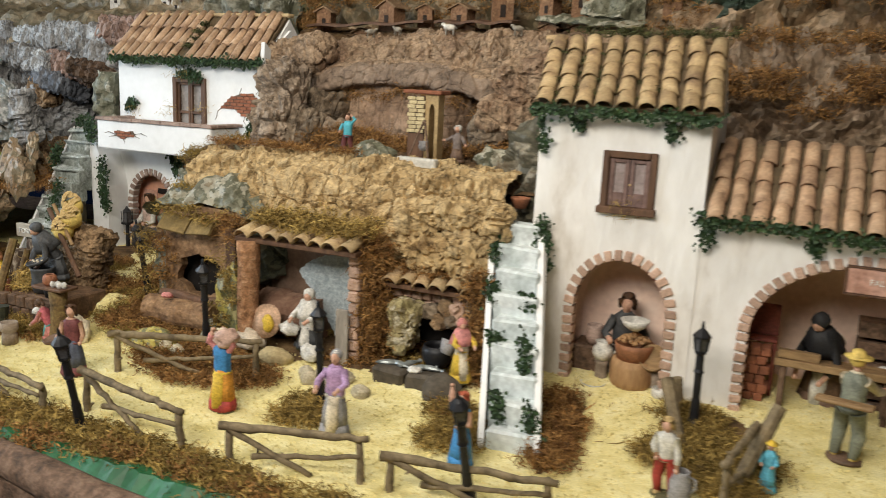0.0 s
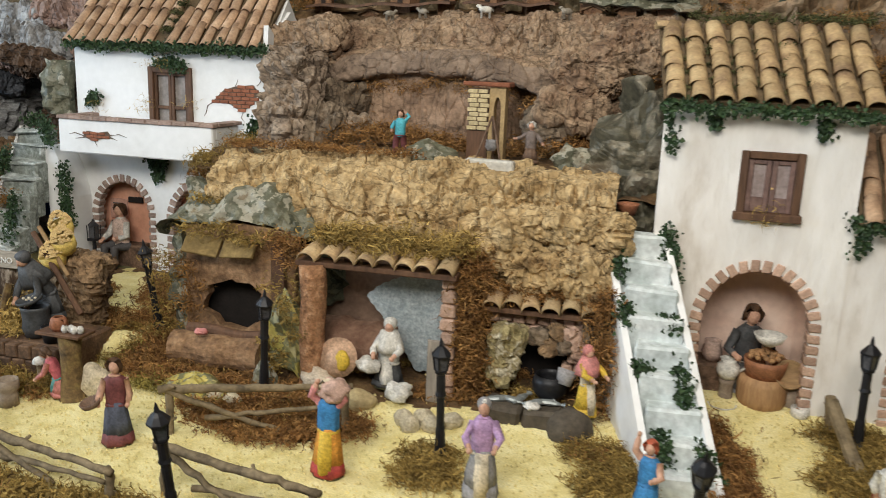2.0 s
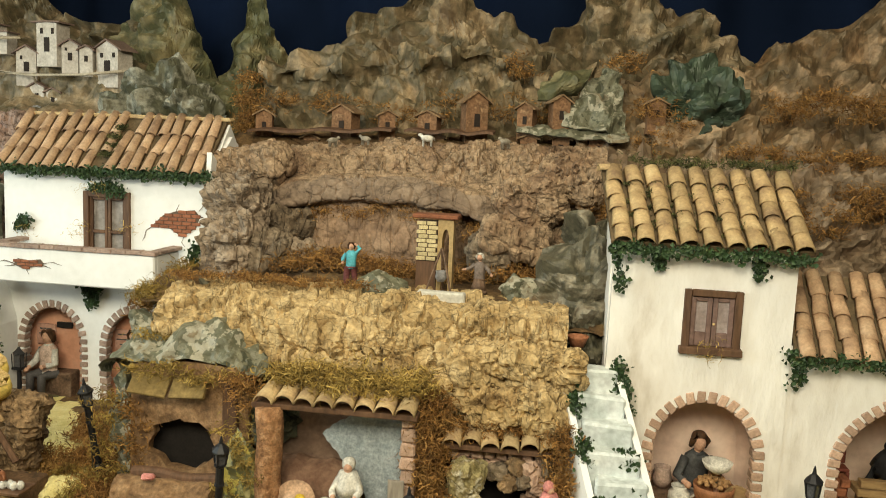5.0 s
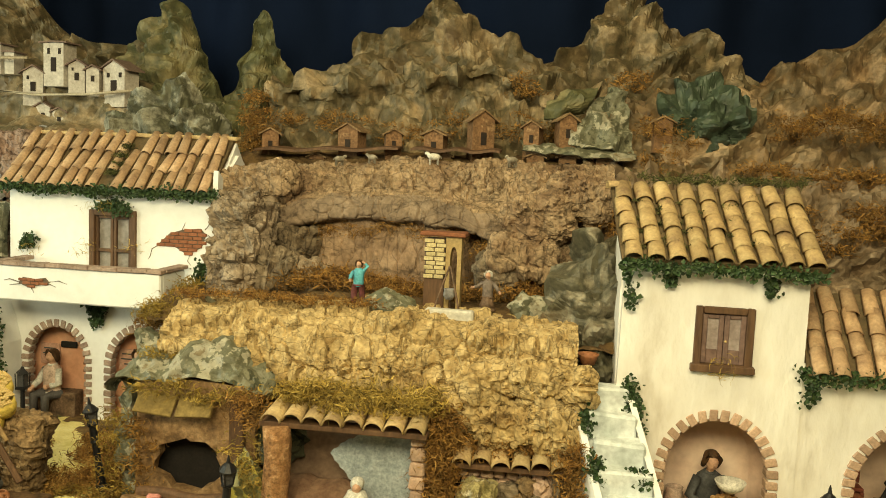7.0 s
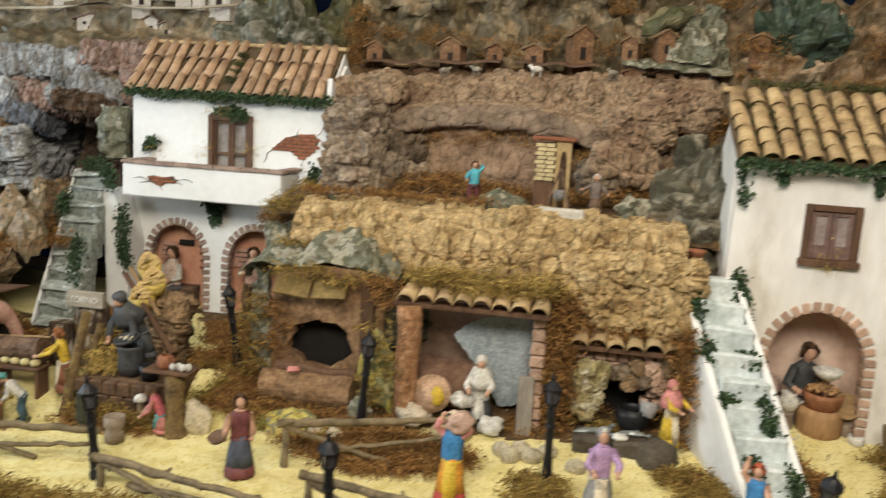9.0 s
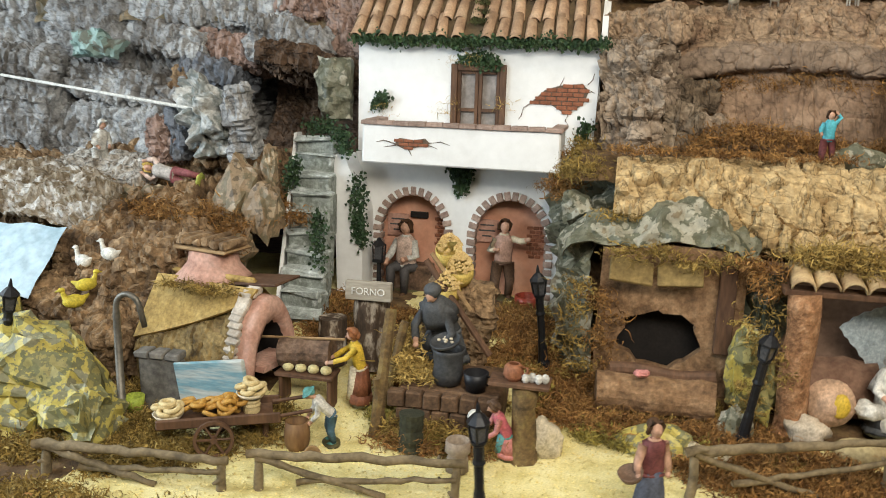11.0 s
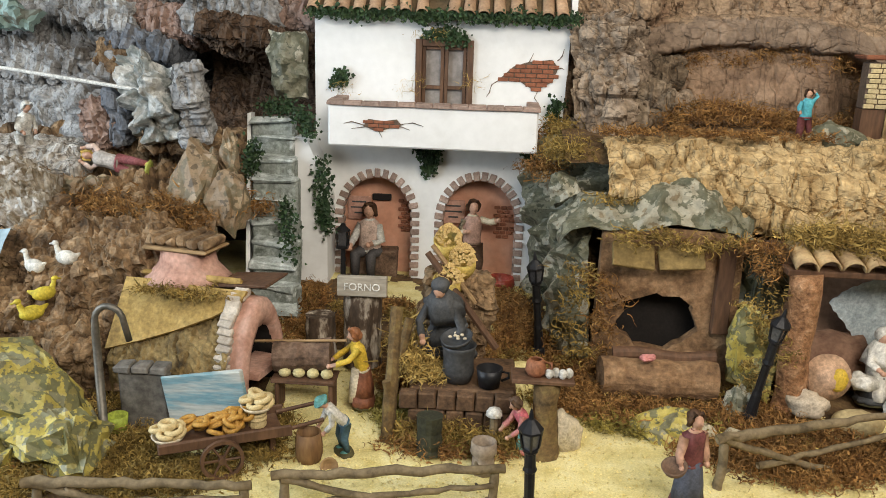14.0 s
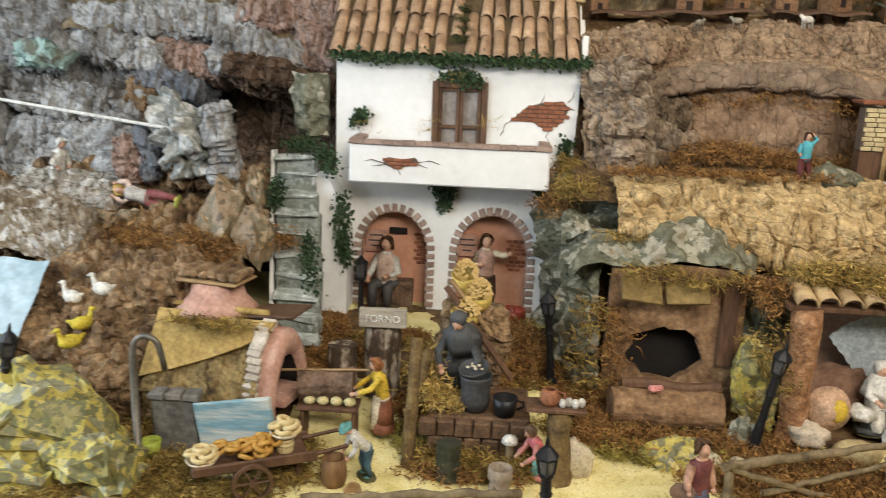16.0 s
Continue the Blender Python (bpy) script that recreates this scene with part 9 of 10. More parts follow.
for i, (x, a) in enumerate(((-0.625, 20), (-0.605, -15), (-0.56, 35), (-0.545, 0), (-0.59, 70))):
    bm = bmesh.new()
    tube(bm, [(-0.025, 0, 0.004), (-0.015, 0, 0.005), (0, 0, 0.006), (0.014, 0, 0.005), (0.021, 0, 0.004), (0.028, 0, 0.004)], [0.002, 0.006, 0.0075, 0.005, 0.0022, 0.006], 8)
    bmesh.ops.scale(bm, vec=(1, 1, 0.7), verts=bm.verts[:])
    solid("fish", bm, FISH, "silver-grey fish lying on the stone bench", "fish", "fish on the bench", True, at=(x, 1.468 + 0.004 * i, -0.049), yaw=a)
sack("linen", (-0.568, 1.462, -0.052), 0.014, W, "white cloth on the fish bench", "linen", 0.4)
pot("tin_bucket", (-0.525, 1.50, -0.02), [(0.012, 0), (0.017, 0.026)], GREY, "small grey tin bucket tilted on the bench", "bucket", tilt=-25)
boulder("dark_stone_seat", (-0.505, 1.45, -0.075), (0.034, 0.03, 0.034), bpy.data.materials["dark_stone"], "rounded dark stone beside the bench", 4.0, 0.2, cell=0.04, seg=24, smooth=True)
pot("plant_pot", (-0.452, 1.655, 0.243), [(0.012, 0), (0.018, 0.016), (0.02, 0.02)], paint("rust_clay", (0.3, 0.12, 0.06)), "clay flower pot at the stair's head", "pot")

# ---------------------------------------------------------------- under the tower's arches
GREYCLAY = bpy.data.materials["grey_clay"]
pot("cask", (-0.205, 1.625, -0.062), [(0.036, 0), (0.041, 0.02), (0.041, 0.045), (0.037, 0.058)], mat("cask_wood", [(0.28, 0.15, 0.07), (0.42, 0.26, 0.13)], 60, 0.7, 0.4, 250, stretch=(1, 1, 0.2)), "light brown wooden cask used as a stand", "cask", 20, inner=False)
pot("nut_tub", (-0.205, 1.622, -0.004), [(0.03, 0), (0.034, 0.02), (0.035, 0.03)], paint("rust_tub", (0.32, 0.14, 0.07)), "rust-brown tub heaped with nuts", "tub", 20)
for i in range(26):
    a, k = i * 2.4, math.sqrt(i / 26)
    bm = bmesh.new()
    ball(bm, (0, 0, 0), (0.006, 0.005, 0.0045), 0, 6, 4)
    solid("nut", bm, paint("nut_brown", (0.42, 0.24, 0.11)), "brown nut heaped in the tub", "nut", "nuts in the tub", True, at=(-0.205 + 0.027 * k * math.cos(a), 1.622 + 0.027 * k * math.sin(a), 0.03 + 0.012 * (1 - k)), yaw=i * 40)
pot("white_bowl", (-0.205, 1.61, 0.052), [(0.008, 0), (0.02, 0.008), (0.026, 0.02)], W, "white enamel bowl held by the seated figurine", "bowl", 18)
pot("white_jug", (-0.262, 1.625, -0.018), [(0.012, 0), (0.019, 0.012), (0.018, 0.024), (0.012, 0.03), (0.015, 0.036)], W, "white enamel jug with a handle", "jug", handle=True)
pot("milk_stand", (-0.262, 1.625, -0.062), [(0.015, 0), (0.012, 0.01), (0.011, 0.034), (0.014, 0.0435)], GREYCLAY, "grey turned stand under the jug", "stand", inner=False)
pot("clay_jar", (-0.288, 1.66, 0.0), [(0.012, 0), (0.018, 0.014), (0.014, 0.03), (0.015, 0.036)], paint("pink_jar", (0.5, 0.36, 0.3)), "pinkish clay jar on the ledge", "jar")
bm = bmesh.new()
rbox(bm, (-0.325, 1.635, -0.065), (-0.262, 1.70, -0.001), 0.003, jit=0.001)
solid("ledge", bm, DARK_WOOD, "dark wooden ledge inside the arch", "ledge")
pot("white_dish", (-0.268, 1.595, -0.062), [(0.008, 0), (0.02, 0.004), (0.024, 0.009)], W, "white dish on the floor", "dish", 18)
pot("white_cup", (-0.148, 1.592, -0.062), [(0.01, 0), (0.015, 0.01), (0.014, 0.022)], W, "white cup on the floor by the arch", "cup")
pot("grey_stand", (-0.158, 1.625, -0.062), [(0.02, 0), (0.017, 0.02), (0.019, 0.05)], GREYCLAY, "grey stand under the sieve", "stand", inner=False)
bm = bmesh.new()
lathe(bm, [(0.019, 0), (0.024, 0.0), (0.025, 0.01), (0.0225, 0.01), (0.02, 0.003)], 20, m=Matrix.Rotation(radians(55), 4, "X"))
solid("sieve", bm, WOOD_LIGHT, "round wooden sieve leaning on its stand", "sieve", smooth=True, at=(-0.168, 1.612, 0.004))

# workshop in the low wing
kiln = thing("brick_stove", "small red brick stove in the workshop", "stove")
for r in range(7):
    for c in range(4):
        bm = bmesh.new()
        x = -0.045 + c * 0.0175 - 0.006 * (r % 2)
        rbox(bm, (x, 1.64, -0.065 + r * 0.0165), (x + 0.0165, 1.675, -0.0495 + r * 0.0165), 0.0018, jit=0.001)
        part("brick", bm, BRICK_RED, kiln)
chair = thing("red_chair", "small red-brown wooden chair behind the stove", "chair")
CHAIR_WOOD = paint("red_brown_wood", (0.22, 0.06, 0.04))
for name, lo, hi in (("seat", (-0.035, 1.67, 0.052), (0.03, 1.70, 0.058)), ("backrest", (-0.035, 1.695, 0.0585), (0.03, 1.702, 0.115)), ("leg", (-0.035, 1.69, -0.06), (-0.029, 1.70, 0.0515)), ("leg", (-0.035, 1.67, -0.06), (-0.029, 1.68, 0.0515)), ("leg", (0.024, 1.69, -0.06), (0.03, 1.70, 0.0515)), ("leg", (0.024, 1.67, -0.06), (0.03, 1.68, 0.0515))):
    bm = bmesh.new()
    plank(bm, lo, hi)
    part(name, bm, CHAIR_WOOD, chair)
wb = thing("workbench", "pale wooden workbench with dark legs", "workbench")
bm = bmesh.new()
plank(bm, (0.03, 1.625, 0.028), (0.22, 1.67, 0.04))
part("top", bm, WOOD_LIGHT, wb)
bm = bmesh.new()
plank(bm, (0.035, 1.63, 0.0405), (0.10, 1.645, 0.055))
part("plank", bm, WOOD_LIGHT, wb)
for x in (0.04, 0.2):
    for y in (1.63, 1.655):
        bm = bmesh.new()
        plank(bm, (x, y, -0.065), (x + 0.01, y + 0.01, 0.0275))
        part("leg", bm, DARK_WOOD, wb)
shelf = thing("stone_shelf", "dark stepped shelf with pale goods", "shelf")
for i in range(5):
    bm = bmesh.new()
    plank(bm, (0.155, 1.69 + 0.002 * i, -0.06 + 0.035 * i), (0.26, 1.745, -0.033 + 0.035 * i))
    part("tier", bm, DARK_WOOD, shelf)
for i in range(3):
    sack("linen", (0.18 + 0.012 * i, 1.683, -0.04 + 0.035 * i), 0.012, W, "white cloth on the dark shelf", "linen", 0.5)
wsign = thing("workshop_sign", "pinkish wooden sign with white lettering over the arch", "sign", at=(0.158, GY - 0.012, 0.178))
bm = bmesh.new()
rbox(bm, (-0.038, 0, 0), (0.046, 0.007, 0.04), 0.001)
part("board", bm, PINK_CLAY, wsign)
bm = bmesh.new()
for lo, hi in (((-0.041, -0.001, 0.0402), (0.049, 0.008, 0.0435)), ((-0.041, -0.001, -0.0035), (0.049, 0.008, -0.0002)), ((-0.0415, -0.001, -0.0002), (-0.0382, 0.008, 0.0402)), ((0.0462, -0.001, -0.0002), (0.0495, 0.008, 0.0402))):
    rbox(bm, lo, hi, 0.0006)
part("frame", bm, WOOD, wsign)
curve = bpy.data.curves.new("lettering", "FONT")
curve.body, curve.size, curve.align_x, curve.extrude = "FAL", 0.0135, "CENTER", 0.0005
tmp = new("lettering", curve)
me = bpy.data.meshes.new_from_object(tmp)
bpy.data.objects.remove(tmp)
me.materials.append(paint("white_lettering", (0.75, 0.73, 0.68)))
ob = new("lettering", me)
ob.parent = wsign
ob.matrix_basis = pose(0.004, -0.0008, 0.016, 90, 0, 0)

# ---------------------------------------------------------------- terrace: the well
well = thing("well", "small cream brick well-house with a red roof slab", "well")
bm = bmesh.new()
rbox(bm, (-0.775, 1.80, 0.36), (-0.735, 1.83, 0.44), 0.002)
part("pier", bm, MORTAR, well)
bm = bmesh.new()
rbox(bm, (0, 0, 0), (0.0185, 0.004, 0.0075), 0.0008)
me = finish("brick", bm, BRICK_CREAM)
for r in range(9):
    for c in range(2):
        ob = new("brick", me)
        ob.parent = well
        ob.matrix_basis = pose(-0.7755 + c * 0.0205 + (0.004 if r % 2 else 0), 1.7965, 0.361 + r * 0.0088, 0, random.uniform(-1, 1), 0)
bm = bmesh.new()
slab(bm, [(-0.733, 0.30), (-0.724, 0.30), *[(x, z) for x, z in arch_points(-0.724, -0.71, 0.40, 0.425, 8)], (-0.71, 0.30), (-0.702, 0.30), (-0.702, 0.445), (-0.733, 0.445)], 1.80, 1.83)
part("arched_pier", bm, mat("ochre_plaster", [(0.32, 0.22, 0.10), (0.46, 0.33, 0.17)], 40, 0.9, 0.4, 200), well)
bm = bmesh.new()
rbox(bm, (-0.785, 1.792, 0.445), (-0.693, 1.845, 0.453), 0.002, jit=0.001)
part("roof_slab", bm, BRICK_RED, well)
bm = bmesh.new()
box(bm, (-0.775, 1.801, 0.295), (-0.735, 1.829, 0.3595))
part("base_pier", bm, WOOD, well)
bm = bmesh.new()
rbox(bm, (-0.757, 1.715, 0.292), (-0.665, 1.735, 0.314), 0.003, jit=0.001)
solid("stone_kerb", bm, mat("pale_marble", [(0.5, 0.48, 0.42), (0.62, 0.6, 0.55)], 40, 0.6, 0.2, 150), "pale stone kerb before the well", "kerb")
bm = bmesh.new()
for p, q in (((-0.745, 1.745, 0.305), (-0.72, 1.77, 0.39)), ((-0.695, 1.745, 0.305), (-0.718, 1.77, 0.39)), ((-0.72, 1.80, 0.305), (-0.719, 1.77, 0.39))):
    tube(bm, [p, q], 0.0022, 6)
solid("tripod", bm, DARK_WOOD, "thin dark wooden tripod over the well's fire", "tripod")
pot("kettle", (-0.719, 1.77, 0.325), [(0.007, 0), (0.012, 0.008), (0.01, 0.018), (0.011, 0.021)], GREY, "small grey kettle hanging at the tripod", "kettle")
boulder("terrace_stone", (-0.835, 1.755, 0.31), (0.045, 0.03, 0.022), PALE, "flat pale stone on the terrace", 7.0, 0.35, cell=0.04, seg=26)

# ---------------------------------------------------------------- far huts and village
HUT = mat("brown_cardboard_hut", [(0.10, 0.05, 0.026), (0.25, 0.135, 0.072), (0.16, 0.085, 0.045), (0.34, 0.21, 0.12)], 45, 0.9, 0.6, 180, mid=0.4)
HUT_ROOF = mat("cardboard_hut_roof", [(0.09, 0.05, 0.026), (0.22, 0.135, 0.072), (0.32, 0.215, 0.125)], 50, 0.9, 0.6, 180, mid=0.4)
HUT_DARK = mat("hut_opening", [(0.015, 0.01, 0.008), (0.03, 0.02, 0.015)], 40, 0.9, 0.2, 200)
VILLA = mat("village_plaster", [(0.36, 0.31, 0.26), (0.56, 0.51, 0.45)], 30, 0.9, 0.3, 150)
VROOF = mat("village_roof", [(0.13, 0.085, 0.07), (0.22, 0.15, 0.12)], 30, 0.9, 0.3, 150)


def hut(at, w, d, h, yaw, wall, roof, label, name="hut", windows=1, group="far huts", flat=False):
    t = thing(name, label, "hut" if name == "hut" else "house", group, at=at, yaw=yaw)
    bm = bmesh.new()
    slab(bm, [(-w / 2, -0.04), (w / 2, -0.04), (w / 2, h), (0, h * (1.02 if flat else 1.32)), (-w / 2, h)], 0, d)
    part("wall", bm, wall, t)
    for s in (-1, 1):
        bm = bmesh.new()
        top, low = Vector((0, 0, h * (1.03 if flat else 1.34))), Vector((s * w * 0.7, 0, h * (1.0 if flat else 0.88)))
        e = Vector((0, -0.006, 0))
        f = Vector((0, d + 0.006, 0))
        n = Vector((0, 0, 0.004))
        v = [bm.verts.new(p) for p in (top + e, low + e, low + f, top + f, top + e + n, low + e + n, low + f + n, top + f + n)]
        for q in ((0, 1, 2, 3), (4, 5, 6, 7), (0, 1, 5, 4), (1, 2, 6, 5), (2, 3, 7, 6), (3, 0, 4, 7)):
            bm.faces.new([v[i] for i in q])
        bmesh.ops.recalc_face_normals(bm, faces=bm.faces[:])
        part("roof", bm, roof, t)
    bm = bmesh.new()
    box(bm, (-w * 0.12, -0.0015, 0.0), (w * 0.14, 0.002, h * 0.5))
    part("doorway", bm, HUT_DARK, t)
    for i in range(windows - 1):
        bm = bmesh.new()
        x = -w * 0.3 + i * w * 0.55
        box(bm, (x, -0.0015, h * 0.62), (x + w * 0.12, 0.002, h * 0.82))
        part("window", bm, HUT_DARK, t)
    return t


for x0, x1, z0, z1, yaw in ((-1.257, -1.208, 0.612, 0.66, 14), (-1.069, -1.003, 0.618, 0.678, -14), (-0.945, -0.898, 0.625, 0.668, 18), (-0.853, -0.796, 0.626, 0.67, -6), (-0.738, -0.672, 0.638, 0.72, 24), (-0.615, -0.57, 0.648, 0.698, -12), (-0.532, -0.482, 0.662, 0.718, 16), (-0.316, -0.265, 0.676, 0.718, 8)):
    hut(((x0 + x1) / 2, 2.16, z0), 0.82 * (x1 - x0), 0.045, (z1 - z0) / 1.36, yaw, HUT, HUT_ROOF, "tiny brown cardboard hut in a row below the mountains")
for x, z in ((-1.11, 0.578), (-0.80, 0.592), (-0.58, 0.598), (-0.505, 0.60), (-0.42, 0.60)):
    hut((x, 2.15, z - 0.008), 0.04, 0.03, 0.024, random.uniform(-10, 10), HUT, HUT_ROOF, "tiny dark brown hut under the leaning board")
rock_sheet("hut_terrace", [line(XC, 2.36, 0.63, 0.01, 0.01, 1), line(XC, 2.26, 0.61, 0.01, 0.005, 2), line(XC, 2.165, 0.598, 0.005, 0.004, 3), line(XC, 2.14, 0.575, 0.01, 0.005, 4), line(XC, 2.14, 0.54, 0.01, 0.005, 5)],
           0.012, 0.006, bark_relief, 0.04, DARK_EARTH, "earth terrace carrying the row of huts", 21.0, kind="structure", category="ground")
for p, q in (((-1.255, 0.602), (-0.90, 0.616)), ((-0.87, 0.617), (-0.66, 0.618))):
    bm = bmesh.new()
    n = 14
    prev = None
    for i in range(n + 1):
        x = p[0] + (q[0] - p[0]) * i / n
        z = p[1] + (q[1] - p[1]) * i / n + 0.003 * math.sin(i * 1.1)
        w = 0.004 * noise.noise(Vector((x * 40, 0, 0)))
        row = [bm.verts.new(v) for v in ((x, 2.108 + w, z), (x, 2.17, z + 0.006), (x, 2.17, z + 0.012), (x, 2.108 + w, z + 0.006))]
        if prev:
            for a in range(4):
                bm.faces.new((prev[a], row[a], row[(a + 1) % 4], prev[(a + 1) % 4]))
        else:
            bm.faces.new(row)
        prev = row
    bm.faces.new(prev[::-1])
    bmesh.ops.recalc_face_normals(bm, faces=bm.faces[:])
    solid("edge_board", bm, WOOD, "long warped dark board along the terrace of huts", "board", "edge boards")
rock_sheet("edge_sheet", [[(-0.62, 2.20, 0.65), (-0.48, 2.2, 0.648), (-0.34, 2.2, 0.64)], [(-0.61, 2.15, 0.642), (-0.48, 2.13, 0.632), (-0.35, 2.14, 0.622)], [(-0.61, 2.13, 0.628), (-0.48, 2.115, 0.62), (-0.35, 2.12, 0.612)]],
           0.006, 0.006, paper_relief, 0.06, PALE, "greenish paper sheet over the lowest huts", 41.0, thick=0.008, category="paper")
for x0, x1, z0, z1, yaw, wn, flat in ((-2.117, -2.068, 0.829, 0.872, -6, 2, True), (-2.063, -2.031, 0.83, 0.85, 5, 1, True), (-2.007, -1.945, 0.745, 0.815, 16, 2, False), (-1.953, -1.875, 0.80, 0.88, -8, 3, True), (-1.871, -1.82, 0.778, 0.834, 14, 2, False), (-1.819, -1.777, 0.776, 0.819, 8, 1, False), (-1.785, -1.688, 0.749, 0.836, -18, 3, False), (-2.182, -2.09, 0.655, 0.715, 20, 2, False), (-1.972, -1.92, 0.67, 0.716, -5, 1, False), (-1.92, -1.876, 0.664, 0.701, 4, 1, False), (-2.26, -2.19, 0.76, 0.82, 10, 2, False)):
    hut(((x0 + x1) / 2, 2.31, z0), 0.85 * (x1 - x0), 0.05, (z1 - z0) / (1.04 if flat else 1.36), yaw, VILLA, VROOF, "tiny pale plaster village house on the mountain", "village_house", wn, "village houses", flat)
for pts in (((-2.45, 0.715), (-2.208, 0.727), (-2.082, 0.743), (-1.941, 0.734), (-1.80, 0.738), (-1.667, 0.752)), ((-2.30, 0.826), (-2.14, 0.829), (-1.975, 0.832))):
    bm = bmesh.new()
    tube(bm, [(x, 2.285, z) for x, z in pts], 0.0042, 7, jit=0.1)
    for x, z in pts[1::2]:
        tube(bm, [(x, 2.288, z), (x + 0.004, 2.295, z - 0.022)], 0.003, 5)
    solid("ledge_stick", bm, mat("pale_stick", [(0.36, 0.30, 0.22), (0.52, 0.46, 0.36)], 60, 0.8, 0.3, 200) if "pale_stick" not in bpy.data.materials else bpy.data.materials["pale_stick"], "pale thin stick railing under the village", "stick", "ledge sticks", smooth=True)
log("white_pole", (-2.75, 1.98, 0.40), (-2.05, 1.77, 0.345), 0.0035, W, "thin white pole reaching across the grey rocks", "pole", 8)

# ---------------------------------------------------------------- moss, straw and ivy
def spots_on_ground(items):
    return [(x, y, height(x, y), rx, ry, 0.0) for x, y, rx, ry in items]


fibres("moss", spots_on_ground([(-2.2 + 0.1 * i, 1.035 + 0.008 * math.sin(i * 2.3), 0.075, 0.032) for i in range(22)]), 15300, 0.03, MOSS_OLIVE, "thick olive-brown moss along the front edge", 0.0013)
fibres("moss", spots_on_ground([(-2.15 + 0.13 * i, 1.01 + 0.02 * math.sin(i * 1.3), 0.05, 0.02) for i in range(16)]), 5100, 0.032, MOSS_RED, "rust-brown moss tufts along the front edge", 0.0013)
fibres("moss", spots_on_ground([(-0.98, 1.335, 0.13, 0.045), (-0.88, 1.365, 0.08, 0.04), (-1.07, 1.36, 0.08, 0.03), (-0.96, 1.40, 0.13, 0.035)]), 7140, 0.03, MOSS_RED, "rust-brown moss below the branch fence", 0.0012)
fibres("moss", spots_on_ground([(-0.69, 1.275, 0.042, 0.035), (-0.70, 1.32, 0.04, 0.03), (-0.43, 1.32, 0.045, 0.045), (-0.415, 1.37, 0.04, 0.05), (-0.46, 1.40, 0.04, 0.03)]), 5440, 0.032, MOSS_OLIVE, "olive moss mound on the sawdust", 0.0012)
fibres("moss", spots_on_ground([(-0.268, 1.34, 0.02, 0.045), (-0.272, 1.42, 0.018, 0.05), (-0.30, 1.50, 0.015, 0.04)]), 3060, 0.04, MOSS_RED, "rust moss beside the pale stairs", 0.0012, 1.6)
fibres("moss", spots_on_ground([(-0.05, 1.47, 0.07, 0.06), (-0.10, 1.42, 0.04, 0.05), (-0.08, 1.54, 0.06, 0.03), (0.0, 1.36, 0.04, 0.05), (0.02, 1.44, 0.035, 0.05), (-0.02, 1.40, 0.05, 0.04)]), 9800, 0.034, MOSS_OLIVE, "olive-brown moss mound by the low house", 0.0012)
fibres("moss", spots_on_ground([(-1.2, 1.455, 0.07, 0.035), (-1.28, 1.47, 0.06, 0.05), (-1.06, 1.44, 0.07, 0.03), (-1.3, 1.55, 0.04, 0.06), (-1.0, 1.42, 0.05, 0.03), (-1.14, 1.43, 0.1, 0.02)]), 8840, 0.034, MOSS_RED, "rust and olive moss round the trough", 0.0012)
fibres("moss", spots_on_ground([(-1.22, 1.42, 0.05, 0.03), (-1.34, 1.5, 0.04, 0.04), (-1.10, 1.40, 0.06, 0.025), (-1.45, 1.34, 0.05, 0.02), (-1.55, 1.42, 0.03, 0.05)]), 4420, 0.028, MOSS_GREEN, "yellow-green moss tufts round the trough", 0.0012)
fibres("moss", spots_on_ground([(-1.5, 1.325, 0.06, 0.02), (-1.43, 1.335, 0.05, 0.02), (-1.56, 1.50, 0.03, 0.05), (-1.45, 1.60, 0.09, 0.06), (-1.40, 1.75, 0.06, 0.08), (-1.72, 1.62, 0.06, 0.05), (-1.76, 1.74, 0.03, 0.08), (-1.35, 1.66, 0.05, 0.06)]), 11050, 0.032, MOSS_RED, "rust-brown moss in front of the white house", 0.0012)
fibres("moss", spots_on_ground([(-1.83, 1.245, 0.09, 0.03), (-1.9, 1.29, 0.06, 0.03), (-1.72, 1.30, 0.04, 0.03), (-1.74, 1.36, 0.05, 0.03), (-1.86, 1.20, 0.08, 0.025), (-2.05, 1.18, 0.09, 0.04)]), 8160, 0.03, MOSS_OLIVE, "olive-brown moss round the bread cart", 0.0012)
fibres("moss", spots_on_ground([(-2.2 + 0.1 * i, 1.07 + 0.012 * math.sin(i * 2.9), 0.075, 0.022) for i in range(16)]), 6500, 0.026, MOSS_OLIVE, "olive-brown moss spreading from the front edge", 0.0013)
# short growth over the earthy patches
patch = []
for a, b, c, d in EARTH_SPOTS:
    for _ in range(int(c * d * 420)):
        x, y = a + c * random.uniform(-0.9, 0.9), b + d * random.uniform(-0.9, 0.9)
        if ((x - a) / c) ** 2 + ((y - b) / d) ** 2 < 0.95 and earthy(x, y):
            patch.append((x, y))
for k, (material, label) in enumerate(((MOSS_RED, "short rust-brown moss over the dark earth"), (MOSS_OLIVE, "short olive moss over the dark earth"), (STRAW, "thin dry straw over the dark earth"))):
    fibres("moss", spots_on_ground([(x, y, 0.03, 0.03) for x, y in patch[k::3]]), (11000, 9000, 2600)[k], 0.024, material, label, 0.0012)
# hay on the cooking hearth
fibres("moss", [(-1.535 + 0.02 * i, 1.345 - 0.006 * (i % 3), -0.09 + 0.012 * (i % 2), 0.016, 0.012, 0.012) for i in range(9)], 1500, 0.026, MOSS_OLIVE, "olive brown moss along the hearth's foot", 0.001)
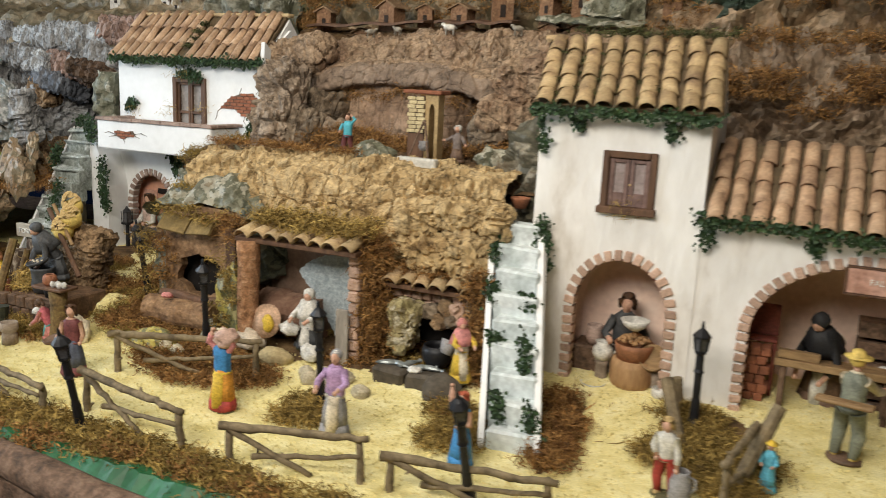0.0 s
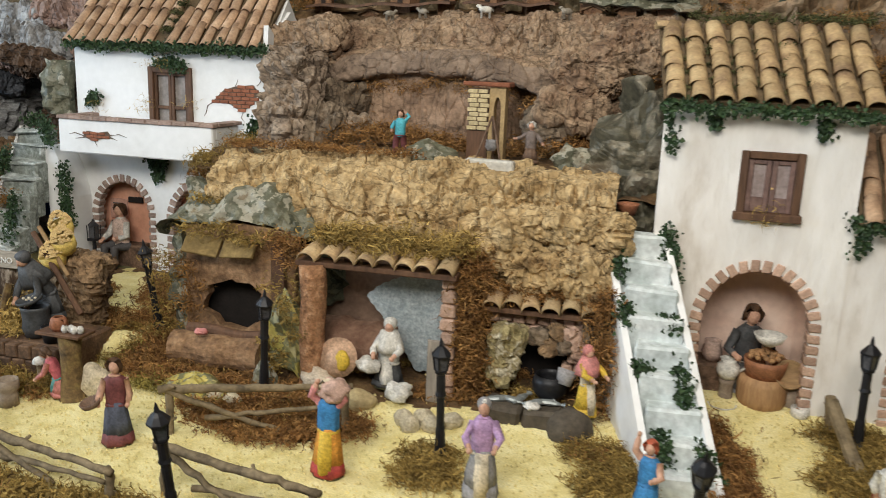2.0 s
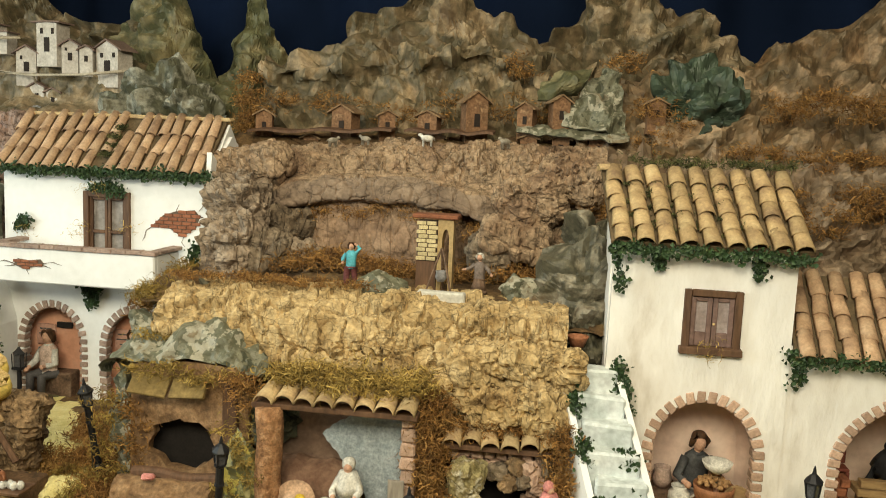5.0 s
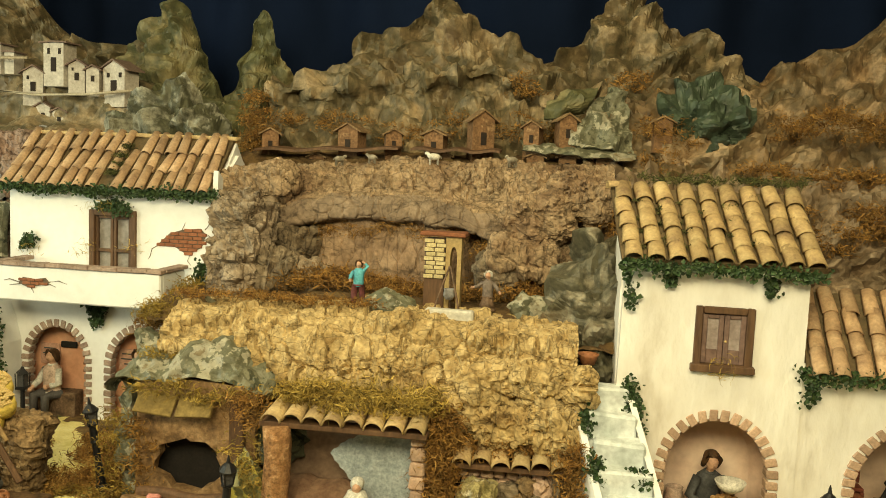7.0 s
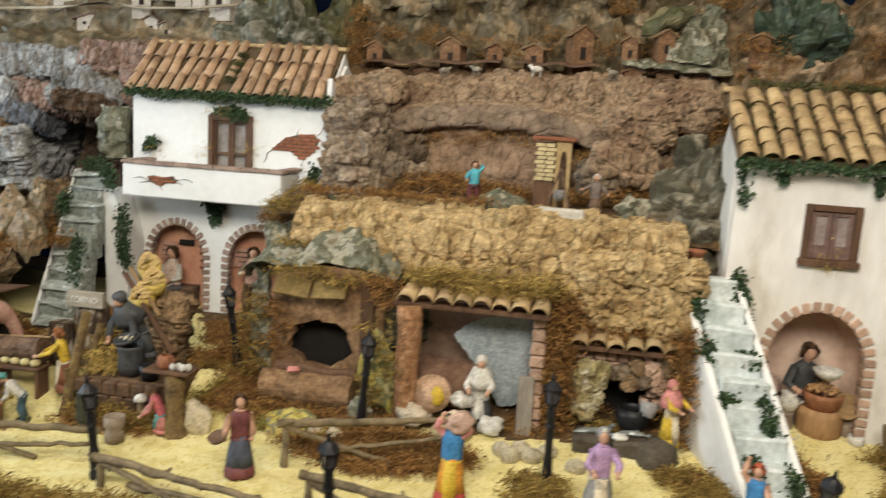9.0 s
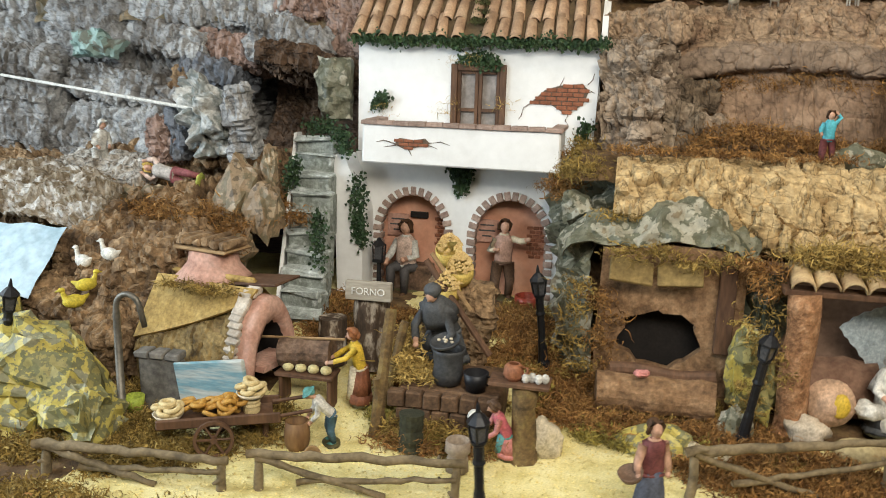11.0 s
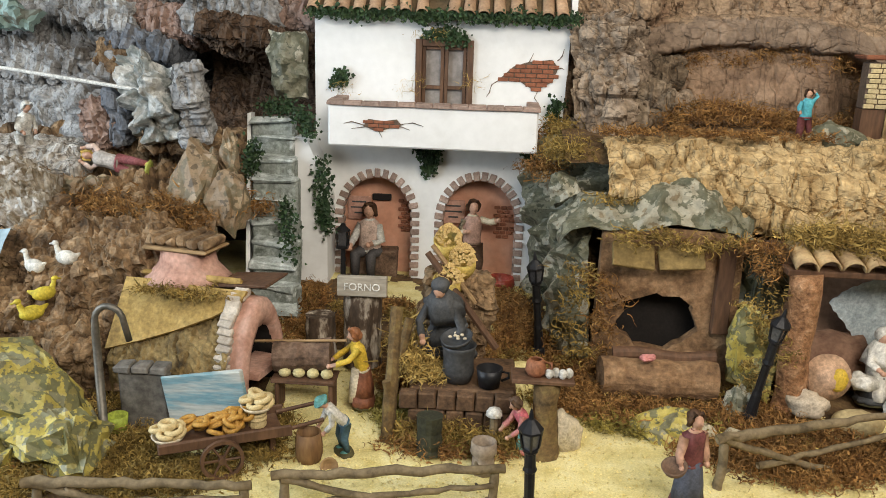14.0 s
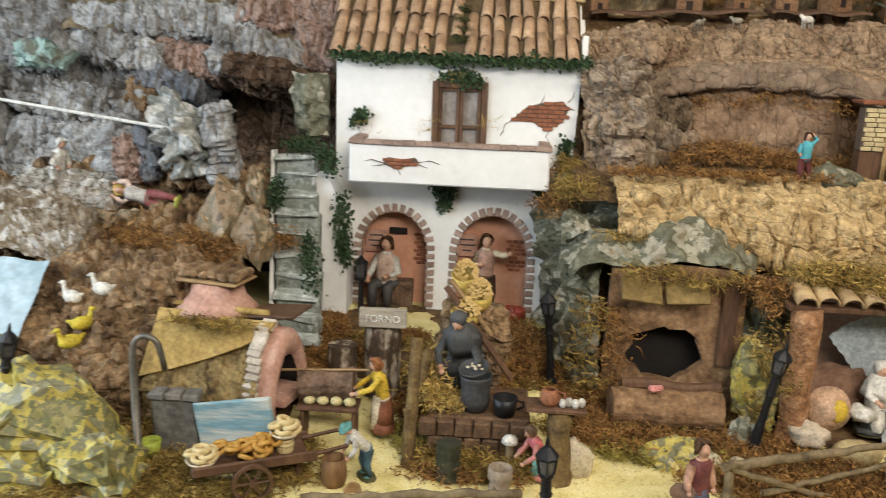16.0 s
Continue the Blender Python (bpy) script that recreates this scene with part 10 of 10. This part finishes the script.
fibres("moss", [(-1.405, 1.49, -0.06, 0.012, 0.03, 0.015), (-1.33, 1.50, -0.06, 0.012, 0.03, 0.015), (-1.365, 1.555, -0.05, 0.03, 0.01, 0.01), (-1.36, 1.455, -0.075, 0.025, 0.008, 0.006)], 700, 0.026, MOSS_OLIVE, "olive brown moss round the sawdust heap", 0.001)
fibres("hay", [(-1.51, 1.42, -0.018, 0.03, 0.04, 0.006), (-1.535, 1.45, 0.0, 0.02, 0.05, 0.03)], 1500, 0.03, STRAW, "yellow hay heaped on the hearth", 0.0012, category="hay")
# straw and moss on the sheds' eaves
fibres("moss", [(-0.95 + 0.034 * i, 1.515, 0.180 + 0.005 * math.sin(i * 2), 0.022, 0.03, 0.008) for i in range(8)], 1700, 0.036, MOSS_OLIVE, "olive-brown moss hanging over the shed's tiles", 0.0012, 0.0)
fibres("straw", [(-0.95 + 0.034 * i, 1.53, 0.184 + 0.004 * math.sin(i * 2), 0.022, 0.035, 0.01) for i in range(8)], 900, 0.036, STRAW, "dry straw heaped over the shed's tiles", 0.0011, 0.4, category="straw")
fibres("moss", [(-0.69, 1.52, 0.04 + 0.03 * i, 0.018, 0.02, 0.02) for i in range(-4, 5)], 3740, 0.034, MOSS_RED, "rust moss column between the two sheds", 0.0012, 0.0)
fibres("moss", [(-0.47, 1.51, 0.03 * i, 0.012, 0.02, 0.02) for i in range(-2, 5)] + [(-0.58, 1.55, 0.115, 0.1, 0.02, 0.012)], 3400, 0.03, MOSS_RED, "rust moss along the second shed", 0.0012, 0.0)
# over the cave
fibres("moss", [(-1.21 + 0.05 * i, 1.525, 0.168 + 0.006 * math.sin(i * 2), 0.022, 0.012, 0.006) for i in range(4)], 420, 0.032, MOSS_OLIVE, "olive moss hanging over the cave", 0.0012, -0.3)
fibres("moss", [(-1.28, 1.53, 0.12 - 0.03 * i, 0.018, 0.02, 0.02) for i in range(6)] + [(-1.0, 1.49, 0.10 - 0.03 * i, 0.014, 0.015, 0.015) for i in range(4)] + [(-1.23, 1.60, 0.212, 0.035, 0.02, 0.008)], 560, 0.03, MOSS_OLIVE, "green-brown moss down the cave's sides", 0.0012, 0.0)
fibres("moss", [(-1.03 + 0.015 * (i % 4), 1.47 - 0.004 * i, 0.09 - 0.022 * i, 0.02, 0.012, 0.012) for i in range(7)], 330, 0.024, MOSS_OLIVE, "olive moss on the rock beside the cave", 0.0012, 0.2)
fibres("moss", [(-1.25 + 0.01 * (i % 3), 1.545, 0.10 - 0.026 * i, 0.018, 0.012, 0.014) for i in range(7)], 450, 0.03, MOSS_RED, "rust moss strands beside the cave mouth", 0.0012, 0.0)
fibres("moss", [(-1.34 + 0.02 * (i % 3), 1.88 - 0.03 * i, 0.27 - 0.01 * i, 0.03, 0.02, 0.02) for i in range(5)], 900, 0.032, MOSS_RED, "rust moss in the folds of the gap rock", 0.0012, 0.0)
fibres("moss", [(-1.03 + 0.012 * i, 1.505, 0.165 - 0.006 * i, 0.015, 0.02, 0.015) for i in range(5)], 350, 0.034, MOSS_RED, "rust moss between the cave and shed", 0.0011, -0.4)
# terrace growth
fibres("moss", [(-1.2 + 0.08 * i, 1.72 + 0.015 * math.sin(i * 1.9), 0.312, 0.05, 0.03, 0.004) for i in range(5)], 1530, 0.022, MOSS_RED, "rust moss on the tan cliff's top", 0.001)
fibres("moss", [(-1.1 + 0.07 * i, 1.93, 0.315 + 0.015 * math.sin(i), 0.05, 0.04, 0.015) for i in range(10)], 5100, 0.034, MOSS_RED, "rust-brown moss in the terrace recess", 0.0011)
fibres("moss", [(-1.29, 1.74, 0.27, 0.035, 0.06, 0.012), (-1.3, 1.86, 0.29, 0.02, 0.05, 0.02)], 1530, 0.03, MOSS_OLIVE, "moss between house and tan cliff", 0.0011)
# slope on the left
fibres("moss", [(-2.32 + 0.085 * i, 1.70 + 0.05 * math.sin(i * 1.7), 0.165 - 0.004 * i, 0.06, 0.07, 0.012) for i in range(6)], 3600, 0.034, MOSS_RED, "rust-brown moss over the bark slope", 0.0012)
fibres("moss", [(-1.96, 1.60 + 0.05 * i, 0.10 + 0.02 * i, 0.06, 0.04, 0.02) for i in range(5)], 2400, 0.034, MOSS_RED, "rust-brown moss between slope and stairs", 0.0012)
fibres("moss", [(-0.42 + 0.09 * i, 1.99, 0.48 + 0.03 * math.sin(i * 2.2), 0.05, 0.04, 0.03) for i in range(8)], 5100, 0.036, MOSS_RED, "rust moss on the bank behind the tower", 0.0012, 0.2)
fibres("moss", [(-0.36 + 0.035 * i, 1.712, 0.572, 0.025, 0.015, 0.006) for i in range(8)], 900, 0.02, MOSS_DARK, "dark green moss along the tower's ridge", 0.001)
fibres("moss", [(-1.26 + 0.1 * i, 2.26, 0.67 + 0.02 * math.sin(i * 1.4), 0.06, 0.03, 0.03) for i in range(12)], 2600, 0.03, MOSS_RED, "rust moss round the huts", 0.0011)

fibres("moss", [(-1.1 + 0.07 * i, 1.985, 0.435 - sag(-1.1 + 0.07 * i), 0.03, 0.012, 0.012) for i in range(7)], 700, 0.032, MOSS_RED, "thin rust roots hanging from the overhanging band", 0.0009, -1.2)
fibres("moss", [(-1.15 + 0.03 * i, 1.98 + 0.015 * i, 0.33 + 0.02 * i, 0.03, 0.03, 0.03) for i in range(4)] + [(-0.66 + 0.03 * i, 2.0, 0.36 - 0.015 * i, 0.03, 0.03, 0.03) for i in range(4)], 2600, 0.036, MOSS_RED, "dark rust moss in the corners of the hollow", 0.0011, 0.3)
fibres("moss", [(-0.30 + 0.025 * (i % 3), 2.17, 0.60 + 0.03 * i, 0.03, 0.03, 0.02) for i in range(4)] + [(0.0 + 0.05 * i, 2.2, 0.70 + 0.012 * (i % 3), 0.04, 0.03, 0.025) for i in range(8)] + [(-0.10 + 0.05 * i, 2.12, 0.585, 0.04, 0.03, 0.02) for i in range(8)], 5200, 0.034, MOSS_RED, "rust moss clumps on the brown ridge", 0.0011, 0.2)
fibres("moss", [(-1.3 + 0.012 * (i % 3), 2.2, 0.60 + 0.03 * i, 0.03, 0.03, 0.02) for i in range(5)] + [(-0.62, 2.32, 0.80, 0.03, 0.02, 0.03), (-0.36, 2.24, 0.80, 0.04, 0.02, 0.02)], 1800, 0.032, MOSS_RED, "rust moss in the folds beside the huts", 0.0011, 0.2)

# ivy on walls and stairs
ivy([[(-1.79 + 0.04 * i, 1.935, 0.497 + 0.004 * math.sin(i * 2)) for i in range(14)]], 60, 0.006, "dark green ivy under the house's eave")
ivy([[(-1.565, 1.953, 0.46), (-1.52, 1.95, 0.462), (-1.49, 1.953, 0.45)], [(-1.745, 1.95, 0.36), (-1.725, 1.95, 0.38)], [(-1.575, 1.928, 0.246), (-1.53, 1.928, 0.246)], [(-1.57, 1.928, 0.24), (-1.552, 1.928, 0.22), (-1.55, 1.928, 0.19)], [(-1.54, 1.928, 0.24), (-1.545, 1.928, 0.215)], [(-1.36, 1.93, 0.25), (-1.335, 1.93, 0.22)], [(-1.30, 1.94, 0.34), (-1.31, 1.93, 0.30)]], 70, 0.0075, "dark green ivy sprigs on the white house")
ivy([[(-1.79, 1.85, 0.31), (-1.775, 1.84, 0.27)], [(-1.755, 1.855, 0.22), (-1.75, 1.855, 0.13), (-1.745, 1.855, 0.08)], [(-1.875, 1.82, 0.25), (-1.88, 1.80, 0.2)], [(-1.80, 1.75, 0.16), (-1.78, 1.70, 0.06)], [(-1.87, 1.88, 0.315), (-1.81, 1.88, 0.315)]], 85, 0.009, "dark green ivy on the grey stairs")
ivy([[(-0.41 + 0.035 * i, 1.57, 0.432 + 0.004 * math.sin(i * 2)) for i in range(10)], [(-0.395, 1.585, 0.42), (-0.39, 1.588, 0.36)], [(-0.33, 1.588, 0.42), (-0.33, 1.588, 0.405)], [(-0.17, 1.588, 0.42), (-0.17, 1.588, 0.395)]], 30, 0.005, "dark green ivy under the tower's eave")
ivy([[(-0.115, 1.585, 0.275), (-0.09, 1.585, 0.26), (-0.1, 1.586, 0.22)], [(-0.1 + 0.05 * i, 1.57, 0.266 + 0.004 * math.sin(i)) for i in range(14)], [(0.07, 1.585, 0.25), (0.07, 1.587, 0.235)]], 34, 0.006, "dark green ivy along the low roof's eave")
ivy([[(-0.46, 1.58, 0.22), (-0.45, 1.53, 0.165)], [(-0.385, 1.59, 0.235), (-0.375, 1.575, 0.19), (-0.37, 1.57, 0.14)], [(-0.385, 1.50, 0.11), (-0.36, 1.48, 0.10)], [(-0.44, 1.50, 0.13), (-0.43, 1.48, 0.10)], [(-0.41, 1.44, 0.05), (-0.40, 1.43, 0.04)], [(-0.35, 1.43, 0.06), (-0.335, 1.40, 0.01)], [(-0.375, 1.37, -0.02), (-0.36, 1.35, -0.05)], [(-0.315, 1.36, -0.03), (-0.29, 1.34, -0.07)]], 70, 0.007, "dark green ivy sprigs on the pale stairs")
# moss between the roof tiles
fibres("moss", [(-1.53, 1.96 + 0.02 * i, 0.535 + 0.02 * i, 0.012, 0.012, 0.004) for i in range(4)], 700, 0.014, MOSS_DARK, "dark green moss between the house's roof tiles", 0.001)
fibres("moss", [(-0.380 + 0.0372 * (i % 6), 1.595 + 0.012 * ((i * 5) % 8), 0.458 + 0.012 * ((i * 5) % 8), 0.006, 0.012, 0.006) for i in range(26)], 1500, 0.013, MOSS_DARK, "dark green moss in the tower roof's gutters", 0.001)
# dry sprigs at door and window
fibres("dry_sprig", [(-1.55, 1.945, 0.458, 0.03, 0.008, 0.006), (-1.592, 1.945, 0.36, 0.008, 0.008, 0.03), (-1.47, 1.945, 0.35, 0.008, 0.008, 0.02), (-0.24, 1.583, 0.275, 0.016, 0.006, 0.006), (-0.24, 1.583, 0.25, 0.02, 0.005, 0.008), (-1.74, 1.945, 0.35, 0.012, 0.006, 0.015)], 260, 0.03, STRAW, "dry brown sprigs at the door and window", 0.0006, 0.2, category="sprig")
fibres("straw", [(-1.93 + 0.025 * i, 1.412, 0.088 - 0.004 * (i % 2), 0.02, 0.016, 0.006) for i in range(5)], 800, 0.018, MOSS_OLIVE, "dry straw over the oven's roof", 0.001, 0.1, category="straw")
